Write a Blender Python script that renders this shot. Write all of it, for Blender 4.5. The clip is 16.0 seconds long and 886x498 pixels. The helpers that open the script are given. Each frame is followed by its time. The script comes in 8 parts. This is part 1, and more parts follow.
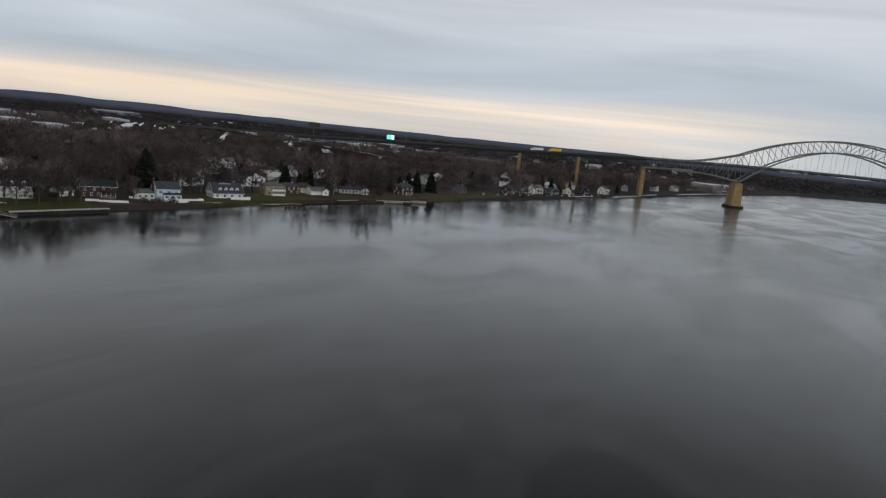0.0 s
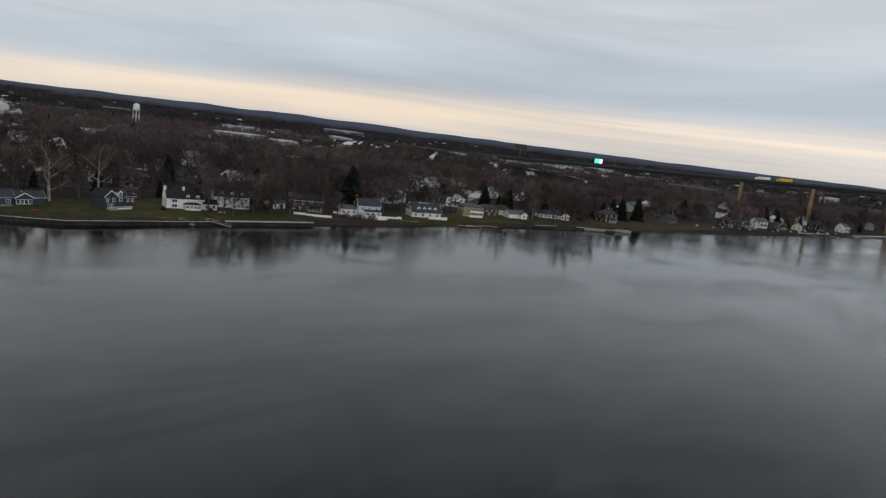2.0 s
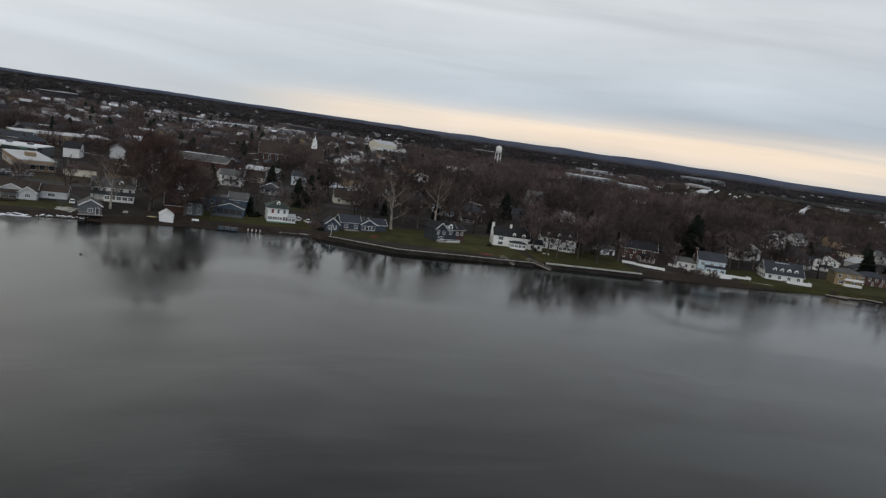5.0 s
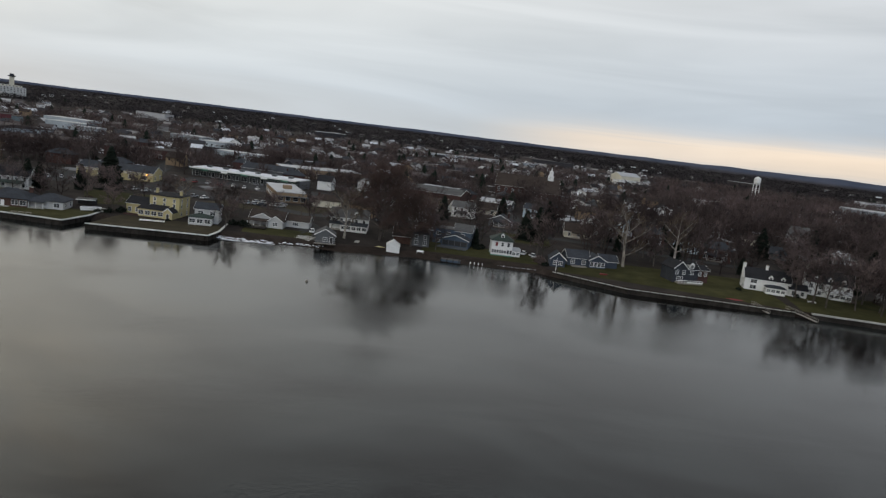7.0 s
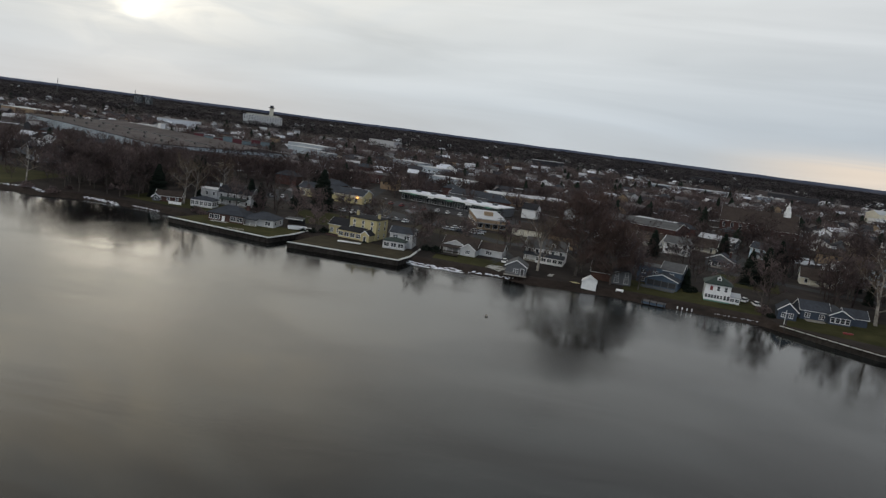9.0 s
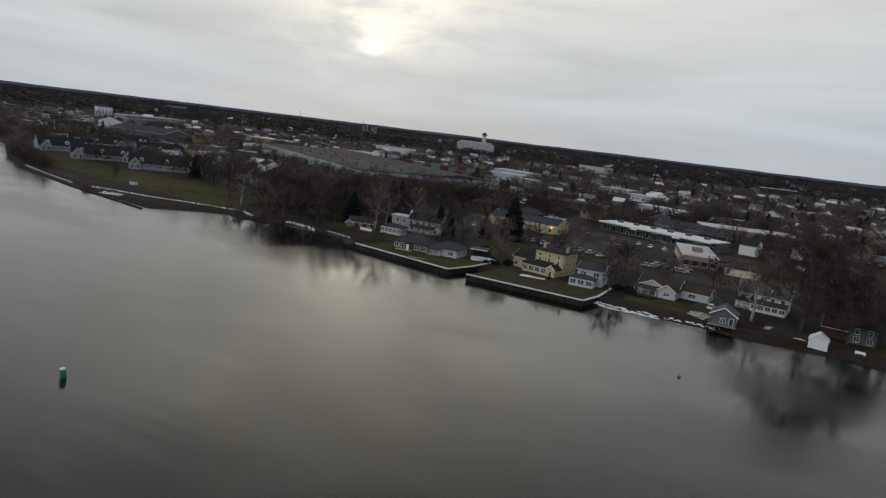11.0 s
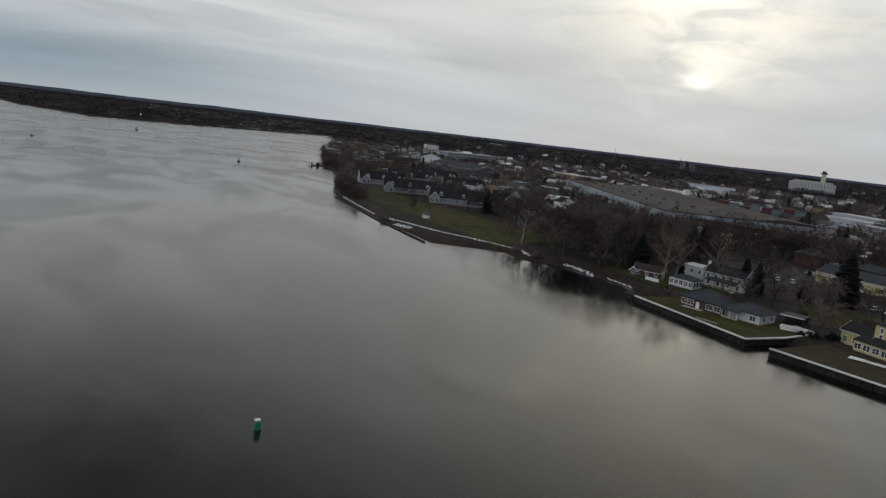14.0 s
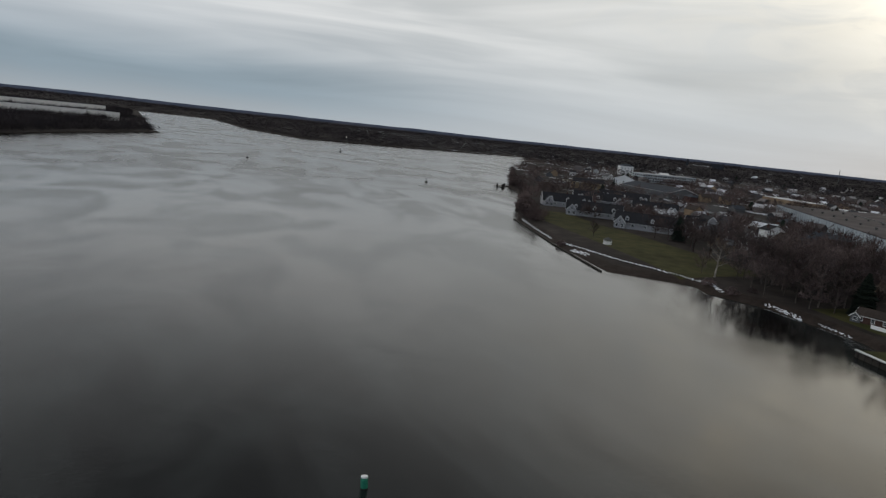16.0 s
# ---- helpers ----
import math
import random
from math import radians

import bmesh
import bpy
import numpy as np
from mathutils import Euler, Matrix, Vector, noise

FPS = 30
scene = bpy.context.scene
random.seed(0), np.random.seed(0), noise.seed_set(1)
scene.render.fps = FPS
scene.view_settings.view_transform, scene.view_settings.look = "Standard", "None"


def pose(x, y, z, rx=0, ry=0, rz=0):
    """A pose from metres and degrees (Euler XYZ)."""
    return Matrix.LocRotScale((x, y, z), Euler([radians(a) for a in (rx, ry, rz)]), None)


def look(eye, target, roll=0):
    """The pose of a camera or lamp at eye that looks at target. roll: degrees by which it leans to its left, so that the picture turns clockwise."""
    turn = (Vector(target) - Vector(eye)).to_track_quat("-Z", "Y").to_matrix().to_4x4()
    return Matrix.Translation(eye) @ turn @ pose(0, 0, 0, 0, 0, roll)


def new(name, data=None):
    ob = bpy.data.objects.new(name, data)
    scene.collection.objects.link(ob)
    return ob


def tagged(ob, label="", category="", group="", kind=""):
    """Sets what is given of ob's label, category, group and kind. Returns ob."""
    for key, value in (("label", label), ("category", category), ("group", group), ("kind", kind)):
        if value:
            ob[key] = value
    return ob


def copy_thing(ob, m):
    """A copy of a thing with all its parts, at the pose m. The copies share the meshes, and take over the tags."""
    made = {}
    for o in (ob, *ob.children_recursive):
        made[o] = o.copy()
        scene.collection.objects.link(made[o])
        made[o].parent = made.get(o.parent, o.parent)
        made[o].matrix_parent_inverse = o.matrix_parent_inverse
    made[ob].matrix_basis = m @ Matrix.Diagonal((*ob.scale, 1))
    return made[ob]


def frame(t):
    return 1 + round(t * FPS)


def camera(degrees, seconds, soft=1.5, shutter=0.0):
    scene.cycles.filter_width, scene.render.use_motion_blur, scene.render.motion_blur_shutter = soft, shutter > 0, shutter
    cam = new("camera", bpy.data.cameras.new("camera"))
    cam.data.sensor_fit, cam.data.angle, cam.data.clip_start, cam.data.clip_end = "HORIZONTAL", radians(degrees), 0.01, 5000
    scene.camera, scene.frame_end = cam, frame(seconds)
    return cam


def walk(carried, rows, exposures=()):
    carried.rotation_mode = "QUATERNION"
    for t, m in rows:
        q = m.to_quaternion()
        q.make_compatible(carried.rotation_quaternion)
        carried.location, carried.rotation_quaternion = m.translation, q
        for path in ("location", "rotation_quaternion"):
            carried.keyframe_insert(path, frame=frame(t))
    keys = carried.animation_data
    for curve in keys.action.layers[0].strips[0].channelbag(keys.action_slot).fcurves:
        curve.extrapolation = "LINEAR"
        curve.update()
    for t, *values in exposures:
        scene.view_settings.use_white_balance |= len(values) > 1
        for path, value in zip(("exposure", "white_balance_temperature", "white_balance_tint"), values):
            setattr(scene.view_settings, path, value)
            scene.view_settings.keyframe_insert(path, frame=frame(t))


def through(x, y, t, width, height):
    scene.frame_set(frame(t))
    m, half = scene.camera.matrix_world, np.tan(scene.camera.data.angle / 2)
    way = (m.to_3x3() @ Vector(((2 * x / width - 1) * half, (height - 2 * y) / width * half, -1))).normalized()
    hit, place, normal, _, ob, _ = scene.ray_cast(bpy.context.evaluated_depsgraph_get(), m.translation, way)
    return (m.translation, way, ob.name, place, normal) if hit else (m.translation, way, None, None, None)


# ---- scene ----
cam = camera(64.59, 16.0, soft=1.3)

# seconds, eye, then yaw to the left of +y, pitch and roll in degrees
FLIGHT = [
    (0.0, -47.43, -38.90, 46.46, -65.09, -9.18, 5.94),
    (0.5, -43.07, -37.13, 46.54, -61.36, -9.22, 5.73),
    (1.0, -38.73, -35.33, 46.59, -57.24, -9.23, 6.69),
    (1.5, -34.44, -33.49, 46.61, -52.86, -9.23, 6.99),
    (2.0, -30.21, -31.57, 46.57, -48.39, -9.26, 7.11),
    (2.5, -26.08, -29.51, 46.46, -43.86, -9.26, 7.13),
    (3.0, -22.05, -27.31, 46.29, -39.24, -9.27, 7.31),
    (5.5, -5.98, -11.74, 44.67, -14.91, -9.44, 8.30),
    (6.0, -3.78, -7.97, 44.43, -9.74, -9.39, 8.08),
    (6.5, -1.77, -4.08, 44.20, -4.71, -9.37, 7.94),
    (7.0, -0.00, -0.00, 44.00, 0.00, -9.40, 7.01),
    (7.5, 1.53, 4.27, 43.80, 4.46, -9.40, 6.76),
    (8.0, 2.80, 8.71, 43.66, 8.87, -9.39, 6.86),
    (8.5, 3.83, 13.32, 43.60, 13.29, -9.36, 7.08),
    (9.0, 4.64, 18.05, 43.60, 17.87, -9.32, 7.41),
    (11.5, 2.59, 42.94, 44.88, 39.27, -9.38, 6.59),
    (12.0, 0.99, 47.55, 45.06, 43.32, -9.36, 6.60),
    (12.5, -0.85, 52.01, 45.18, 47.68, -9.31, 7.26),
    (13.0, -2.97, 56.29, 45.21, 52.20, -9.31, 7.48),
    (13.5, -5.39, 60.33, 45.20, 56.60, -9.36, 7.08),
    (14.0, -8.09, 64.13, 45.15, 60.62, -9.42, 6.65),
    (14.5, -11.03, 67.70, 45.13, 64.57, -9.46, 6.40),
    (15.0, -14.15, 71.07, 45.19, 68.45, -9.49, 6.12),
    (15.5, -17.38, 74.29, 45.28, 72.44, -9.53, 6.24),
    (16.0, -20.64, 77.43, 45.40, 76.50, -9.49, 6.20),
]


def aim(x, y, z, yaw, pitch, roll):
    a, b = radians(yaw), radians(pitch)
    to = (x - 100 * math.sin(a) * math.cos(b), y + 100 * math.cos(a) * math.cos(b), z + 100 * math.sin(b))
    return look((x, y, z), to, roll)


walk(cam, [(t, aim(*row)) for t, *row in FLIGHT],
     exposures=[(0, 0.1), (3, 0.1), (5.5, 0.16), (9, 0.05), (11.5, -0.15), (12.5, -0.2), (16, -0.15)])

# ---- world, sun ----
SUN_AZ, SUN_EL = 42.6, 6.2      # degrees to the left of +y, and above the horizon


def sky_world():
    w = bpy.data.worlds.new("overcast_dusk")
    scene.world = w
    w.use_nodes = True
    nt = w.node_tree
    nt.nodes.clear()
    N, L = nt.nodes.new, nt.links.new

    def math_(op, a, b=None, clamp=False):
        n = N("ShaderNodeMath")
        n.operation, n.use_clamp = op, clamp
        for i, v in enumerate((a, b)):
            if v is None:
                continue
            if isinstance(v, (int, float)):
                n.inputs[i].default_value = v
            else:
                L(v, n.inputs[i])
        return n.outputs[0]

    def mix(fac, a, b, mode="MIX"):
        n = N("ShaderNodeMixRGB")
        n.blend_type = mode
        for i, v in enumerate((fac, a, b)):
            if isinstance(v, (int, float)):
                n.inputs[i].default_value = v
            elif isinstance(v, tuple):
                n.inputs[i].default_value = (*v, 1)
            else:
                L(v, n.inputs[i])
        return n.outputs[0]

    def ramp(v, stops, smooth=False):
        n = N("ShaderNodeValToRGB")
        if smooth:
            n.color_ramp.interpolation = "EASE"
        e = n.color_ramp.elements
        while len(e) < len(stops):
            e.new(0.5)
        for el, (p, c) in zip(e, stops):
            el.position = p
            el.color = (*c, 1) if isinstance(c, tuple) else (c, c, c, 1)
        L(v, n.inputs[0])
        return n.outputs[0]

    co = N("ShaderNodeTexCoord").outputs["Generated"]
    sep = N("ShaderNodeSeparateXYZ")
    L(co, sep.inputs[0])
    x, y, z = sep.outputs
    el = math_("MULTIPLY", math_("ARCSINE", z), 57.2958)              # degrees
    az = math_("MULTIPLY", math_("ARCTAN2", math_("MULTIPLY", x, -1.0), y), 57.2958)
    # streaky clouds, stretched along the horizon
    mp = N("ShaderNodeMapping")
    mp.inputs["Scale"].default_value = (1.0, 1.0, 9.0)
    L(co, mp.inputs[0])
    n1 = N("ShaderNodeTexNoise")
    n1.inputs["Scale"].default_value, n1.inputs["Detail"].default_value, n1.inputs["Roughness"].default_value = 1.9, 4, 0.5
    n1.inputs["Distortion"].default_value = 0.6
    L(mp.outputs[0], n1.inputs[0])
    streak = n1.outputs["Fac"]
    n2 = N("ShaderNodeTexNoise")
    n2.inputs["Scale"].default_value, n2.inputs["Detail"].default_value = 9, 6
    n2.inputs["Distortion"].default_value = 1.2
    mp2 = N("ShaderNodeMapping")
    mp2.inputs["Scale"].default_value = (1.0, 1.0, 3.0)
    L(co, mp2.inputs[0])
    L(mp2.outputs[0], n2.inputs[0])
    puff = n2.outputs["Fac"]
    # overcast deck by height above the horizon
    e01 = math_("DIVIDE", math_("ADD", el, math_("MULTIPLY", math_("SUBTRACT", streak, 0.5), 5.0)), 90.0, True)
    deck = ramp(e01, [(0.0, (0.46, 0.505, 0.55)), (0.035, (0.44, 0.505, 0.575)), (0.075, (0.51, 0.565, 0.625)),
                      (0.12, (0.60, 0.635, 0.675)), (0.2, (0.46, 0.485, 0.52)), (0.34, (0.36, 0.375, 0.40)), (0.6, (0.31, 0.32, 0.34)), (1.0, (0.38, 0.39, 0.41))])
    # unseen sky behind, brightened and tinted by bearing to light the land
    back = ramp(math_("DIVIDE", math_("ABSOLUTE", az), 180.0), [(0.56, 0.0), (0.8, 1.0)], True)
    high = ramp(math_("DIVIDE", el, 90.0, True), [(0.05, 0.0), (0.25, 1.0)], True)
    east = ramp(math_("DIVIDE", math_("ADD", az, 180.0), 360.0), [(0.0, (1.0, 1.02, 1.04)), (0.06, (0.54, 0.68, 0.90)), (0.12, (0.36, 0.48, 0.70)), (0.22, (0.36, 0.48, 0.70)), (0.4, (1.0, 1.0, 1.0)), (0.8, (1.60, 1.54, 1.45)), (0.93, (1.60, 1.54, 1.45)), (1.0, (1.0, 1.02, 1.04))])
    deck = mix(math_("MULTIPLY", back, high), deck, mix(1.0, (1.05, 1.055, 1.06), east, "MULTIPLY"))
    # towards the sun the deck thins
    sa, se = radians(SUN_AZ), radians(SUN_EL)
    sun = (-math.sin(sa) * math.cos(se), math.cos(sa) * math.cos(se), math.sin(se))
    dot = N("ShaderNodeVectorMath")
    dot.operation = "DOT_PRODUCT"
    L(co, dot.inputs[0])
    dot.inputs[1].default_value = sun
    d = math_("MAXIMUM", dot.outputs["Value"], 0.0)
    side = math_("SUBTRACT", az, SUN_AZ)

    def bell(v, width):
        return math_("POWER", 2.718, math_("MULTIPLY", math_("MULTIPLY", v, v), -1.0 / width ** 2))
    wide = math_("MULTIPLY", bell(side, 56.0), bell(math_("SUBTRACT", el, 15.0), 14.0))
    lift_up = ramp(math_("DIVIDE", el, 90.0, True), [(0.1, 0.80), (0.26, 1.25)], True)
    col = mix(math_("MULTIPLY", wide, 0.95), deck, mix(1.0, (0.965, 0.985, 0.955), lift_up, "MULTIPLY"))
    south = ramp(math_("DIVIDE", az, 180.0, True), [(0.32, 1.0), (0.50, 0.45), (0.62, 0.42), (0.82, 1.0)], True)
    aloft = ramp(math_("DIVIDE", el, 90.0, True), [(0.15, 0.0), (0.30, 1.0)], True)
    north = ramp(math_("DIVIDE", math_("MULTIPLY", az, -1.0), 180.0, True), [(0.30, 1.0), (0.46, 0.66), (0.58, 0.66), (0.72, 1.0)], True)
    col = mix(aloft, col, mix(1.0, mix(1.0, col, south, "MULTIPLY"), north, "MULTIPLY"))
    # thinner cloud in bright streaks over the open river
    lobe = math_("MULTIPLY", math_("MULTIPLY", bell(math_("SUBTRACT", az, 80.0), 20.0), bell(math_("SUBTRACT", el, 12.0), 7.0)), ramp(streak, [(0.36, 0.1), (0.62, 1.0)]))
    col = mix(math_("MULTIPLY", lobe, 0.85), col, (0.98, 0.975, 0.96))
    # clear strip of evening light low in the north-west
    az_in = math_("MULTIPLY", ramp(math_("DIVIDE", math_("ADD", az, 180.0), 360.0), [(0.215, 0.0), (0.285, 0.85), (0.36, 1.0), (0.42, 0.95), (0.465, 0.75), (0.502, 0.0)], True), 1.0)
    lift = math_("ADD", math_("MULTIPLY", math_("ADD", az, 30.0), -0.028), 1.45)
    off = math_("SUBTRACT", math_("ADD", el, math_("MULTIPLY", math_("SUBTRACT", streak, 0.5), 1.2)), lift)
    off = math_("ADD", math_("MAXIMUM", off, 0.0), math_("MULTIPLY", math_("MINIMUM", off, 0.0), 0.38))
    band = math_("POWER", 2.718, math_("MULTIPLY", math_("MULTIPLY", off, off), -0.95))
    mp3 = N("ShaderNodeMapping")
    mp3.inputs["Scale"].default_value = (1.0, 1.0, 42.0)
    L(co, mp3.inputs[0])
    n3 = N("ShaderNodeTexNoise")
    n3.inputs["Scale"].default_value, n3.inputs["Detail"].default_value, n3.inputs["Distortion"].default_value = 1.6, 4, 0.3
    L(mp3.outputs[0], n3.inputs[0])
    band = math_("MULTIPLY", band, ramp(n3.outputs["Fac"], [(0.36, 0.62), (0.52, 1.0)]))
    col = mix(math_("MULTIPLY", math_("MULTIPLY", band, az_in), 0.95, True), col, (0.95, 0.785, 0.615))
    # blue rain-grey bank low in the south
    az_s = ramp(math_("DIVIDE", math_("ADD", az, 180.0), 360.0), [(0.67, 0.0), (0.76, 1.0), (0.9, 1.0), (1.0, 0.0)], True)
    off2 = math_("SUBTRACT", math_("ADD", el, math_("MULTIPLY", math_("SUBTRACT", streak, 0.5), 3.0)), 2.2)
    band2 = math_("POWER", 2.718, math_("MULTIPLY", math_("MULTIPLY", off2, off2), -0.18))
    col = mix(math_("MULTIPLY", math_("MULTIPLY", band2, az_s), 0.8), col, (0.25, 0.335, 0.40))
    # light and dark streaks
    tone = ramp(streak, [(0.28, 0.88), (0.5, 1.0), (0.72, 1.10)])
    col = mix(1.0, col, tone, "MULTIPLY")
    # the veiled sun behind ragged cloud
    rag = ramp(puff, [(0.36, 0.25), (0.62, 1.0)])
    veil = math_("MULTIPLY", bell(side, 7.0), bell(math_("SUBTRACT", el, 12.5), 6.5))
    col = mix(math_("MULTIPLY", veil, rag), col, (0.52, 0.46, 0.34), "ADD")
    plume = math_("MULTIPLY", bell(side, 19.0), bell(math_("SUBTRACT", el, 22.0), 9.5))
    col = mix(math_("MULTIPLY", plume, rag), col, (0.62, 0.43, 0.14), "ADD")
    halo = math_("MULTIPLY", bell(side, 2.6), bell(math_("SUBTRACT", el, SUN_EL + 0.7), 1.5))
    col = mix(math_("MULTIPLY", halo, rag), col, (0.42, 0.37, 0.27), "ADD")
    spot = math_("MULTIPLY", bell(side, 0.8), bell(math_("SUBTRACT", el, SUN_EL - 0.4), 0.42))
    col = mix(spot, col, (0.75, 0.70, 0.55), "ADD")
    bg = N("ShaderNodeBackground")
    L(col, bg.inputs[0])
    bg.inputs[1].default_value = 0.96
    sky = N("ShaderNodeTexSky")
    sky.sky_type, sky.sun_disc = "NISHITA", False
    sky.sun_elevation, sky.sun_rotation = se, -sa
    bg2 = N("ShaderNodeBackground")
    L(sky.outputs[0], bg2.inputs[0])
    bg2.inputs[1].default_value = 0.001
    add = N("ShaderNodeAddShader")
    L(bg.outputs[0], add.inputs[0])
    L(bg2.outputs[0], add.inputs[1])
    out = N("ShaderNodeOutputWorld")
    L(add.outputs[0], out.inputs[0])
    lamp = bpy.data.lights.new("sun", "SUN")
    lamp.energy, lamp.angle, lamp.color = 0.05, radians(12), (1.0, 0.88, 0.7)
    ob = new("sun", lamp)
    ob.matrix_world = look((0, 0, 300), (-sun[0] * 100, -sun[1] * 100, 300 - sun[2] * 100))


sky_world()


# ---- materials ----
def surface(name, c1, c2, scale=1.0, rough=0.8, bump=0.0, metal=0.0, detail=5, stain=0.0, per_object=0.0, dist=0.05, through=0.0):
    """Two tones of a surface mixed by noise at one scale, darkened by stains at a larger one."""
    m = bpy.data.materials.new(name)
    m.use_nodes = True
    nt = m.node_tree
    N, L = nt.nodes.new, nt.links.new
    b = nt.nodes["Principled BSDF"]
    b.inputs["Roughness"].default_value, b.inputs["Metallic"].default_value = rough, metal
    if rough >= 0.8:
        b.inputs["Specular IOR Level"].default_value = 0.12
    geo = N("ShaderNodeNewGeometry").outputs["Position"]
    n = N("ShaderNodeTexNoise")
    n.inputs["Scale"].default_value, n.inputs["Detail"].default_value, n.inputs["Roughness"].default_value = scale, detail, 0.6
    L(geo, n.inputs["Vector"])
    r = N("ShaderNodeValToRGB")
    r.color_ramp.elements[0].position, r.color_ramp.elements[1].position = 0.32, 0.68
    r.color_ramp.elements[0].color, r.color_ramp.elements[1].color = (*c1, 1), (*c2, 1)
    L(n.outputs["Fac"], r.inputs[0])
    col = r.outputs[0]
    if stain:
        n2 = N("ShaderNodeTexNoise")
        n2.inputs["Scale"].default_value, n2.inputs["Detail"].default_value = scale * 0.17, 4
        L(geo, n2.inputs["Vector"])
        r2 = N("ShaderNodeValToRGB")
        r2.color_ramp.elements[0].position, r2.color_ramp.elements[1].position = 0.38, 0.62
        r2.color_ramp.elements[0].color = (1 - stain, 1 - stain, 1 - stain, 1)
        L(n2.outputs["Fac"], r2.inputs[0])
        mx = N("ShaderNodeMixRGB")
        mx.blend_type, mx.inputs[0].default_value = "MULTIPLY", 1.0
        L(col, mx.inputs[1])
        L(r2.outputs[0], mx.inputs[2])
        col = mx.outputs[0]
    if per_object:
        oi = N("ShaderNodeObjectInfo")
        hs = N("ShaderNodeHueSaturation")
        mr = N("ShaderNodeMapRange")
        mr.inputs[3].default_value, mr.inputs[4].default_value = 1 - per_object, 1 + per_object
        L(oi.outputs["Random"], mr.inputs[0])
        L(mr.outputs[0], hs.inputs["Value"])
        L(col, hs.inputs["Color"])
        col = hs.outputs[0]
    L(col, b.inputs["Base Color"])
    if bump:
        bp = N("ShaderNodeBump")
        bp.inputs["Strength"].default_value, bp.inputs["Distance"].default_value = bump, dist
        L(n.outputs["Fac"], bp.inputs["Height"])
        L(bp.outputs[0], b.inputs["Normal"])
    if through:      # loose twigs let light through
        tr, mix = N("ShaderNodeBsdfTranslucent"), N("ShaderNodeMixShader")
        L(col, tr.inputs[0])
        mix.inputs[0].default_value = through
        L(b.outputs[0], mix.inputs[1])
        L(tr.outputs[0], mix.inputs[2])
        L(mix.outputs[0], nt.nodes["Material Output"].inputs[0])
    return m


def tone(name, c, rough=0.7, var=0.12, scale=1.5, **k):
    return surface(name, tuple(v * (1 - var) for v in c), tuple(min(1, v * (1 + var)) for v in c), scale, rough, **k)


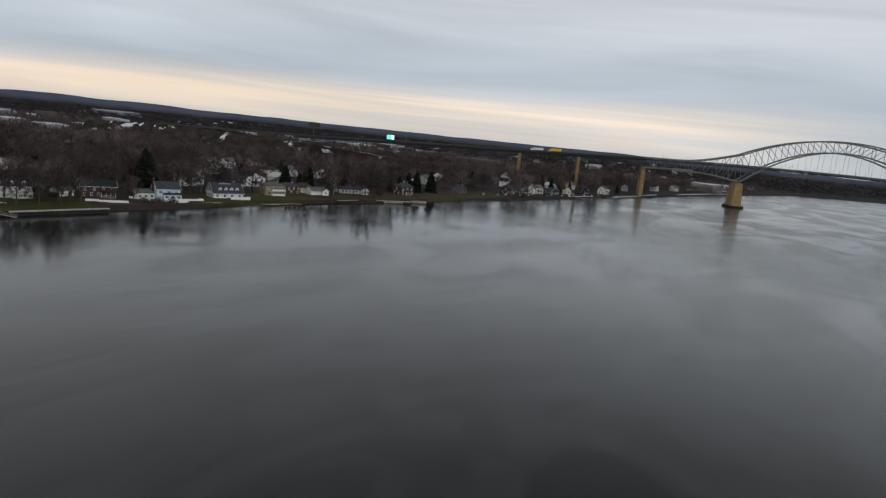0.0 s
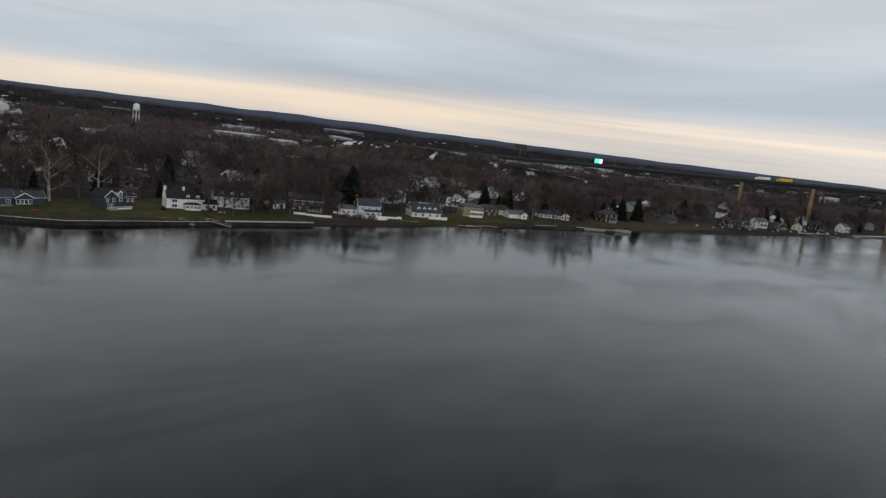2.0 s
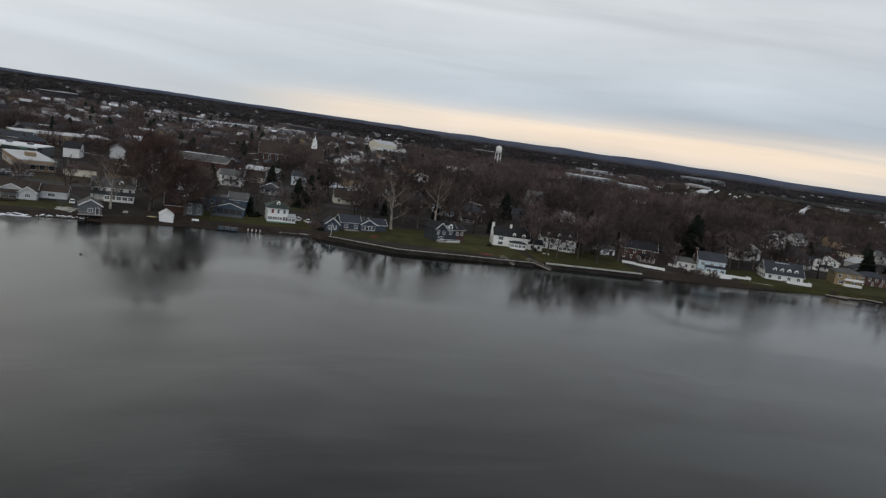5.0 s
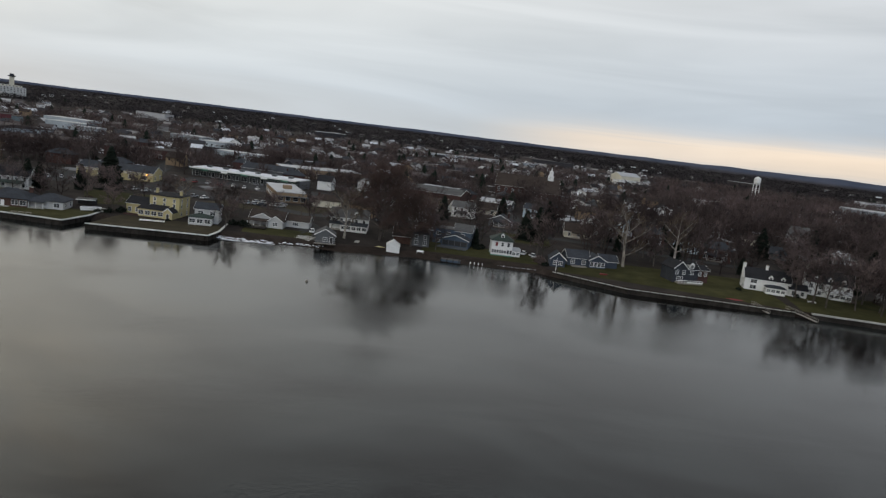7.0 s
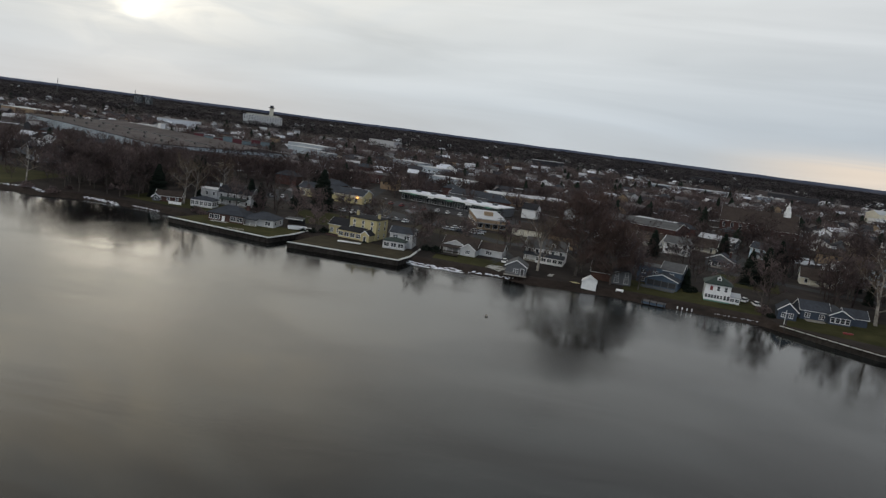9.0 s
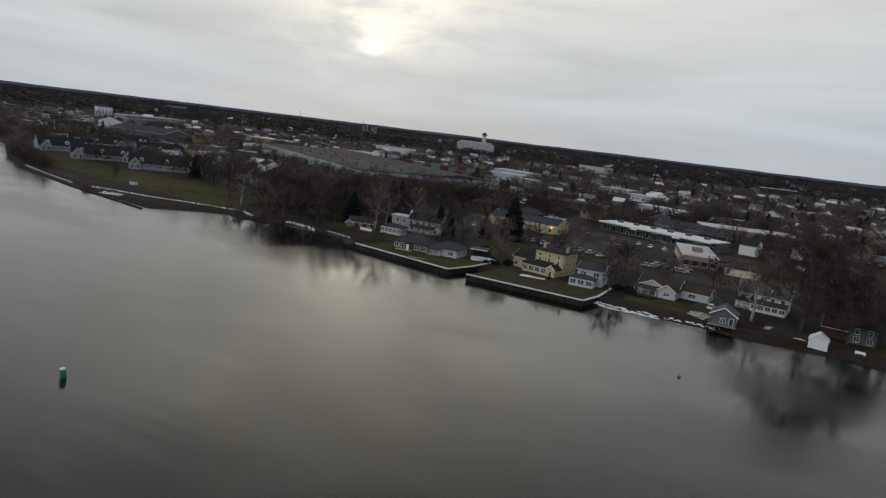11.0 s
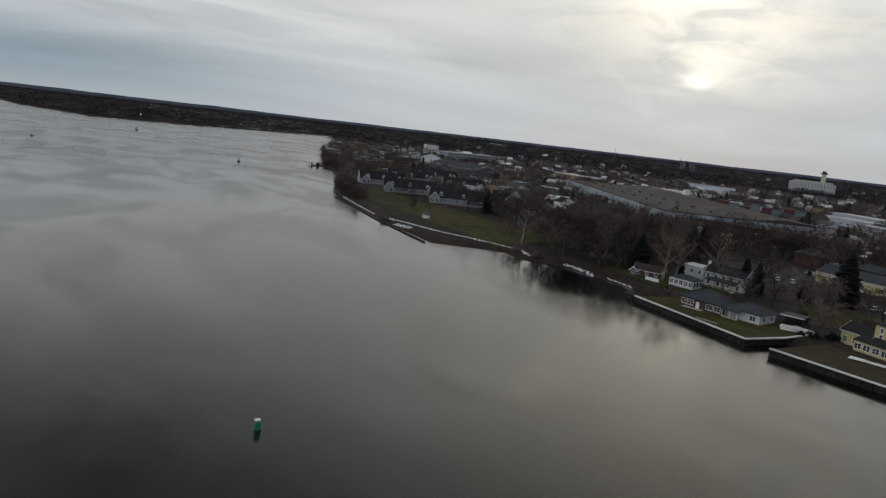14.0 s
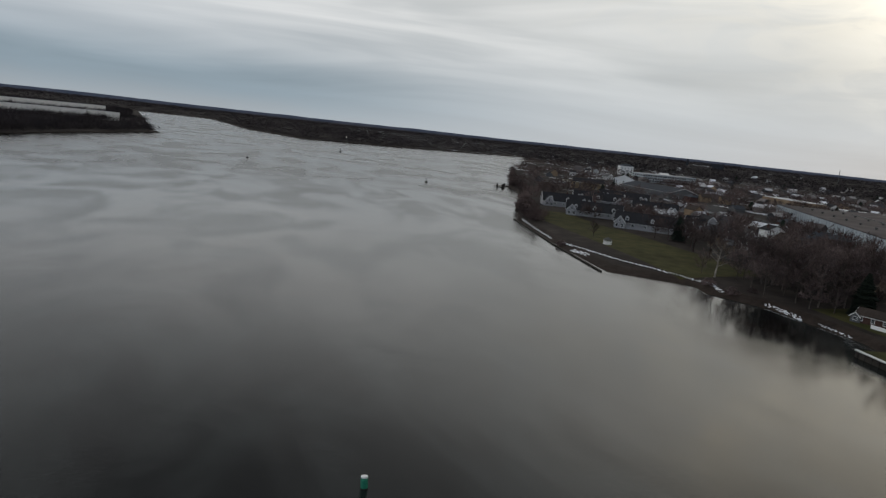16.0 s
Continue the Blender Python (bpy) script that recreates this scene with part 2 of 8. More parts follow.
def water_material():
    m = bpy.data.materials.new("river_water")
    m.use_nodes = True
    nt = m.node_tree
    N, L = nt.nodes.new, nt.links.new
    b = nt.nodes["Principled BSDF"]
    b.inputs["Base Color"].default_value = (0.007, 0.008, 0.007, 1)
    b.inputs["IOR"].default_value = 1.333
    geo = N("ShaderNodeNewGeometry").outputs["Position"]
    mp = N("ShaderNodeMapping")
    mp.inputs["Rotation"].default_value = (0, 0, radians(8))
    mp.inputs["Scale"].default_value = (0.55, 1.0, 1.0)
    L(geo, mp.inputs[0])
    # long slicks and ruffled patches
    big = N("ShaderNodeTexNoise")
    big.inputs["Scale"].default_value, big.inputs["Detail"].default_value, big.inputs["Distortion"].default_value = 0.026, 5, 0.9
    L(mp.outputs[0], big.inputs["Vector"])
    # patches in the base colour stand in for uneven sky reflections
    reflection_patches = N("ShaderNodeTexNoise")
    reflection_patches.inputs["Scale"].default_value, reflection_patches.inputs["Detail"].default_value, reflection_patches.inputs["Distortion"].default_value = 0.042, 5, 1.2
    L(mp.outputs[0], reflection_patches.inputs["Vector"])
    sr = N("ShaderNodeValToRGB")
    sr.color_ramp.elements[0].position, sr.color_ramp.elements[1].position = 0.40, 0.62
    sr.color_ramp.elements[0].color, sr.color_ramp.elements[1].color = (0.002, 0.0024, 0.0025, 1), (0.019, 0.022, 0.0215, 1)
    L(reflection_patches.outputs["Fac"], sr.inputs[0])
    L(sr.outputs[0], b.inputs["Base Color"])
    rr = N("ShaderNodeMapRange")
    rr.interpolation_type = "SMOOTHSTEP"
    rr.inputs[1].default_value, rr.inputs[2].default_value = 0.38, 0.64
    rr.inputs[3].default_value, rr.inputs[4].default_value = 0.085, 0.15
    L(big.outputs["Fac"], rr.inputs[0])
    sx = N("ShaderNodeSeparateXYZ")
    L(geo, sx.inputs[0])
    wind = N("ShaderNodeMapRange")
    wind.interpolation_type = "SMOOTHSTEP"
    wind.inputs[1].default_value, wind.inputs[2].default_value = -150.0, -600.0
    wind.inputs[3].default_value, wind.inputs[4].default_value = 0.17, 0.29
    L(sx.outputs[0], wind.inputs[0])
    L(wind.outputs[0], rr.inputs[4])
    calm = N("ShaderNodeMapRange")
    calm.interpolation_type = "SMOOTHSTEP"
    calm.inputs[1].default_value, calm.inputs[2].default_value, calm.inputs[3].default_value, calm.inputs[4].default_value = -120.0, -650.0, 0.085, 0.20
    L(sx.outputs[0], calm.inputs[0])
    L(calm.outputs[0], rr.inputs[3])
    reach = N("ShaderNodeMapRange")
    reach.interpolation_type = "SMOOTHSTEP"
    reach.inputs[1].default_value, reach.inputs[2].default_value, reach.inputs[3].default_value, reach.inputs[4].default_value = 200.0, 650.0, 0.0, 0.06
    L(sx.outputs[0], reach.inputs[0])
    more = N("ShaderNodeMath")
    L(rr.outputs[0], more.inputs[0])
    L(reach.outputs[0], more.inputs[1])
    L(more.outputs[0], b.inputs["Roughness"])
    # wavelets
    w1 = N("ShaderNodeTexNoise")
    w1.inputs["Scale"].default_value, w1.inputs["Detail"].default_value, w1.inputs["Roughness"].default_value = 1.3, 5, 0.65
    L(geo, w1.inputs["Vector"])
    w2 = N("ShaderNodeTexNoise")
    w2.inputs["Scale"].default_value, w2.inputs["Detail"].default_value, w2.inputs["Distortion"].default_value = 0.034, 4, 0.8
    L(mp.outputs[0], w2.inputs["Vector"])
    st = N("ShaderNodeMapRange")
    st.inputs[1].default_value, st.inputs[2].default_value = 0.46, 0.60
    st.inputs[3].default_value, st.inputs[4].default_value = 0.02, 0.12
    L(big.outputs["Fac"], st.inputs[0])
    b1 = N("ShaderNodeBump")
    b1.inputs["Distance"].default_value = 0.35
    L(st.outputs[0], b1.inputs["Strength"])
    L(w1.outputs["Fac"], b1.inputs["Height"])
    b2 = N("ShaderNodeBump")
    b2.inputs["Distance"].default_value = 1.0
    swell = N("ShaderNodeMapRange")
    swell.interpolation_type = "SMOOTHSTEP"
    swell.inputs[1].default_value, swell.inputs[2].default_value, swell.inputs[3].default_value, swell.inputs[4].default_value = 90.0, 190.0, 0.16, 0.025
    L(sx.outputs[1], swell.inputs[0])
    L(swell.outputs[0], b2.inputs["Strength"])
    L(w2.outputs["Fac"], b2.inputs["Height"])
    L(b1.outputs[0], b2.inputs["Normal"])
    L(b2.outputs[0], b.inputs["Normal"])
    return m


M = dict(
    water=water_material(),
    ground=surface("winter_ground", (0.023, 0.019, 0.017), (0.054, 0.044, 0.038), 0.11, 0.95, 0.3, stain=0.4, dist=0.3),
    lawn=surface("winter_lawn", (0.032, 0.034, 0.010), (0.068, 0.062, 0.022), 0.16, 0.95, 0.25, stain=0.25, dist=0.1),
    dry_lawn=surface("dry_lawn", (0.040, 0.034, 0.020), (0.066, 0.054, 0.032), 0.3, 0.95, 0.25, stain=0.2, dist=0.1),
    mud=surface("bank_mud", (0.023, 0.017, 0.014), (0.046, 0.034, 0.027), 0.5, 0.85, 0.5, stain=0.3, dist=0.2),
    asphalt=surface("asphalt", (0.040, 0.040, 0.041), (0.062, 0.061, 0.061), 0.4, 0.9, 0.1, stain=0.2),
    concrete=surface("concrete", (0.36, 0.35, 0.32), (0.50, 0.49, 0.45), 0.7, 0.85, 0.2, stain=0.25),
    bulkhead=surface("wet_timber_bulkhead", (0.022, 0.019, 0.016), (0.056, 0.049, 0.042), 0.8, 0.82, 0.4, stain=0.35),
    coping=surface("pale_coping", (0.56, 0.56, 0.53), (0.72, 0.72, 0.69), 0.6, 0.8, 0.2, stain=0.15),
    plank=surface("weathered_plank", (0.24, 0.22, 0.19), (0.36, 0.33, 0.29), 2.0, 0.85, 0.2, stain=0.2),
    snow=surface("old_snow", (0.60, 0.62, 0.66), (0.82, 0.83, 0.85), 0.8, 0.75, 0.4, dist=0.1),
    white=tone("white_siding", (0.80, 0.80, 0.78), 0.65, 0.06, 0.8, stain=0.08),
    cream=tone("cream_siding", (0.66, 0.62, 0.50), 0.7, 0.08, 0.8, stain=0.1),
    stone_white=tone("stone_white_siding", (0.34, 0.34, 0.345), 0.7, 0.08, 0.8, stain=0.12),
    # the white siding with shade put into its colour for dimmer houses
    off_white=tone("dimmed_white_siding", (0.54, 0.54, 0.53), 0.7, 0.08, 0.8, stain=0.12),
    yellow=tone("yellow_stucco", (0.50, 0.425, 0.215), 0.75, 0.08, 0.8, stain=0.1),
    ochre=tone("ochre_siding", (0.30, 0.225, 0.12), 0.75, 0.1, 0.8, stain=0.12),
    tan=tone("tan_brick", (0.30, 0.22, 0.145), 0.85, 0.15, 1.2, stain=0.12),
    brick=tone("red_brick", (0.085, 0.048, 0.042), 0.85, 0.2, 1.5, stain=0.15),
    brown=tone("brown_brick", (0.095, 0.055, 0.044), 0.85, 0.2, 1.5, stain=0.15),
    grey=tone("grey_siding", (0.105, 0.11, 0.115), 0.7, 0.1, 0.8, stain=0.1),
    blue=tone("blue_siding", (0.062, 0.092, 0.13), 0.7, 0.1, 0.8, stain=0.1),
    navy=tone("navy_siding", (0.036, 0.050, 0.074), 0.7, 0.1, 0.8, stain=0.1),
    pale_blue=tone("pale_blue_siding", (0.56, 0.67, 0.74), 0.7, 0.07, 0.8, stain=0.1),
    green=tone("green_paint", (0.10, 0.22, 0.16), 0.6, 0.1, 1.0),
    red=tone("red_paint", (0.22, 0.035, 0.035), 0.6, 0.15, 0.6, stain=0.15),
    crimson=tone("crimson_metal_siding", (0.12, 0.022, 0.030), 0.6, 0.15, 0.3, stain=0.2),
    teal_wall=tone("grey_teal_metal_siding", (0.16, 0.22, 0.24), 0.6, 0.12, 0.3, stain=0.2),
    slate=tone("slate_shingle", (0.052, 0.057, 0.066), 0.8, 0.2, 1.8, stain=0.2),
    charcoal=tone("charcoal_shingle", (0.028, 0.028, 0.031), 0.8, 0.2, 1.8, stain=0.2),
    brown_roof=tone("brown_shingle", (0.058, 0.045, 0.038), 0.85, 0.2, 1.5, stain=0.2),
    grey_roof=tone("grey_shingle", (0.115, 0.115, 0.113), 0.85, 0.15, 1.5, stain=0.2),
    green_roof=tone("green_shingle", (0.026, 0.042, 0.034), 0.75, 0.2, 1.5, stain=0.15),
    white_roof=tone("white_membrane", (0.48, 0.49, 0.50), 0.6, 0.1, 0.3, stain=0.15),
    gravel_roof=surface("gravel_roof", (0.062, 0.053, 0.052), (0.112, 0.096, 0.094), 0.06, 0.9, stain=0.25),
    trim=tone("white_trim", (0.80, 0.80, 0.78), 0.5, 0.04, 2.0),
    # near-black stand-in for unlit openings; also dark doors, posts and sign backs
    dark=tone("dark_opening", (0.03, 0.03, 0.032), 0.6, 0.2, 2.0),
    metal_wall=surface("pale_corrugated_wall", (0.32, 0.37, 0.41), (0.44, 0.49, 0.52), 0.12, 0.55, stain=0.2),
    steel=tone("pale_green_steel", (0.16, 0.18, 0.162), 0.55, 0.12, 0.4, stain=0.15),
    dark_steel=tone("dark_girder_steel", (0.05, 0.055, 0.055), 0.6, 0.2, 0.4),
    pier=surface("sandstone_pier", (0.25, 0.175, 0.085), (0.37, 0.265, 0.135), 0.35, 0.9, 0.1, stain=0.25),
    lorry_yellow=tone("bright_yellow_paint", (0.72, 0.50, 0.03), 0.45, 0.05, 1.0),
    rubber=tone("tyre_rubber", (0.02, 0.02, 0.02), 0.8),
    bark=surface("grey_brown_bark", (0.065, 0.055, 0.048), (0.13, 0.112, 0.098), 2.5, 0.9, 0.4, per_object=0.25),
    sycamore=surface("pale_sycamore_bark", (0.14, 0.122, 0.105), (0.42, 0.385, 0.34), 0.8, 0.85, 0.2),
    twig=tone("bare_twigs", (0.136, 0.104, 0.100), 0.95, 0.5, 0.12, per_object=0.45, through=0.45),
    red_twig=tone("red_brown_twigs", (0.100, 0.068, 0.060), 0.95, 0.25, 0.15, through=0.4),
    pale_twig=tone("pale_twigs", (0.15, 0.115, 0.085), 0.95, 0.2, 0.15, through=0.4),
    woods=surface("far_woods", (0.040, 0.031, 0.032), (0.215, 0.163, 0.154), 0.05, 0.95, stain=0.45, through=0.45),
    # the far woods again, colour darkened and cooled for backlight and distance
    forest=surface("backlit_far_woods", (0.017, 0.016, 0.019), (0.070, 0.060, 0.063), 0.02, 0.95, stain=0.5, through=0.3),
    needle=surface("evergreen_needles", (0.008, 0.012, 0.009), (0.018, 0.025, 0.017), 1.0, 0.85),
    buoy_green=tone("green_buoy_paint", (0.015, 0.20, 0.12), 0.45, 0.15, 2.0),
)


def glass_material():
    m = bpy.data.materials.new("window_glass")
    m.use_nodes = True
    b = m.node_tree.nodes["Principled BSDF"]
    b.inputs["Base Color"].default_value = (0.03, 0.035, 0.04, 1)
    b.inputs["Roughness"].default_value = 0.08
    return m


def lit_material(name, c, power):
    m = bpy.data.materials.new(name)
    m.use_nodes = True
    b = m.node_tree.nodes["Principled BSDF"]
    b.inputs["Base Color"].default_value = (*c, 1)
    b.inputs["Emission Color"].default_value = (*c, 1)
    b.inputs["Emission Strength"].default_value = power
    return m


def far_town_material():
    m = surface("far_town_roofs", (0.3, 0.3, 0.3), (0.5, 0.5, 0.5), 0.05, 0.8)
    nt = m.node_tree
    r = nt.nodes.new("ShaderNodeValToRGB")
    r.color_ramp.interpolation = "CONSTANT"
    e = r.color_ramp.elements
    for p, c in ((0.12, (0.10, 0.088, 0.085)), (0.34, (0.05, 0.05, 0.055)), (0.54, (0.16, 0.145, 0.14)), (0.72, (0.27, 0.26, 0.25))):
        e.new(p).color = (*c, 1)
    e[0].color, e[-1].color = (0.66, 0.68, 0.71, 1), (0.46, 0.46, 0.46, 1)
    e[-1].position = 0.86
    g = nt.nodes.new("ShaderNodeNewGeometry")
    nt.links.new(g.outputs["Random Per Island"], r.inputs[0])
    nt.links.new(r.outputs[0], nt.nodes["Principled BSDF"].inputs["Base Color"])
    return m


def lay_snow(m, share, y0, y1):
    """Patches of old snow left on the ground inland."""
    nt = m.node_tree
    N, L = nt.nodes.new, nt.links.new
    geo = N("ShaderNodeNewGeometry").outputs["Position"]
    n, r, sep, far, mul, mix = N("ShaderNodeTexNoise"), N("ShaderNodeMapRange"), N("ShaderNodeSeparateXYZ"), N("ShaderNodeMapRange"), N("ShaderNodeMath"), N("ShaderNodeMixRGB")
    n.inputs["Scale"].default_value, n.inputs["Detail"].default_value, n.inputs["Roughness"].default_value = 0.035, 6, 0.62
    L(geo, n.inputs["Vector"])
    r.inputs[1].default_value, r.inputs[2].default_value = share, share + 0.03
    L(n.outputs["Fac"], r.inputs[0])
    L(geo, sep.inputs[0])
    far.inputs[1].default_value, far.inputs[2].default_value = y0, y1
    L(sep.outputs[1], far.inputs[0])
    mul.operation = "MULTIPLY"
    L(r.outputs[0], mul.inputs[0])
    L(far.outputs[0], mul.inputs[1])
    b = nt.nodes["Principled BSDF"]
    old = b.inputs["Base Color"].links[0].from_socket
    woods_off, keep = N("ShaderNodeMapRange"), N("ShaderNodeMath")      # none lies under the far forest
    woods_off.inputs[1].default_value, woods_off.inputs[2].default_value, woods_off.inputs[3].default_value, woods_off.inputs[4].default_value = 950.0, 1300.0, 1.0, 0.0
    L(sep.outputs[1], woods_off.inputs[0])
    keep.operation = "MULTIPLY"
    L(mul.outputs[0], keep.inputs[0])
    L(woods_off.outputs[0], keep.inputs[1])
    L(keep.outputs[0], mix.inputs[0])
    L(old, mix.inputs[1])
    mix.inputs[2].default_value = (0.62, 0.64, 0.67, 1)
    L(mix.outputs[0], b.inputs["Base Color"])


lay_snow(M["ground"], 0.585, 320.0, 420.0)
M["far_town"] = far_town_material()
M["glass"] = glass_material()
M["amber_light"] = lit_material("amber_lamp_glow", (1.0, 0.45, 0.10), 3.0)
M["screen"] = lit_material("lit_screen_teal", (0.10, 0.75, 0.60), 0.9)
M["screen_white"] = lit_material("lit_screen_white", (0.8, 0.9, 0.9), 0.8)
M["lamp_white"] = lit_material("white_lamp_glow", (1.0, 0.95, 0.85), 2.0)


# ---- mesh helpers ----
class Shape:
    """Collects vertices and faces of one mesh."""

    def __init__(self):
        self.v, self.f = [], []

    def add(self, verts, faces):
        o = len(self.v)
        self.v += [tuple(p) for p in verts]
        self.f += [tuple(i + o for i in f) for f in faces]
        return self

    def box(self, x0, x1, y0, y1, z0, z1):
        return self.add([(x0, y0, z0), (x1, y0, z0), (x1, y1, z0), (x0, y1, z0), (x0, y0, z1), (x1, y0, z1), (x1, y1, z1), (x0, y1, z1)],
                        [(0, 3, 2, 1), (4, 5, 6, 7), (0, 1, 5, 4), (1, 2, 6, 5), (2, 3, 7, 6), (3, 0, 4, 7)])

    def prism(self, poly, z0, z1):
        """poly: (x, y) anticlockwise."""
        n = len(poly)
        return self.add([(x, y, z0) for x, y in poly] + [(x, y, z1) for x, y in poly],
                        [tuple(range(n - 1, -1, -1)), tuple(range(n, 2 * n))] + [(i, (i + 1) % n, n + (i + 1) % n, n + i) for i in range(n)])

    def sweep(self, a, b):
        """Two loops of the same number of points, joined and closed at both ends."""
        n = len(a)
        return self.add(list(a) + list(b), [tuple(range(n - 1, -1, -1)), tuple(range(n, 2 * n))] + [(i, (i + 1) % n, n + (i + 1) % n, n + i) for i in range(n)])

    def beam(self, p, q, w, h=None):
        """A square bar from p to q."""
        h = h or w
        p, q = Vector(p), Vector(q)
        d = (q - p).normalized()
        s = d.cross(Vector((0, 0, 1)) if abs(d.z) < 0.95 else Vector((1, 0, 0))).normalized()
        u = s.cross(d)
        ring = [s * w / 2 - u * h / 2, s * w / 2 + u * h / 2, -s * w / 2 + u * h / 2, -s * w / 2 - u * h / 2]
        return self.sweep([p + r for r in ring], [q + r for r in ring])

    def rings(self, rows, n=12):
        """A turned body: rows of (x, y, z, radius), closed at both ends."""
        o = len(self.v)
        for x, y, z, r in rows:
            self.v += [(x + r * math.cos(2 * math.pi * k / n), y + r * math.sin(2 * math.pi * k / n), z) for k in range(n)]
        for j in range(len(rows) - 1):
            self.f += [(o + j * n + k, o + j * n + (k + 1) % n, o + (j + 1) * n + (k + 1) % n, o + (j + 1) * n + k) for k in range(n)]
        self.f += [tuple(o + k for k in range(n - 1, -1, -1)), tuple(o + (len(rows) - 1) * n + k for k in range(n))]
        return self

    def mesh(self, name, material):
        me = bpy.data.meshes.new(name)
        me.from_pydata(self.v, [], self.f)
        me.materials.append(material)
        me.update()
        return me


def link(name, mesh, parent=None, label="", m=None):
    ob = new(name, mesh)
    if parent is not None:
        ob.parent = parent
    if m is not None:
        ob.matrix_basis = m
    if label:
        tagged(ob, label)
    return ob


def part(name, shape, material, parent, label="", m=None):
    return link(name, shape.mesh(name, material), parent, label, m)


def thing(name, label, category, m, group="", kind=""):
    ob = new(name)
    ob.matrix_basis = m
    return tagged(ob, label, category, group, kind)


# ---- the land ----
# river's edge, anticlockwise from the bridge's far side: x, y and how wide the bank slopes
SHORE = [(0, -420, 6), (603.6, -487.5, 6), (1292.6, -426.1, 6), (1666.4, -233.5, 6), (1459.2, -60.9, 6), (1097.2, 34.5, 6), (895.5, 75.7, 6), (767, 96.8, 5), (589.3, 137.8, 5), 
         (503.7, 152.1, 5), (407.4, 175.4, 5), (373.3, 180.8, 1), (354.9, 174.9, 1), (331.9, 189, 1), (301.6, 198.1, 2), (240.7, 209.9, 3), (198.6, 208.9, 5), (160.5, 215.8, 5), 
         (157.5, 212.8, 0.6), (118.5, 218.4, 0.6), (113.5, 217.9, 0.6), (60.2, 222.6, 0.6), (38.2, 235.8, 0.6), (34.2, 238.9, 5), (0, 238.6, 5), (-10.1, 239.8, 5), (-34.2, 233.4, 5), 
         (-43.3, 235.1, 6), (-75.6, 230.9, 5), (-77.6, 236, 2), (-112.1, 233.6, 2), (-117.2, 237.7, 4), (-122.2, 234.8, 2), (-162.5, 232.2, 2), (-176.4, 237.2, 5), (-212.9, 233.2, 6), 
         (-230.8, 222.6, 6), (-241.8, 224.6, 7), (-258.7, 198.7, 9), (-308.7, 200.7, 10), (-401.1, 209.9, 8), (-422.3, 218, 5), (-454.4, 226.6, 5), (-530.7, 256.6, 8), (-614.7, 281.1, 8), 
         (-654, 285.3, 5), (-705.9, 303.7, 5), (-906.1, 370.1, 5), (-1501.7, 607, 6), (-1801.6, 689.8, 6), (-1551.6, 314.2, 4), (-1471.4, 118.2, 4), (-1804.1, -15.2, 4), (-2213.5, -86.7, 4), 
         (-2700, -190, 4), (-2750, -420, 4), (-2700, -700, 4), (-2000, -1100, 4), (-1000, -1300, 6), (-300, -900, 6)]


def bearing(x, y):
    return math.degrees(math.atan2(-x, y))


def shore_table():
    rows, n = [], len(SHORE)
    for i in range(n):
        (x0, y0, w0), (x1, y1, w1) = SHORE[i], SHORE[(i + 1) % n]
        steps = max(2, int(math.hypot(x1 - x0, y1 - y0) / 3))
        for k in range(steps):
            u = k / steps
            x, y = x0 + u * (x1 - x0), y0 + u * (y1 - y0)
            rows.append((bearing(x, y), math.hypot(x, y), w0 + u * (w1 - w0)))
    rows.sort()
    a = np.array(rows)
    return np.vstack([a[-3:] - (360, 0, 0), a, a[:3] + (360, 0, 0)])


TABLE = shore_table()


def shore_at(az):
    return np.interp(az, TABLE[:, 0], TABLE[:, 1]), np.interp(az, TABLE[:, 0], TABLE[:, 2])


def smooth(u):
    u = np.clip(u, 0, 1)
    return u * u * (3 - 2 * u)


def land_height(az, r):
    """Height of the ground at a bearing and a distance from the middle of the flight."""
    rs, w = shore_at(az)
    d = r - rs
    bank = np.where(d < 0, np.maximum(-2.5, d * 0.35), 1.6 * np.clip(d / w, 0, 1))
    inland = 1.3 * (1 - np.exp(-np.maximum(d - w, 0) / 35.0))
    a = np.radians(az)
    roll = 3.0 * np.sin(3.1 * a + 1.0) + 2.0 * np.sin(7.3 * a) + 1.0 * np.sin(17 * a + 2)
    hills = (7.0 + 0.5 * roll + 8.0 * np.exp(-((np.asarray(az) - 40.0) / 35.0) ** 2) + 8.0 * np.exp(-((np.asarray(az) - 108.0) / 14.0) ** 2)) * smooth((r - 1500.0) / 3200.0) * np.where(d > 0, smooth(d / 400.0), 0)
    return bank + np.where(d > 0, inland + hills, 0)


def ground_z(x, y):
    return float(land_height(bearing(x, y), math.hypot(x, y)))


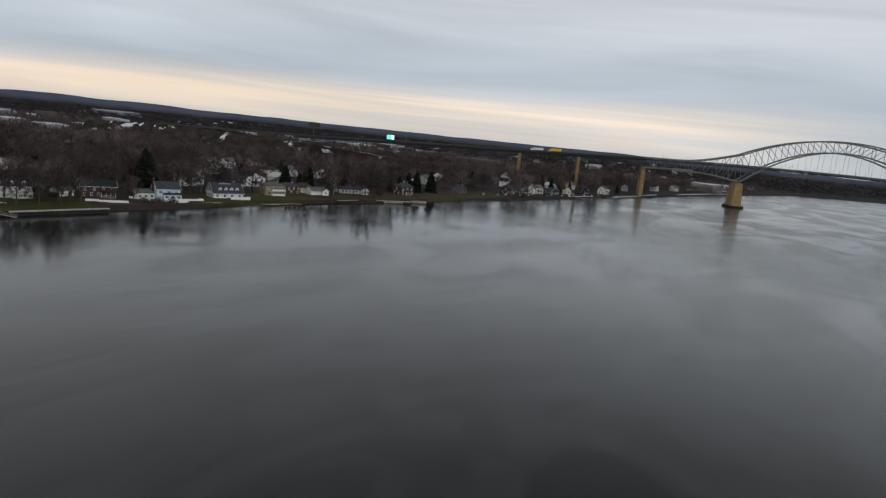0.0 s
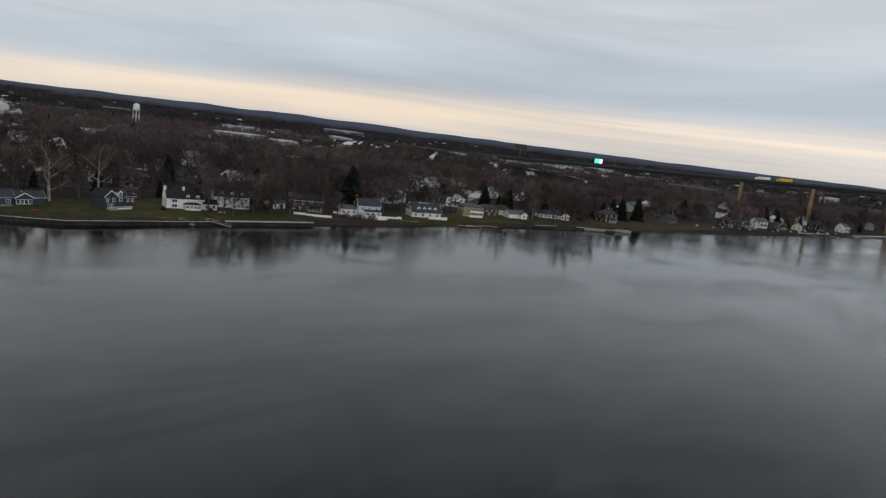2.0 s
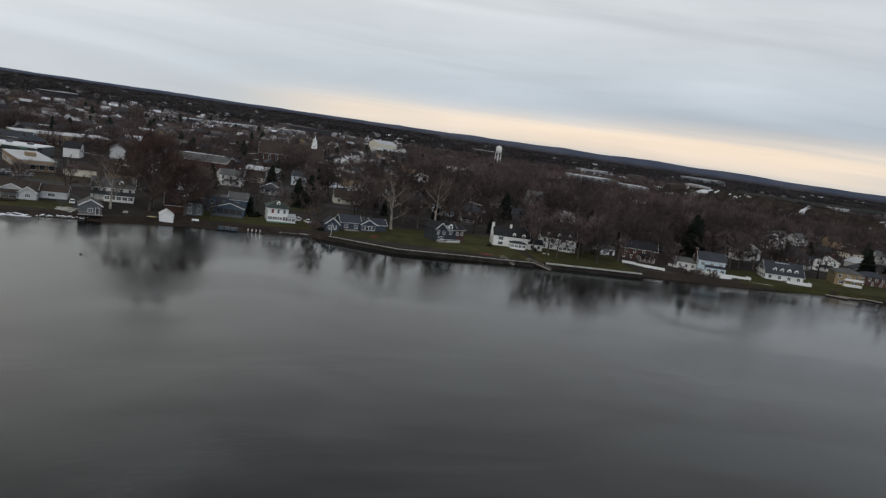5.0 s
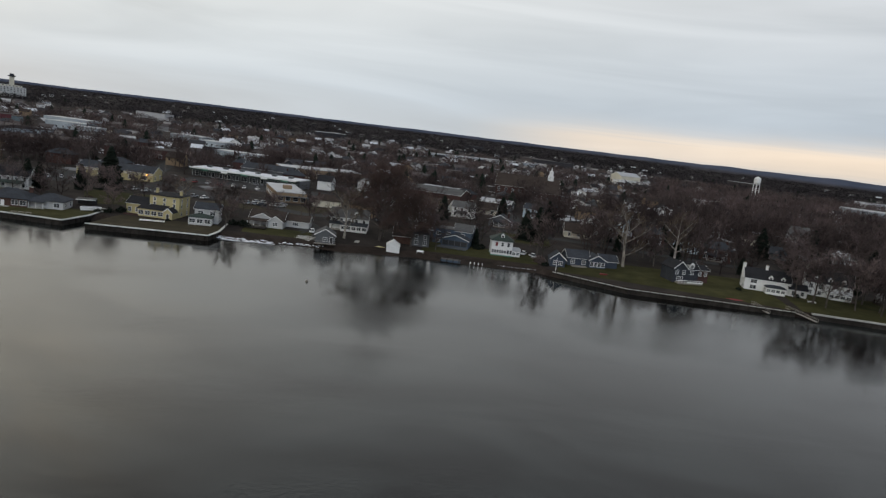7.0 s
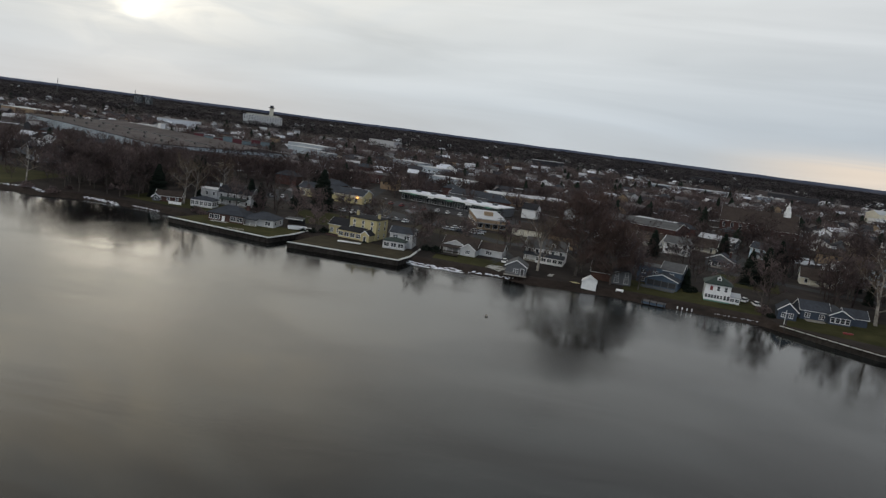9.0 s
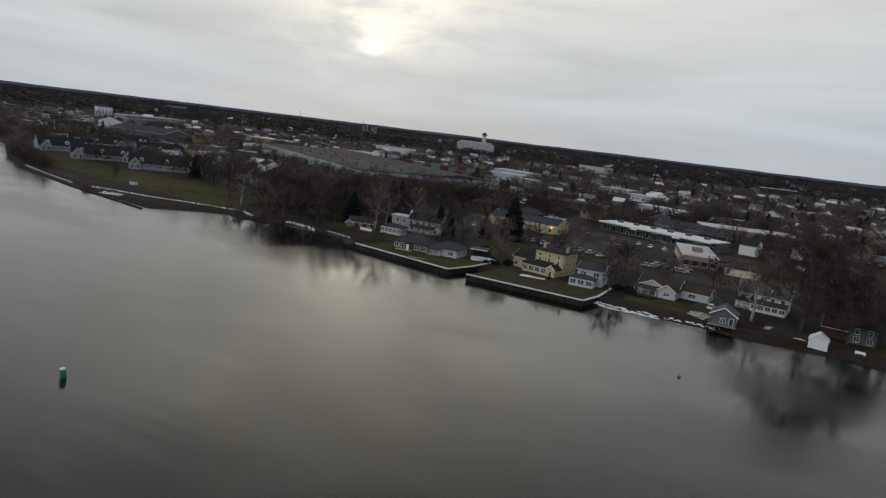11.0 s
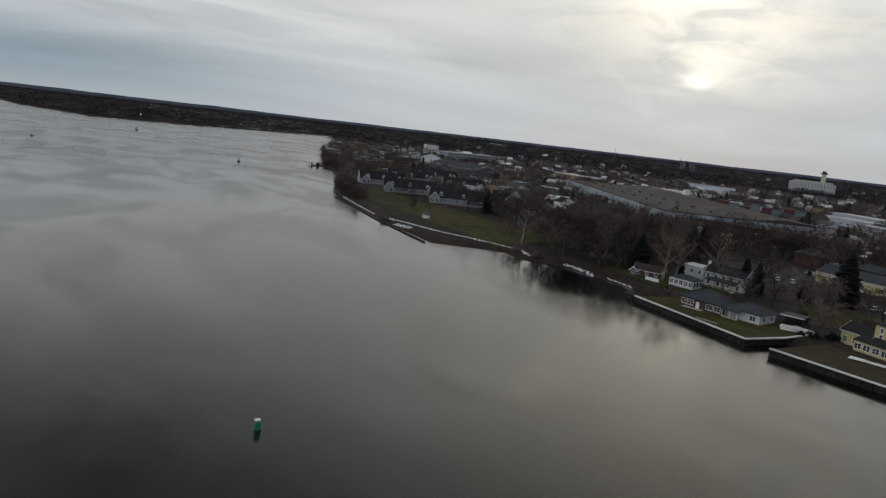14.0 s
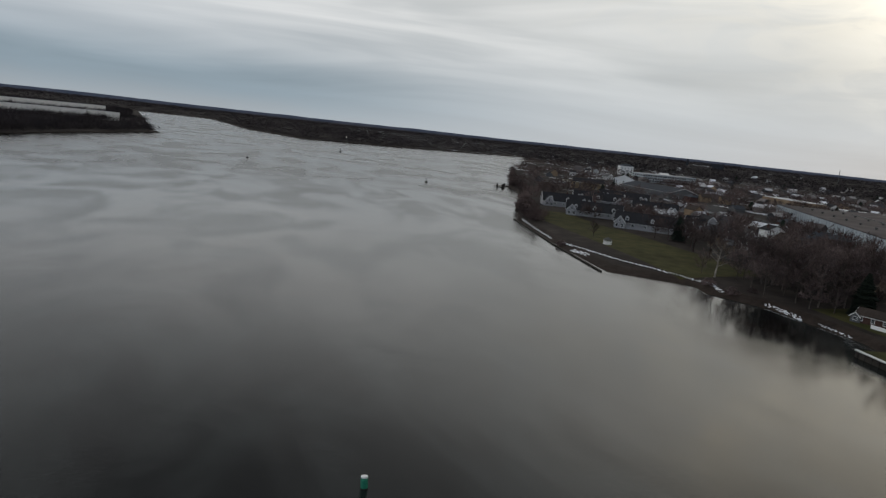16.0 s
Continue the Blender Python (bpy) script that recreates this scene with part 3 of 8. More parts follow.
def build_ground():
    azs = np.concatenate([np.arange(-180, -102, 2.0), np.arange(-102, 118, 0.25), np.arange(118, 180, 2.0)])
    near = [-60, -20, -6, -2, 0]
    verts, faces = [], []
    for az in azs:
        rs, w = shore_at(az)
        ds = near + [0.33 * w, 0.66 * w, w, w + 2, w + 5, w + 9, w + 15, w + 24, w + 36, w + 55, w + 80, w + 120]
        rr = [rs + d for d in ds]
        far = np.geomspace(rr[-1] * 1.1, 4950, 26)
        for r in [*rr, *far]:
            a = radians(az)
            verts.append((-math.sin(a) * r, math.cos(a) * r, float(land_height(az, r))))
    n = len(near) + 12 + 26
    k = len(azs)
    for i in range(k):
        for j in range(n - 1):
            a, b = i * n + j, ((i + 1) % k) * n + j
            faces.append((a, a + 1, b + 1, b))
    s = Shape().add(verts, faces)
    me = s.mesh("ground", M["ground"])
    me.materials.append(M["mud"])
    me.polygons.foreach_set("material_index", [1 if (j % (n - 1)) < 8 else 0 for j in range(k * (n - 1))])
    me.polygons.foreach_set("use_smooth", [True] * len(faces))
    ob = link("ground", me)
    tagged(ob, "brown winter ground of the river bank and town", "ground", kind="structure")
    w = Shape()
    ring = [(4950 * math.cos(2 * math.pi * i / 96), 4950 * math.sin(2 * math.pi * i / 96), 0.0) for i in range(96)]
    w.add(ring, [tuple(range(96))])
    ob = link("water", w.mesh("water", M["water"]))
    tagged(ob, "calm grey river with faint ripples and sky reflections", "river", kind="structure")


build_ground()


def far_ridge():
    """The wooded ridges beyond the woods, a plain backdrop with blue haze painted on."""
    s = Shape()
    azs = np.arange(-112, 126, 0.2)
    rows = (0.0, 0.5, 0.72, 0.88, 1.0)
    for az in azs:
        a = radians(az)
        top = 39.0 + 8.0 * math.exp(-((az + 38) / 22.0) ** 2) + 5.0 * math.exp(-((az + 75) / 12.0) ** 2) + 6.0 * math.exp(-((az - 106) / 12.0) ** 2)
        top += 4.5 * noise.noise((az * 0.16, 0, 3)) + 2.6 * noise.noise((az * 0.5, 0, 5)) + 1.0 * noise.noise((az * 1.7, 2, 5))
        top += 7.0 * math.exp(-((az + 38) / 6.0) ** 2)
        far = float(smooth((az + 28.0) / 20.0)) + float(smooth((-92.0 - az) / 8.0))
        reach = 3700 + 1230 * min(far, 1.0)
        if far < 1:
            top = 45 + (top - 45) * reach / 4930 + 2.0 * math.exp(-((az + 24) / 7.0) ** 2) * (1 - far) + 5.0 * noise.noise((az * 0.3, 4, 3)) * (1 - far)
        for k in rows:
            z = top * k
            r = reach - 3.0 * (top - z) + 30.0 * noise.noise((az * 0.5, k * 4.0, 9)) * (1 - k)
            s.v.append((-math.sin(a) * r, math.cos(a) * r, z))
    n = len(rows)
    for i in range(len(azs) - 1):
        for j in range(n - 1):
            o = n * i + j
            s.f.append((o, o + n, o + n + 1, o + 1))
    m = surface("ridge_painted_haze", (0.030, 0.030, 0.035), (0.060, 0.056, 0.062), 0.006, 1.0)
    nt = m.node_tree
    b = nt.nodes["Principled BSDF"]
    # blue glow that grows with height paints the distance haze
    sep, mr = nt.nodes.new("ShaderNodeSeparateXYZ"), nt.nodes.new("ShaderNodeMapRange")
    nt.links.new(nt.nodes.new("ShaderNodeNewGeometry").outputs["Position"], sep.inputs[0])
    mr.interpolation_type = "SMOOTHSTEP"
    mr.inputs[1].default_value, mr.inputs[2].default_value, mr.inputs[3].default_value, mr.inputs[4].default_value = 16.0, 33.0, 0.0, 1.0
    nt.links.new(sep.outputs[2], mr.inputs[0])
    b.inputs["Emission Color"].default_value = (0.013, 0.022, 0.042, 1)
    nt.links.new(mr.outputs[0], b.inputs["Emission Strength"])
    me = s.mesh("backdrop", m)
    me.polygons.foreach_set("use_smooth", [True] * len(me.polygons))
    tagged(link("backdrop", me), "wooded ridge on the horizon with painted blue haze", "hills", kind="structure")


far_ridge()

# wooded bank across the water
BANK = [(-560, -230), (-380, -330), (-500, -800), (-2000, -1000), (-2650, -640), (-2640, -415), (-1140, -112), (-1103, -97), (-887, -150), (-715, -176)]
tagged(link("ground_far_bank", Shape().prism(BANK, -1.5, 1.2).mesh("ground_far_bank", M["ground"])), "low brown bank across the river", "ground", kind="structure")


# ---- patches of ground, walls along the water ----
OCC = []        # x, y, radius of what stands on the land
PAVED = []      # corners of what is kept free of trees


def clear(x, y):
    for c in PAVED:
        s = [(c[i][0] - c[i - 1][0]) * (y - c[i - 1][1]) - (c[i][1] - c[i - 1][1]) * (x - c[i - 1][0]) for i in range(4)]
        if all(v >= 0 for v in s) or all(v <= 0 for v in s):
            return False
    return True


def size_of(c):
    return math.hypot(c[1][0] - c[0][0], c[1][1] - c[0][1])


def patch(name, corners, material, label, category, lift=0.06, cells=10, kind="structure"):
    """A four-cornered piece of ground cover laid on the land, with a ragged edge."""
    if name not in ("lawn", "path", "apron") or size_of(corners) > 55:
        PAVED.append(corners)
    p = [Vector((x, y)) for x, y in corners]
    size = max((p[1] - p[0]).length, (p[2] - p[1]).length)
    n = max(4, min(60, int(size / cells * 4)))
    top, faces = [], []
    for i in range(n + 1):
        for j in range(n + 1):
            u, v = i / n, j / n
            q = p[0].lerp(p[1], u).lerp(p[3].lerp(p[2], u), v)
            w = 0.25 * min(1, size / 30)
            top.append((q.x + w * noise.noise((q.x * 0.3, q.y * 0.3, 1)), q.y + w * noise.noise((q.x * 0.3, q.y * 0.3, 7)), ground_z(q.x, q.y) + lift))
    for i in range(n):
        for j in range(n):
            a = i * (n + 1) + j
            faces.append((a, a + n + 1, a + n + 2, a + 1))
    ob = link(name, Shape().add(top, faces).mesh(name, material))
    return tagged(ob, label, category, kind=kind)


def wall_line(name, pts, z0, z1, thick, material, label, cap=None, cap_h=0.18, posts=0.0):
    """A sea wall along a line of (x, y), in straight lengths with a proud coping and timber posts."""
    top = thing(name, label, "sea wall", pose(pts[0][0], pts[0][1], 0), kind="structure")
    o = Vector((pts[0][0], pts[0][1], 0))
    for (x0, y0), (x1, y1) in zip(pts, pts[1:]):
        a, b = Vector((x0, y0, 0)) - o, Vector((x1, y1, 0)) - o
        d = (b - a).normalized()
        s = Vector((-d.y, d.x, 0)) * thick / 2
        u = Vector((0, 0, 1))
        part("wall_face", Shape().sweep([a - s + u * z0, a + s + u * z0, a + s + u * z1, a - s + u * z1],
                                        [b - s + u * z0, b + s + u * z0, b + s + u * z1, b - s + u * z1]), material, top)
        if cap:
            s2 = s * 1.5
            e = d * 0.1
            part("coping", Shape().sweep([a - e - s2 + u * (z1 + 0.003), a - e + s2 + u * (z1 + 0.003), a - e + s2 + u * (z1 + cap_h), a - e - s2 + u * (z1 + cap_h)],
                                         [b + e - s2 + u * (z1 + 0.003), b + e + s2 + u * (z1 + 0.003), b + e + s2 + u * (z1 + cap_h), b + e - s2 + u * (z1 + cap_h)]), cap, top)
        if posts:
            n = int((b - a).length / posts)
            for k in range(n):
                q = a + (b - a) * ((k + 0.5) / n) - s * 1.3
                part("post", Shape().rings([(q.x, q.y, z0, 0.16), (q.x, q.y, z1 + 0.25, 0.14)], 7), M["bulkhead"], top)
    return top


def yard(name, poly, z, label, lawn):
    """A yard held up by a timber bulkhead with a white coping, out over the river; poly anticlockwise, the last two points inland."""
    top = thing(name, label, "bulkhead", pose(0, 0, 0), kind="structure")
    part("retaining_wall", Shape().prism(poly, -1.5, z), M["bulkhead"], top)
    c = Vector((sum(p[0] for p in poly) / len(poly), sum(p[1] for p in poly) / len(poly)))
    inner = [tuple(c + (Vector(p) - c) * 0.985) for p in poly]
    part("lawn", Shape().prism(inner, z + 0.003, z + 0.12), lawn, top)
    for (x0, y0), (x1, y1) in zip(poly[:-1], poly[1:-1] + [poly[-1]]):
        part("coping", Shape().beam((x0, y0, z + 0.16), (x1, y1, z + 0.16), 0.75, 0.3), M["coping"], top, "pale concrete coping")
        d = math.hypot(x1 - x0, y1 - y0)
        for k in range(int(d / 2.4)):
            u = (k + 0.5) / int(d / 2.4)
            px, py = x0 + u * (x1 - x0), y0 + u * (y1 - y0)
            q = Vector((px, py)) + (Vector((px, py)) - c).normalized() * 0.12
            part("pile", Shape().rings([(q.x, q.y, -1.5, 0.17), (q.x, q.y, z - 0.12, 0.15)], 6), M["bulkhead"], top)
    return top


yard("bulkhead_1", [(-165, 222.8), (-121.8, 219.9), (-120.7, 233.8), (-122.2, 250.7), (-161.4, 251)], 1.75, "timber bulkhead with white coping round a green lawn", M["lawn"])
yard("bulkhead_2", [(-114.2, 219.3), (-76.2, 223.9), (-76, 233.9), (-80.7, 262.3), (-115.1, 262.7)], 1.75, "timber bulkhead with white coping round a dry lawn", M["dry_lawn"])
wall_line("seawall_1", [(38.4, 236.4), (48.2, 229.7), (60.7, 222), (86.4, 220), (113, 217.5)], -1.2, 1.55, 0.45, M["bulkhead"],
          "dark timber sea wall with a pale rail", M["concrete"], 0.16, 2.6)
wall_line("seawall_2", [(118.5, 217.8), (140.5, 215), (157.5, 212.4)], -1.2, 1.5, 0.8, M["bulkhead"], "dark sea wall with a broad concrete coping", M["concrete"], 0.45)
wall_line("seawall_3", [(334, 187.7), (354.9, 174.1)], -1.2, 1.4, 0.6, M["bulkhead"], "concrete-topped sea wall beside a boat slip", M["concrete"], 0.4)
wall_line("seawall_4", [(303.6, 196.9), (319.9, 192.7)], -1.2, 1.4, 0.6, M["bulkhead"], "dark timber sea wall of a small slip", M["plank"], 0.3)
wall_line("breakwater_1", [(-401.9, 208.8), (-354.1, 204.3), (-317.8, 200)], -1.0, 0.5, 1.0, M["bulkhead"], "low tumbled timber breakwater at the water's edge")
wall_line("breakwater_2", [(-317.8, 200), (-291.6, 198.2), (-258.7, 196.1)], -1.0, 0.45, 0.9, M["bulkhead"], "low timber breakwater enclosing a frozen shallow", None)

# lawns and drives along the river
for name, c, m, lab in [
    ("lawn", [(40.2, 237.9), (113.5, 219.9), (118.5, 265.1), (44.3, 265.2)], "lawn", "faded green lawn behind a sea wall"),
    ("lawn", [(116.5, 219.9), (157.5, 214.3), (164.6, 248.9), (122.5, 255)], "lawn", "faded green lawn behind a concrete wall"),
    ("lawn", [(206.6, 211.9), (301.6, 200.5), (307.5, 228.8), (214.6, 238.7)], "lawn", "faded green riverside lawn"),
    ("lawn", [(307.7, 196.1), (354.1, 178), (368.5, 207.9), (313.5, 226.9)], "dry_lawn", "pale dry riverside lawn"),
    ("lawn", [(358.2, 182.9), (504.8, 158.1), (515.2, 186.1), (368.5, 210.9)], "dry_lawn", "rough brown riverside grass"),
    ("lawn", [(-8.1, 246.4), (34.2, 246), (36.2, 265.3), (-6.1, 265.7)], "lawn", "faded green riverside lawn"),
    ("lawn", [(-70.5, 239.9), (-46.4, 240.8), (-48.4, 254), (-72.5, 253)], "lawn", "worn green lawn above the beach"),
    ("lawn", [(-207.8, 245.6), (-166.4, 245.1), (-161.3, 266.9), (-209.4, 263.1)], "lawn", "shaded green lawn above the beach"),
    ("lawn", [(-392.5, 222), (-247.9, 222.7), (-257.7, 267.3), (-374.4, 257.9)], "lawn", "broad green park lawn by the river"),
    ("lawn", [(-442.8, 232.1), (-374.2, 221.9), (-366.4, 255.8), (-434.8, 252.1)], "lawn", "broad green park lawn by the river"),
    ("lawn", [(-135.3, 256.9), (-113.1, 266.7), (-119.1, 296.9), (-151.3, 289.9)], "lawn", "green side lawn under evergreens"),
    ("lawn", [(22.2, 288.9), (44.3, 288.6), (46.3, 313.9), (24.2, 314.3)], "lawn", "small green back lawn"),
    ("driveway", [(-53.4, 248), (-45.4, 239.7), (-40.3, 253.9), (-54.5, 279.6)], "asphalt", "dark asphalt driveway sloping to the river"),
    ("apron", [(-52.5, 241.8), (-46.6, 239.4), (-44.6, 245.6), (-51.2, 248.4)], "concrete", "pale concrete apron at the foot of a drive"),
    ("parking_lot", [(-141.4, 357.7), (-60.7, 364.8), (-58.7, 387.4), (-143.5, 388.3)], "asphalt", "asphalt car park in front of shops"),
    ("parking_lot", [(-151.3, 304.9), (-101, 305), (-96.9, 327.5), (-143.4, 331.3)], "asphalt", "asphalt car park beside a yellow building"),
    ("parking_lot", [(-206.1, 296.6), (-166.3, 304.9), (-181.5, 350.1), (-216.1, 339.4)], "asphalt", "asphalt car park under bare trees"),
    ("parking_lot", [(-644.6, 426.3), (-470.8, 384), (-449.1, 442), (-619.7, 482.6)], "asphalt", "wide asphalt car park by a warehouse"),
    ("parking_lot", [(-864.2, 486.3), (-724.7, 446.4), (-731, 523.4), (-872.6, 574.4)], "asphalt", "asphalt car park in the old town"),
    ("dry_field", [(-105, 290.8), (-58.6, 288.9), (-50.5, 323.6), (-98.9, 311.1)], "dry_lawn", "dry brown grass field beside parked cars"),
]:
    patch(name, c, M[m], lab, name.replace("_", " "))


def road(pts, width, label, name="road"):
    for a, b in zip(pts, pts[1:]):
        d = (Vector(b) - Vector(a)).normalized()
        s = Vector((-d.y, d.x)) * width / 2
        a2, b2 = Vector(a) - d * 1.0, Vector(b) + d * 1.0
        patch(name, [tuple(a2 - s), tuple(b2 - s), tuple(b2 + s), tuple(a2 + s)], M["asphalt"], label, "road", 0.1 + 0.012 * random.random(), 20)


road([(-341.1, 334.4), (-230.9, 322.2), (-151.4, 345.3), (-60.6, 295.1), (20.2, 322.5), (130.6, 293.2), (260.6, 264.6), (423.5, 238.7), (608.2, 201.9)], 8, "grey asphalt street behind the riverside houses")
road([(40.3, 303.9), (34.4, 406), (20.4, 570.7), (10.3, 815)], 7, "straight side street between small houses")
road([(-151.4, 345.3), (-192.2, 487.7), (-224.2, 716.8)], 9, "asphalt street leading into the town")


# old snow at the water's edge
def snow_strip(pts, width, seed):
    rng = random.Random(seed)
    s = Shape()
    for (x0, y0), (x1, y1) in zip(pts, pts[1:]):
        n = max(2, int(math.hypot(x1 - x0, y1 - y0) / 0.35))
        for k in range(n):
            u = (k + rng.random()) / n
            x, y = x0 + u * (x1 - x0) + rng.uniform(-0.5, 0.5), y0 + u * (y1 - y0) + rng.uniform(-0.5, 0.5) * width
            r = rng.uniform(0.25, 0.8) * width * 0.5
            z = max(0.02, ground_z(x, y))
            ring = [(x + r * rng.uniform(0.7, 1.2) * 1.4 * math.cos(a), y + r * rng.uniform(0.6, 1.1) * math.sin(a), z - 0.02) for a in (0, 0.9, 1.8, 2.7, 3.6, 4.5, 5.4)]
            s.add(ring + [(x, y, z + 0.10 + 0.12 * rng.random())], [(i, (i + 1) % 7, 7) for i in range(7)])
    ob = link("snow", s.mesh("snow", M["snow"]))
    tagged(ob, "strip of old white snow along the bank", "snow", kind="stuff")


snow_strip([(-75.6, 231.5), (-66.5, 232.3), (-57.4, 234.1)], 2.6, 1)
snow_strip([(-55.4, 234.9), (-49.4, 236.1), (-41.3, 236.6)], 1.3, 2)
snow_strip([(-215.9, 235.1), (-206.9, 235.7), (-198.9, 235.6)], 1.6, 3)
snow_strip([(-193.7, 237), (-181.5, 237.3)], 0.9, 4)
snow_strip([(-317.8, 204.2), (-301.6, 206.7), (-278, 211.8), (-241.8, 230.6), (-229.7, 227.6)], 1.6, 5)
snow_strip([(-397.1, 211.8), (-362.2, 207.8), (-331.9, 204.7)], 1.0, 6)
snow_strip([(-301.6, 202.6), (-287.7, 203.7)], 2.4, 8)
snow_strip([(20.0, 240.8), (33.0, 241.0)], 0.35, 7)
snow_strip([(212.6, 213.9), (222.7, 211.9)], 0.7, 9)
snow_strip([(690, 116), (760, 101), (830, 93)], 2.2, 11)
snow_strip([(600, 138.5), (650, 126.5)], 1.4, 12)
snow_strip([(905, 78), (1040, 50), (1180, 18)], 2.6, 13)


# ---- trees ----
def twigs_mesh(name, segs, tips, material):
    """Bars (p, q, r0, r1) of three sides each, and slim spikes (p, q, r)."""
    v, f = [], []
    for p, q, r0, r1 in segs:
        d = np.subtract(q, p)
        d = d / (np.linalg.norm(d) + 1e-9)
        s = np.cross(d, (0, 0, 1.0) if abs(d[2]) < 0.9 else (1.0, 0, 0))
        s /= np.linalg.norm(s)
        u = np.cross(s, d)
        o = len(v)
        for c, r in ((p, r0), (q, r1)):
            for a in (0, 2.094, 4.189):
                v.append(tuple(np.asarray(c) + r * (math.cos(a) * s + math.sin(a) * u)))
        for k in range(3):
            f.append((o + k, o + (k + 1) % 3, o + 3 + (k + 1) % 3, o + 3 + k))
    for p, q, r in tips:
        d = np.subtract(q, p)
        s = np.cross(d, (0.3, 0.2, 1.0))
        s = s / (np.linalg.norm(s) + 1e-9) * r
        o = len(v)
        v += [tuple(np.asarray(p) - s), tuple(np.asarray(p) + s), tuple(q)]
        f.append((o, o + 1, o + 2))
    me = bpy.data.meshes.new(name)
    me.from_pydata(v, [], f)
    me.materials.append(material)
    return me


def bare_tree(seed, h, spread, limbs=9, fan=5, twig=7, trunk_r=0.35, fork=0.25, up=0.9, thick=0.1):
    """Skeleton of a leafless tree: limbs off a tapering trunk, branches off them, and a haze of twigs."""
    g = np.random.RandomState(seed)
    wood, haze = [], []
    lean = g.uniform(-0.04, 0.04, 2)
    def at(u):
        return np.array([lean[0] * h * u + 0.3 * math.sin(3 * u + seed), lean[1] * h * u + 0.3 * math.cos(2 * u + seed), h * 0.72 * u])
    n = 6
    for k in range(n):
        wood.append((at(k / n), at((k + 1) / n), trunk_r * (1 - 0.8 * k / n), trunk_r * (1 - 0.8 * (k + 1) / n)))
    for i in range(limbs):
        u = fork + (1 - fork) * (i + g.rand() * 0.6) / limbs
        a = 2.4 * i + g.uniform(-0.4, 0.4)
        l = spread * (1.15 - 0.62 * u) * g.uniform(0.8, 1.15)
        p = at(u)
        rise = up * l * (0.45 + 0.85 * u) * g.uniform(0.7, 1.2)
        mid = p + np.array([math.cos(a) * l * 0.5, math.sin(a) * l * 0.5, rise * 0.45])
        q = p + np.array([math.cos(a) * l, math.sin(a) * l, rise])
        r = trunk_r * 0.42 * (1.1 - 0.6 * u)
        wood += [(p, mid, r, r * 0.7), (mid, q, r * 0.7, r * 0.25)]
        for j in range(fan):
            w = 0.3 + 0.7 * (j + g.rand() * 0.5) / fan
            b = p + (mid - p) * w * 2 if w < 0.5 else mid + (q - mid) * (w - 0.5) * 2
            d = g.normal(size=3)
            d[2] = abs(d[2]) * 0.7 + 0.25
            d = d / np.linalg.norm(d) + 0.5 * (q - p) / np.linalg.norm(q - p)
            e = b + d * spread * g.uniform(0.22, 0.42)
            wood.append((b, e, r * 0.3, 0.025))
            for k in range(twig):
                c = b + (e - b) * g.uniform(0.25, 1.0)
                t = g.normal(size=3)
                t[2] = t[2] * 0.7 + 0.35
                t /= np.linalg.norm(t)
                tip = c + t * spread * g.uniform(0.12, 0.28)
                haze.append((c, tip, thick))
                for _ in range(3):
                    c2 = c + (tip - c) * g.uniform(0.3, 0.9)
                    t2 = t + g.normal(size=3) * 0.6
                    haze.append((c2, c2 + t2 / np.linalg.norm(t2) * spread * g.uniform(0.08, 0.2), thick * 0.8))
    return wood, haze


def tree_kind(name, label, seed, h, spread, bark, twig_mat, **k):
    wood, haze = bare_tree(seed, h, spread, **k)
    ob = thing(name, label, "tree", pose(0, 0, -50))
    link("trunk", twigs_mesh("trunk", wood, [], bark), ob)
    link("crown", twigs_mesh("crown", [], haze, twig_mat), ob)
    return ob


def conifer_kind(label, seed, h, w, dense=1.0):
    g = np.random.RandomState(seed)
    ob = thing("evergreen_tree", label, "tree", pose(0, 0, -50))
    link("trunk", Shape().rings([(0, 0, -0.3, 0.32), (0, 0, h * 0.5, 0.2), (0, 0, h * 0.97, 0.05)], 7).mesh("trunk", M["bark"]), ob)
    v, f = [], []
    rows = int(h * 1.5)
    for i in range(rows):
        u = (i + 0.3) / rows
        z = h * (0.08 + 0.9 * u)
        reach = w / 2 * (1 - u) ** 0.62 * g.uniform(0.8, 1.15) + 0.3
        for k in range(int(11 * dense)):
            a = 2 * math.pi * (k + g.rand()) / int(11 * dense)
            r = reach * g.uniform(0.7, 1.15)
            c, s = math.cos(a), math.sin(a)
            o = len(v)
            wd = 0.42 * r + 0.4
            droop = 0.22 * r
            zz = z + g.uniform(-0.3, 0.3)
            v += [(c * 0.1, s * 0.1, zz + 0.35), (c * r * 0.6 - s * wd, s * r * 0.6 + c * wd, zz - droop * 0.5), (c * r, s * r, zz - droop + 0.2 * g.rand()),
                  (c * r * 0.6 + s * wd, s * r * 0.6 - c * wd, zz - droop * 0.5), (c * r * 0.55, s * r * 0.55, zz - droop - 0.55)]
            f += [(o, o + 1, o + 2), (o, o + 2, o + 3), (o + 1, o + 4, o + 2), (o + 2, o + 4, o + 3), (o, o + 4, o + 1), (o, o + 3, o + 4)]
    me = bpy.data.meshes.new("crown")
    me.from_pydata(v, [], f)
    me.materials.append(M["needle"])
    link("crown", me, ob)
    return ob


def place(ob, x, y, scale=1.0, turn=None, z=None, sink=0.15):
    turn = random.uniform(0, 360) if turn is None else turn
    m = pose(x, y, (ground_z(x, y) if z is None else z) - sink, 0, 0, turn) @ Matrix.Scale(scale, 4)
    return copy_thing(ob, m)


def retire(ob):
    for o in [*ob.children_recursive, ob]:
        bpy.data.objects.remove(o)


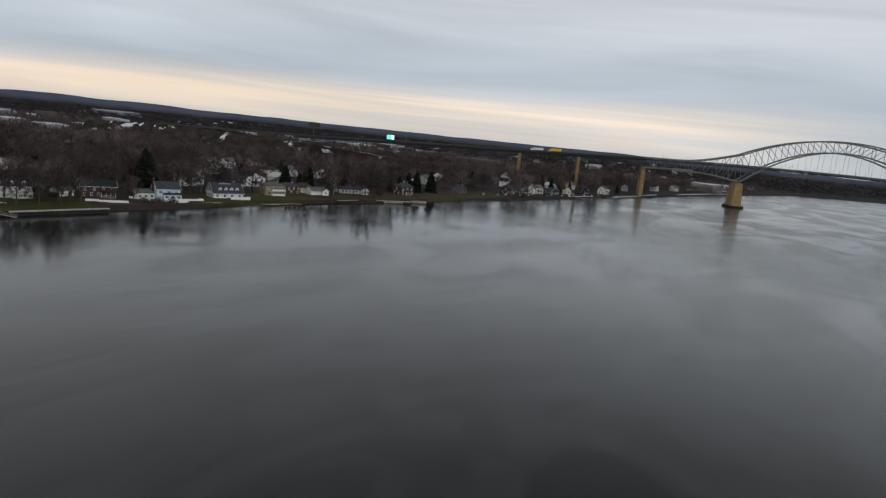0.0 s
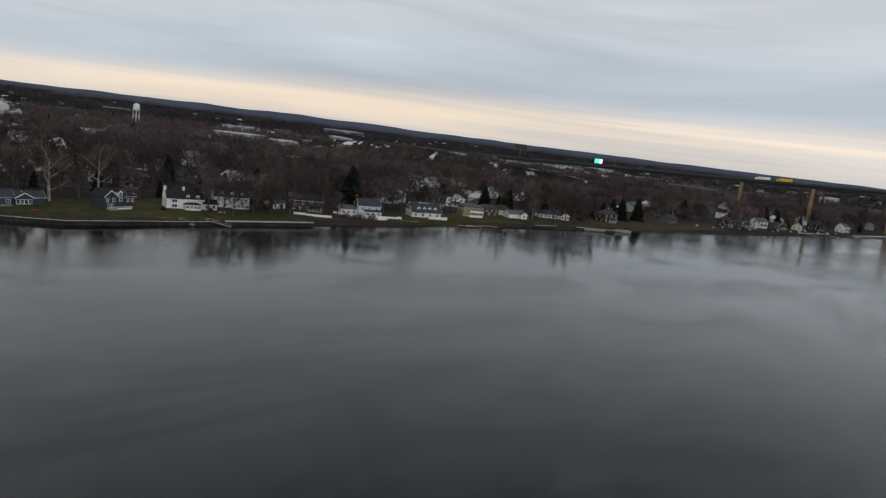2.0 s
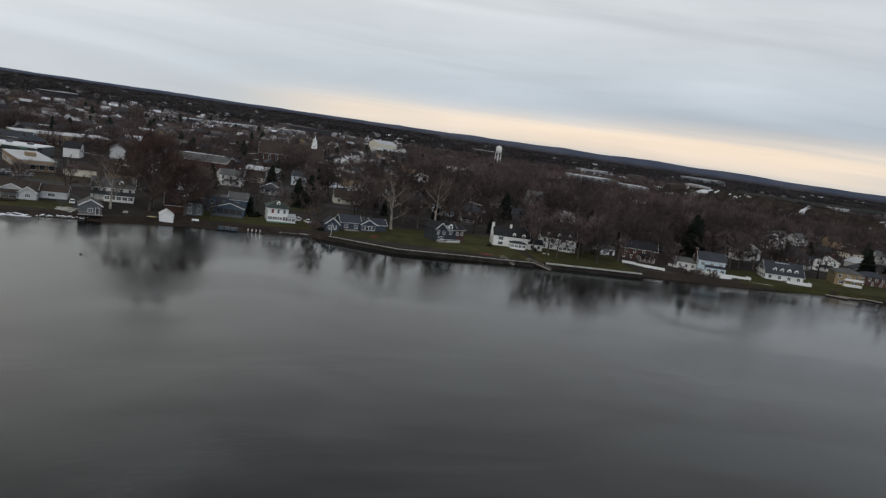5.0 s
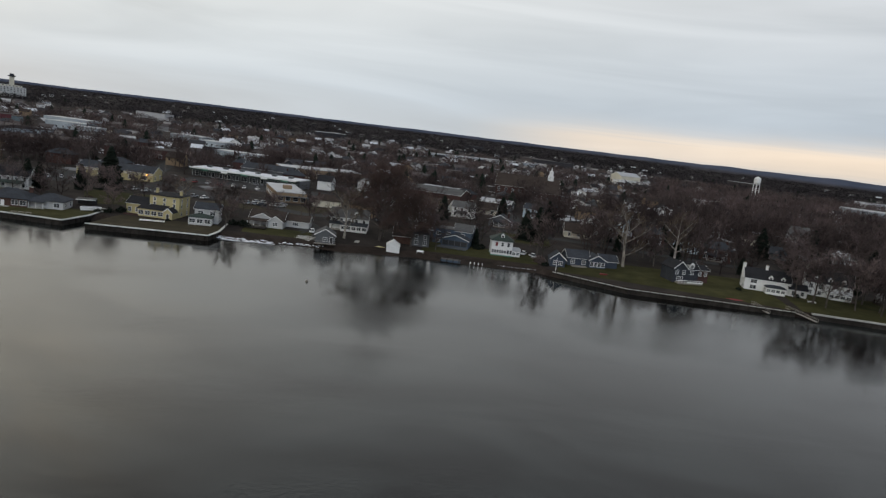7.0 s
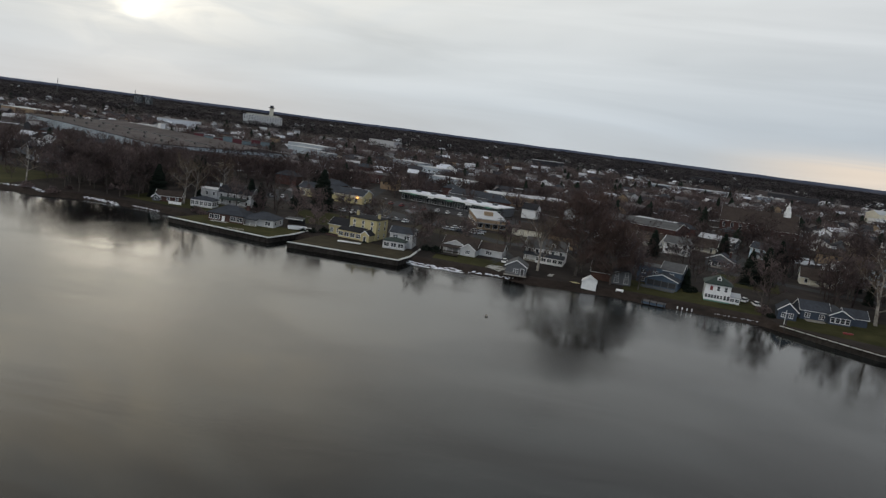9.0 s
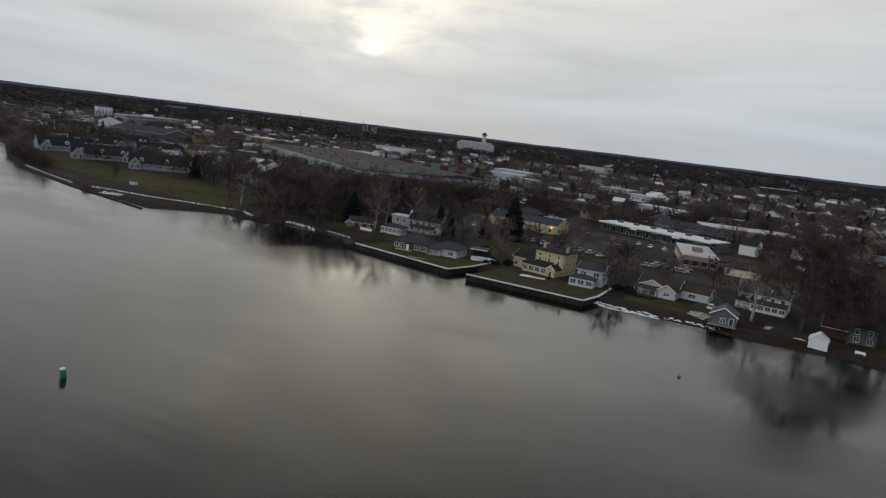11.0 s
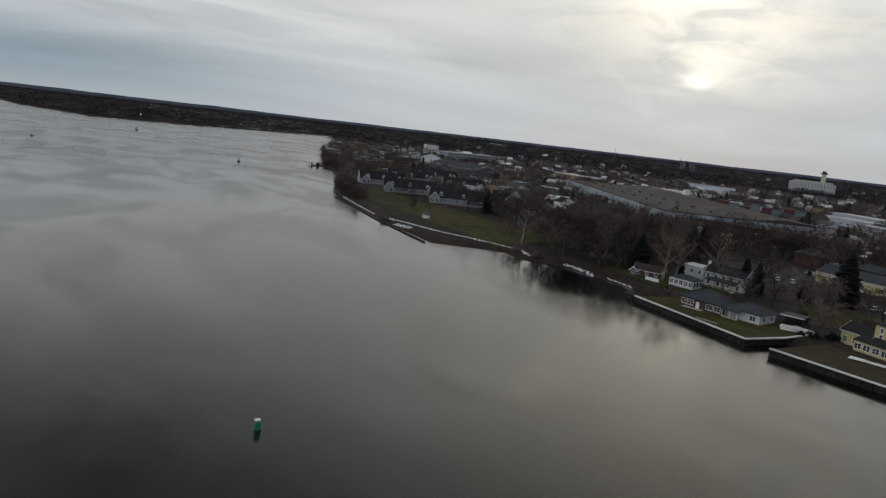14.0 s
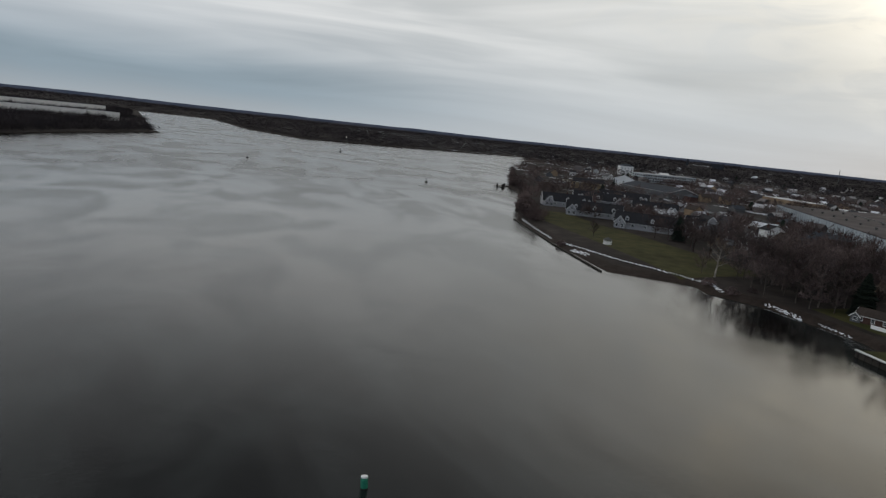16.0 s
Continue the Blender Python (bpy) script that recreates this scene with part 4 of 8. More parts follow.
BARE = [tree_kind("bare_tree", "leafless grey-brown tree with a wide twiggy crown", 11 + i, h, s, M["bark"], M["twig"], limbs=11, fan=6, twig=8, trunk_r=0.34)
        for i, (h, s) in enumerate([(17, 6.5), (15, 6.0), (19, 7.0), (14, 5.0)])]
RED = tree_kind("bare_tree", "big leafless tree with a dense red-brown crown", 31, 27, 10.5, M["bark"], M["red_twig"], limbs=20, fan=10, twig=13, trunk_r=0.6, fork=0.16, thick=0.075)
SYC = [tree_kind("sycamore_tree", "pale-barked leafless sycamore with forking limbs", 41 + i, h, s, M["sycamore"], M["pale_twig"], limbs=8, fan=6, twig=8, trunk_r=0.62, fork=f, thick=0.09)
       for i, (h, s, f) in enumerate([(20, 8.5, 0.22), (22, 8.0, 0.35)])]
CON = [conifer_kind("dark green evergreen with drooping boughs", 51, 15, 8.5, 2.0), conifer_kind("dense narrow dark evergreen", 52, 11, 5.6, 2.0), conifer_kind("tall broad dark pine", 53, 19, 12, 2.4)]


def bush_kind(label, seed, material, r=1.5, h=1.8):
    g = np.random.RandomState(seed)
    v, f = [], []
    for i in range(260):
        a, u = g.uniform(0, 6.283), g.rand() ** 0.6
        p = np.array([math.cos(a) * r * u, math.sin(a) * r * u, h * (0.1 + 0.9 * g.rand() * (1 - u * u * 0.7))])
        o = len(v)
        d = g.normal(size=(3, 3)) * 0.22
        v += [tuple(p + d[0]), tuple(p + d[1]), tuple(p + d[2] + (0, 0, 0.15))]
        f.append((o, o + 1, o + 2))
    me = bpy.data.meshes.new("foliage")
    me.from_pydata(v, [], f)
    me.materials.append(material)
    ob = thing("bush", label, "bush", pose(0, 0, -50))
    link("foliage", me, ob)
    st = [((0, 0, -0.1), (g.uniform(-0.7, 0.7) * r, g.uniform(-0.7, 0.7) * r, h * 0.7), 0.05, 0.02) for _ in range(7)]
    link("stems", twigs_mesh("stems", st, [], M["bark"]), ob)
    return ob


BUSH = bush_kind("clipped dark evergreen bush", 61, M["needle"])
SCRUB = bush_kind("leafless brown scrub bush", 62, M["twig"], 2.2, 2.4)

# trees that stand out by the water
for k, x, y, s in [("red", -24.2, 253.7, 1.12), ("red", -12.0, 251.0, 0.8), ("syc0", -36.3, 250.8, 0.95), ("syc0", 68.3, 260.9, 1.15), ("syc1", 90.4, 271.1, 1.05), ("syc1", -183.4, 253, 0.92), ("syc1", -180.4, 256, 0.85),
                   ("b0", -7.1, 255.5, 1.0), ("b1", -3, 250.4, 0.8), ("b2", 100.5, 271.1, 1.0), ("b3", 82.4, 271.1, 0.9), ("c2", -200.5, 258.0, 0.75), ("c2", -145.2, 298.4, 1.0), ("c0", -152.5, 288.5, 0.72),
                   ("c2", 216.5, 258.6, 1.15), ("c2", 224.5, 264.5, 1.0), ("c1", 12.1, 267.6, 0.65), ("c1", 9.1, 265.5, 0.5), ("c0", 40.3, 303.9, 1.0), ("c2", 34.3, 299.9, 0.7), ("c1", 74.4, 299.3, 0.7),
                   ("b0", -257.8, 237.5, 0.55), ("b3", -335.9, 227.7, 0.6), ("b1", 185.5, 230.7, 0.75), ("b3", 172.6, 228.8, 0.5), ("b2", 186.6, 242.7, 0.9), ("b0", 150.6, 265, 1.0),
                   ("b1", 262.7, 238.7, 0.9), ("c1", 398, 207.8, 1.1), ("c2", 390.9, 210.8, 0.6), ("c0", 331.7, 238.8, 1.0), ("c2", 319.3, 248.7, 0.8), ("syc1", 474.1, 192.2, 0.9), ("c1", -166.5, 274.5, 1.1), ("c1", -163.5, 277.5, 1.0), ("c1", -182.5, 260.5, 0.75),
                   ("c0", 118.5, 275.1, 0.5), ("c0", 404.0, 204.0, 1.0), ("c2", 415.0, 203.0, 0.85), ("c2", 431.0, 199.0, 0.9), ("c1", 640.0, 168.0, 1.2), ("c1", 649.3, 151.5, 1.0), ("c1", 637.1, 157.7, 1.0), ("b1", -43.4, 266.2, 0.6), ("c0", -2, 335.1, 0.8), ("c2", 150.7, 333.3, 0.8), ("c0", 190.7, 363.1, 1.0)]:
    ob = {"red": RED, "syc0": SYC[0], "syc1": SYC[1], "b0": BARE[0], "b1": BARE[1], "b2": BARE[2], "b3": BARE[3], "c0": CON[0], "c1": CON[1], "c2": CON[2]}[k]
    place(ob, x, y, s)
    OCC.append((x, y, 3.5 if k[0] == "c" else 5.0))
    n = math.hypot(x, y)
    for open_to in (6, 12, 18):
        OCC.append((x - x / n * open_to, y - y / n * open_to, 2.0))
for x, y, s, ob in [(-119.2, 244.7, 1.1, BUSH), (-116.1, 247.7, 1.3, BUSH), (-122.2, 242.8, 0.8, BUSH), (-76.6, 250.1, 1.2, BUSH), (-73.6, 251.1, 1.3, BUSH), (-71.5, 249, 1.2, BUSH), (36.7, 246, 0.9, BUSH),
                    (-96.9, 242.4, 0.6, BUSH), (-163.4, 239.2, 0.9, SCRUB), (-167.4, 241.1, 1.1, SCRUB), (-171.4, 245.1, 1.0, BUSH), (196.6, 217.8, 1.2, SCRUB), (190.6, 219.8, 1.3, SCRUB), (184.5, 222.7, 1.2, SCRUB),
                    (118.5, 250, 1.1, BUSH), (-650.3, 289.4, 2.2, SCRUB), (-665.7, 295.5, 2.4, SCRUB), (-645.4, 295.4, 2.0, SCRUB), (-457.7, 232.1, 2.4, SCRUB), (-442.6, 228.1, 2.4, SCRUB), (-430.4, 225, 2.2, SCRUB),
                    (-448.9, 235.2, 2.4, SCRUB), (-422.4, 223, 2.0, SCRUB), (-468.9, 238.2, 2.4, SCRUB), (-483.1, 244.3, 2.2, SCRUB), (-313.7, 202.2, 1.1, SCRUB), (-237.8, 227.6, 1.2, SCRUB), (-226.7, 229.6, 1.2, SCRUB),
                    (124.5, 240.9, 0.8, BUSH), (104.5, 242, 0.7, BUSH), (12.6, 261.4, 1.0, BUSH), (14.1, 263.5, 1.2, BUSH)]:
    place(ob, x, y, s)


# ---- houses ----
WINDOW_MESHES = {}
HOUSE_SCALE = 0.9


def lattice(xs, zs, y0, y1):
    """A frame in one piece: the odd columns are open where the odd rows cross them."""
    nx, nz = len(xs), len(zs)
    s = Shape()
    s.v = [(x, y, z) for y in (y0, y1) for z in zs for x in xs]

    def at(j, k, i):
        return j * nx * nz + k * nx + i

    def solid(i, k):
        return 0 <= i < nx - 1 and 0 <= k < nz - 1 and not (i % 2 and k % 2)
    for k in range(nz - 1):
        for i in range(nx - 1):
            if not solid(i, k):
                continue
            s.f.append((at(0, k, i), at(0, k, i + 1), at(0, k + 1, i + 1), at(0, k + 1, i)))
            for di, dk, a, b in ((-1, 0, (k + 1, i), (k, i)), (1, 0, (k, i + 1), (k + 1, i + 1)), (0, -1, (k, i), (k, i + 1)), (0, 1, (k + 1, i + 1), (k + 1, i))):
                if not solid(i + di, k + dk):
                    s.f.append((at(0, *b), at(0, *a), at(1, *a), at(1, *b)))
    return s


def window_meshes(w, h, bars):
    key = (round(w, 2), round(h, 2), bars)
    if key not in WINDOW_MESHES:
        t, b = 0.12, 0.05
        xs = [-w / 2 - t]
        for k in range(bars):
            xs += [-w / 2 + w * k / bars + (b if k else 0), -w / 2 + w * (k + 1) / bars - (b if k < bars - 1 else 0)]
        xs.append(w / 2 + t)
        zs = [-t - 0.06, 0, h * 0.5 - 0.03, h * 0.5 + 0.03, h, h + t]
        s = lattice(xs, zs, -0.07, 0.02)
        p = Shape().box(-w / 2, w / 2, -0.025, 0.01, 0, h)
        WINDOW_MESHES[key] = (s.mesh("frame", M["trim"]), p.mesh("pane", M["glass"]))
    return WINDOW_MESHES[key]


def window(parent, x, y, z, turn, w=1.0, h=1.5, bars=1, name="window"):
    """A window on a wall; turn 0 faces -y, 90 faces +x, 180 +y, -90 -x."""
    f, p = window_meshes(w, h, bars)
    ob = link(name, f, parent, m=pose(x, y, z, 0, 0, turn))
    link("pane", p, ob)
    return ob


def windows(parent, box, face, n, z, w=1.0, h=1.5, bars=1, span=None):
    x, y, bw, bd = box
    for k in range(n):
        u = (k + 0.5) / n
        if span:
            u = span[0] + u * (span[1] - span[0])
        if face == "f":
            window(parent, x + bw * u, y, z, 0, w, h, bars)
        elif face == "b":
            window(parent, x + bw * u, y + bd, z, 180, w, h, bars)
        elif face == "r":
            window(parent, x + bw, y + bd * u, z, 90, w, h, bars)
        else:
            window(parent, x, y + bd * u, z, -90, w, h, bars)


def roof_shape(x, y, w, d, h, roof, rh, o=0.45, t=0.22):
    s = Shape()
    if roof == "gx":
        k = rh / (d / 2)
        a = [(y - o, h - o * k), (y + d / 2, h + rh), (y + d + o, h - o * k), (y + d + o, h - o * k + t), (y + d / 2, h + rh + t), (y - o, h - o * k + t)]
        s.sweep([(x - o, p, q + 0.01) for p, q in a], [(x + w + o, p, q + 0.01) for p, q in a])
    elif roof == "gy":
        k = rh / (w / 2)
        a = [(x - o, h - o * k), (x + w / 2, h + rh), (x + w + o, h - o * k), (x + w + o, h - o * k + t), (x + w / 2, h + rh + t), (x - o, h - o * k + t)]
        s.sweep([(p, y - o, q + 0.01) for p, q in a], [(p, y + d + o, q + 0.01) for p, q in a])
    elif roof == "hip":
        x0, x1, y0, y1 = x - o, x + w + o, y - o, y + d + o
        m = min(x1 - x0, y1 - y0) / 2
        if x1 - x0 >= y1 - y0:
            r0, r1 = (x0 + m, (y0 + y1) / 2, h + rh), (max(x0 + m + 0.01, x1 - m), (y0 + y1) / 2, h + rh)
        else:
            r0, r1 = ((x0 + x1) / 2, y0 + m, h + rh), ((x0 + x1) / 2, max(y0 + m + 0.01, y1 - m), h + rh)
        e = [(x0, y0), (x1, y0), (x1, y1), (x0, y1)]
        v = [(*p, h + 0.01) for p in e] + [(*p, h + t) for p in e] + [r0, r1]
        f = [(0, 3, 2, 1), (0, 1, 5, 4), (1, 2, 6, 5), (2, 3, 7, 6), (3, 0, 4, 7)]
        if x1 - x0 >= y1 - y0:
            f += [(4, 5, 9, 8), (5, 6, 9), (6, 7, 8, 9), (7, 4, 8)]
        else:
            f += [(4, 5, 8), (5, 6, 9, 8), (6, 7, 9), (7, 4, 8, 9)]
        s.add(v, f)
    elif roof == "shed":
        a = [(y - o, h - 0.1), (y + d, h + rh), (y + d, h + rh + t), (y - o, h - 0.1 + t)]
        s.sweep([(x - o, p, q + 0.01) for p, q in a], [(x + w + o, p, q + 0.01) for p, q in a])
    else:
        s.box(x - 0.15, x + w + 0.15, y - 0.15, y + d + 0.15, h + 0.01, h + 0.35)
    return s


def wall_shape(x, y, w, d, h, roof, rh, z0=-0.6):
    s = Shape()
    if roof == "gx":
        prof = [(y, z0), (y + d, z0), (y + d, h), (y + d / 2, h + rh), (y, h)]
        s.sweep([(x, p, q) for p, q in prof], [(x + w, p, q) for p, q in prof])
    elif roof == "gy":
        prof = [(x, z0), (x + w, z0), (x + w, h), (x + w / 2, h + rh), (x, h)]
        s.sweep([(p, y, q) for p, q in prof], [(p, y + d, q) for p, q in prof])
    elif roof == "shed":
        prof = [(y, z0), (y + d, z0), (y + d, h + rh), (y, h - 0.1)]
        s.sweep([(x, p, q) for p, q in prof], [(x + w, p, q) for p, q in prof])
    else:
        s.box(x, x + w, y, y + d, z0, h)
    return s


def block(parent, x, y, w, d, h, roof, rh, wall, roofm, z0=-0.6, o=0.45):
    """One body of a house with its roof."""
    part("wall", wall_shape(x, y, w, d, h, roof, rh, z0), M[wall], parent)
    part("roof", roof_shape(x, y, w, d, h, roof, rh, o), M[roofm], parent)
    if roof == "gy":     # white rake boards on the gable
        k = 0.3
        part("rake_board", Shape().beam((x - o, y - o - 0.03, h - o * rh / (w / 2) + 0.1), (x + w / 2, y - o - 0.03, h + rh + 0.1), 0.06, k), M["trim"], parent)
        part("rake_board", Shape().beam((x + w + o, y - o - 0.03, h - o * rh / (w / 2) + 0.1), (x + w / 2, y - o - 0.03, h + rh + 0.1), 0.06, k), M["trim"], parent)
    elif roof == "gx":
        for xx in (x - o - 0.03, x + w + o + 0.03):
            part("rake_board", Shape().beam((xx, y - o, h - o * rh / (d / 2) + 0.1), (xx, y + d / 2, h + rh + 0.1), 0.06, 0.3), M["trim"], parent)
            part("rake_board", Shape().beam((xx, y + d + o, h - o * rh / (d / 2) + 0.1), (xx, y + d / 2, h + rh + 0.1), 0.06, 0.3), M["trim"], parent)
        part("gutter", Shape().beam((x - o, y - o - 0.05, h - o * rh / (d / 2) + 0.1), (x + w + o, y - o - 0.05, h - o * rh / (d / 2) + 0.1), 0.12, 0.14), M["trim"], parent)
    return (x, y, w, d)


def chimney(parent, x, y, z0, z1, m="brick", w=0.9):
    ob = part("chimney", Shape().box(x - w / 2, x + w / 2, y - w / 2, y + w / 2, z0, z1), M[m], parent)
    part("chimney_cap", Shape().box(x - w / 2 - 0.08, x + w / 2 + 0.08, y - w / 2 - 0.08, y + w / 2 + 0.08, z1 + 0.003, z1 + 0.15), M["concrete"], ob)
    part("flue", Shape().rings([(x, y, z1 + 0.15, 0.16), (x, y, z1 + 0.5, 0.14)], 7), M["tan"], ob)


def dormer(parent, x, y, z, w=1.5, h=1.5, d=2.2, wall="white", roofm="slate", turn=0):
    """A gabled dormer that runs back into the roof."""
    ob = link("dormer", wall_shape(-w / 2, 0, w, d, h, "gy", w * 0.45, 0).mesh("dormer", M[wall]), parent, m=pose(x, y, z, 0, 0, turn))
    part("dormer_roof", roof_shape(-w / 2, 0, w, d, h, "gy", w * 0.45, 0.18, 0.12), M[roofm], ob)
    f, p = window_meshes(w * 0.55, h * 0.68, 1)
    link("dormer_window", f, ob, m=pose(0, 0, h * 0.18))
    link("pane", p, ob, m=pose(0, 0, h * 0.18))
    return ob


def porch(parent, x, y, w, d, h, roofm, posts=4, deck="plank", rh=0.7, rail=True):
    part("porch_floor", Shape().box(x, x + w, y, y + d, -0.6, 0.3), M[deck], parent)
    part("porch_roof", roof_shape(x, y, w, d, h, "shed", rh, 0.3), M[roofm], parent)
    for k in range(posts):
        px = x + 0.15 + (w - 0.3) * k / (posts - 1)
        part("post", Shape().box(px - 0.09, px + 0.09, y + 0.1, y + 0.28, 0.3, h - 0.05), M["trim"], parent)
    if rail:
        part("rail", Shape().box(x + 0.1, x + w - 0.1, y + 0.14, y + 0.22, 1.15, 1.25), M["trim"], parent)


def sunroom(parent, x, y, w, d, h, roofm, n, wall="white", rh=0.8, roof="shed"):
    b = block(parent, x, y, w, d, h, roof, rh, wall, roofm, o=0.3)
    windows(parent, b, "f", n, 0.9, w / n * 0.72, h - 1.5, 2)
    m = max(1, int(d / 1.7))
    windows(parent, b, "r", m, 0.9, d / m * 0.65, h - 1.5, 1)
    windows(parent, b, "l", m, 0.9, d / m * 0.65, h - 1.5, 1)


def door(parent, x, y, z, turn=0, m="dark", w=1.0, h=2.05):
    ob = link("door", Shape().box(-w / 2, w / 2, -0.05, 0.02, 0, h).mesh("door", M[m]), parent, m=pose(x, y, z, 0, 0, turn))
    part("door_frame", lattice([-w / 2 - 0.12, -w / 2, w / 2, w / 2 + 0.12], [-0.08, 0, h, h + 0.12], -0.08, 0.02), M["trim"], ob)


def site(label, p, q, name="house", category="house", z=None):
    """A house whose front runs from p to q, as seen from the river."""
    turn = math.degrees(math.atan2(q[1] - p[1], q[0] - p[0]))
    z = ground_z((p[0] + q[0]) / 2, (p[1] + q[1]) / 2) if z is None else z
    d = math.hypot(q[0] - p[0], q[1] - p[1])
    k = max(1, round(d / 12))
    for i in range(k):
        for inland in ((5,) if d < 30 else (4, 14)):
            u = (i + 0.5) / k
            if 8 < d < 30:
                OCC.append((p[0] + u * (q[0] - p[0]) + 6 * (q[1] - p[1]) / d, p[1] + u * (q[1] - p[1]) - 6 * (q[0] - p[0]) / d, 5.5))
            OCC.append((p[0] + u * (q[0] - p[0]) - inland * (q[1] - p[1]) / d, p[1] + u * (q[1] - p[1]) + inland * (q[0] - p[0]) / d, min(8, d / 2 + 1)))
    if name == "house":     # modest cottages of the river street
        c = HOUSE_SCALE
        p = (p[0] + (1 - c) / 2 * (q[0] - p[0]), p[1] + (1 - c) / 2 * (q[1] - p[1]))
        return thing(name, label, category, pose(p[0], p[1], z, 0, 0, turn) @ Matrix.Scale(c, 4))
    return thing(name, label, category, pose(p[0], p[1], z, 0, 0, turn))


def fence(p, q, h, label, m="trim", gap=0.0, z=None):
    d = math.hypot(q[0] - p[0], q[1] - p[1])
    f = site(label, p, q, "fence", "fence", z)
    n = max(1, round(d / 2.4))
    for k in range(n + 1):
        part("post", Shape().box(d * k / n - 0.07, d * k / n + 0.07, -0.07, 0.07, -0.4, h + 0.1), M[m], f)
    for k in range(n):
        part("fence_panel", Shape().box(d * k / n + 0.07, d * (k + 1) / n - 0.07, -0.03, 0.03, 0.1 + gap, h), M[m], f)
    return f


# white house with a flat-roofed wing and a long dark-roofed wing
h = site("white two-storey house with black gable roof behind the beach", (-187.3, 263.9), (-161.4, 269.9))
b = block(h, 0, 0, 10, 9, 6.0, "flat", 0, "off_white", "white_roof")
windows(h, b, "f", 3, 3.7), windows(h, b, "l", 2, 3.7), windows(h, b, "r", 1, 3.7)
b = block(h, 10, 1, 16, 9, 5.6, "gx", 2.8, "off_white", "charcoal")
windows(h, b, "f", 5, 3.4), windows(h, b, "f", 4, 0.7)
porch(h, 12, -1.6, 12, 2.6, 2.8, "green_roof", 5)
chimney(h, 9.5, 5, 5, 9.2, "white")
h = site("white sun porch annex with a dark roof", (-178.4, 251.1), (-169.4, 253), "garden_room", "annex")
sunroom(h, 0, 0, 9, 6, 2.9, "slate", 5, "off_white", 1.4, "hip")
h = site("low brown cottage with a white gable above the bank", (-194.5, 249), (-185, 254))
b = block(h, 0, 0, 11, 7, 2.6, "gx", 2, "brown", "brown_roof")
windows(h, b, "f", 3, 0.9, 1.0, 1.2)
b = block(h, -1.2, -0.8, 3, 5, 2.0, "gy", 1.3, "grey", "brown_roof")
windows(h, b, "f", 1, 0.8, 1.2, 1.0)
fence((-186.6, 248.2), (-181.4, 249.2), 1.2, "white picket fence below a white house")

# long brick ranch on the first bulkhead
h = site("long brown-brick ranch house with slate hip roof", (-156.4, 231.8), (-134.3, 235.6), z=1.85)
b = block(h, 0, 0, 15, 11, 3.0, "hip", 3.3, "brown", "slate", o=0.7)
windows(h, b, "f", 2, 0.8, 1.9, 1.6, 2, (0.02, 0.34)), windows(h, b, "f", 2, 0.8, 2.2, 1.6, 2, (0.62, 1.0)), windows(h, b, "l", 2, 0.9, 1.6, 1.4, 2)
door(h, 6.5, 0, 0.1, 0, "trim")
b = block(h, 15, 2.2, 12, 10, 2.9, "hip", 2.6, "off_white", "slate", o=0.6)
windows(h, b, "f", 1, 0.8, 2.0, 1.4, 2, (0.62, 0.98)), windows(h, b, "r", 2, 0.9, 1.2, 1.3)
porch(h, 15.4, -0.4, 5.4, 2.6, 2.6, "slate", 3, "concrete", 0.5, False)
chimney(h, 14, 6.5, 5, 7.0, "brick", 1.2)
part("patio", Shape().box(2, 9, -2.4, -0.2, -0.2, 0.12), M["concrete"], h)
h = site("open dark carport with a white fascia", (-133.3, 248.9), (-127.2, 251.3), "carport", "carport", 1.85)
part("roof", Shape().box(0, 6.5, 0, 6, 2.5, 2.75), M["grey_roof"], h)
part("fascia", Shape().box(0, 6.5, -0.12, -0.01, 2.5, 2.78), M["trim"], h)
part("back_wall", Shape().box(0, 6.5, 5.8, 6, 0, 2.5), M["dark"], h)
for px in (0.1, 6.2):
    for py in (0.1, 5.6):
        part("post", Shape().box(px, px + 0.15, py, py + 0.15, 0, 2.5), M["dark"], h)
h = site("covered white pontoon boat stored on a lawn", (-127.7, 241.3), (-121, 244.2), "boat", "boat", 1.9)
part("hull", Shape().sweep([(0.3, 0, 0.1), (0.3, 2.4, 0.1), (0, 2.5, 1.2), (0, -0.1, 1.2)], [(6.4, 0.4, 0.3), (6.4, 2.0, 0.3), (6.9, 2.3, 1.3), (6.9, 0.1, 1.3)]), M["white"], h)
part("cover", Shape().sweep([(0.5, 0.2, 1.21), (0.5, 2.2, 1.21), (0.6, 1.2, 1.5)], [(6.2, 0.3, 1.31), (6.2, 2.1, 1.31), (6.0, 1.2, 1.6)]), M["white_roof"], h)
for k in range(3):
    h = site("garden table of pale planks on a lawn", (-139 + 2.1 * k, 220.5 + 0.5 * k), (-137.6 + 2.1 * k, 220.8 + 0.5 * k), "garden_table", "table", 1.87)
    part("tabletop", Shape().box(0, 1.7, 0, 0.9, 0.68, 0.74), M["plank"], h)
    for px, py in ((0.1, 0.1), (1.5, 0.1), (0.1, 0.72), (1.5, 0.72)):
        part("leg", Shape().box(px, px + 0.09, py, py + 0.09, 0, 0.68), M["plank"], h)

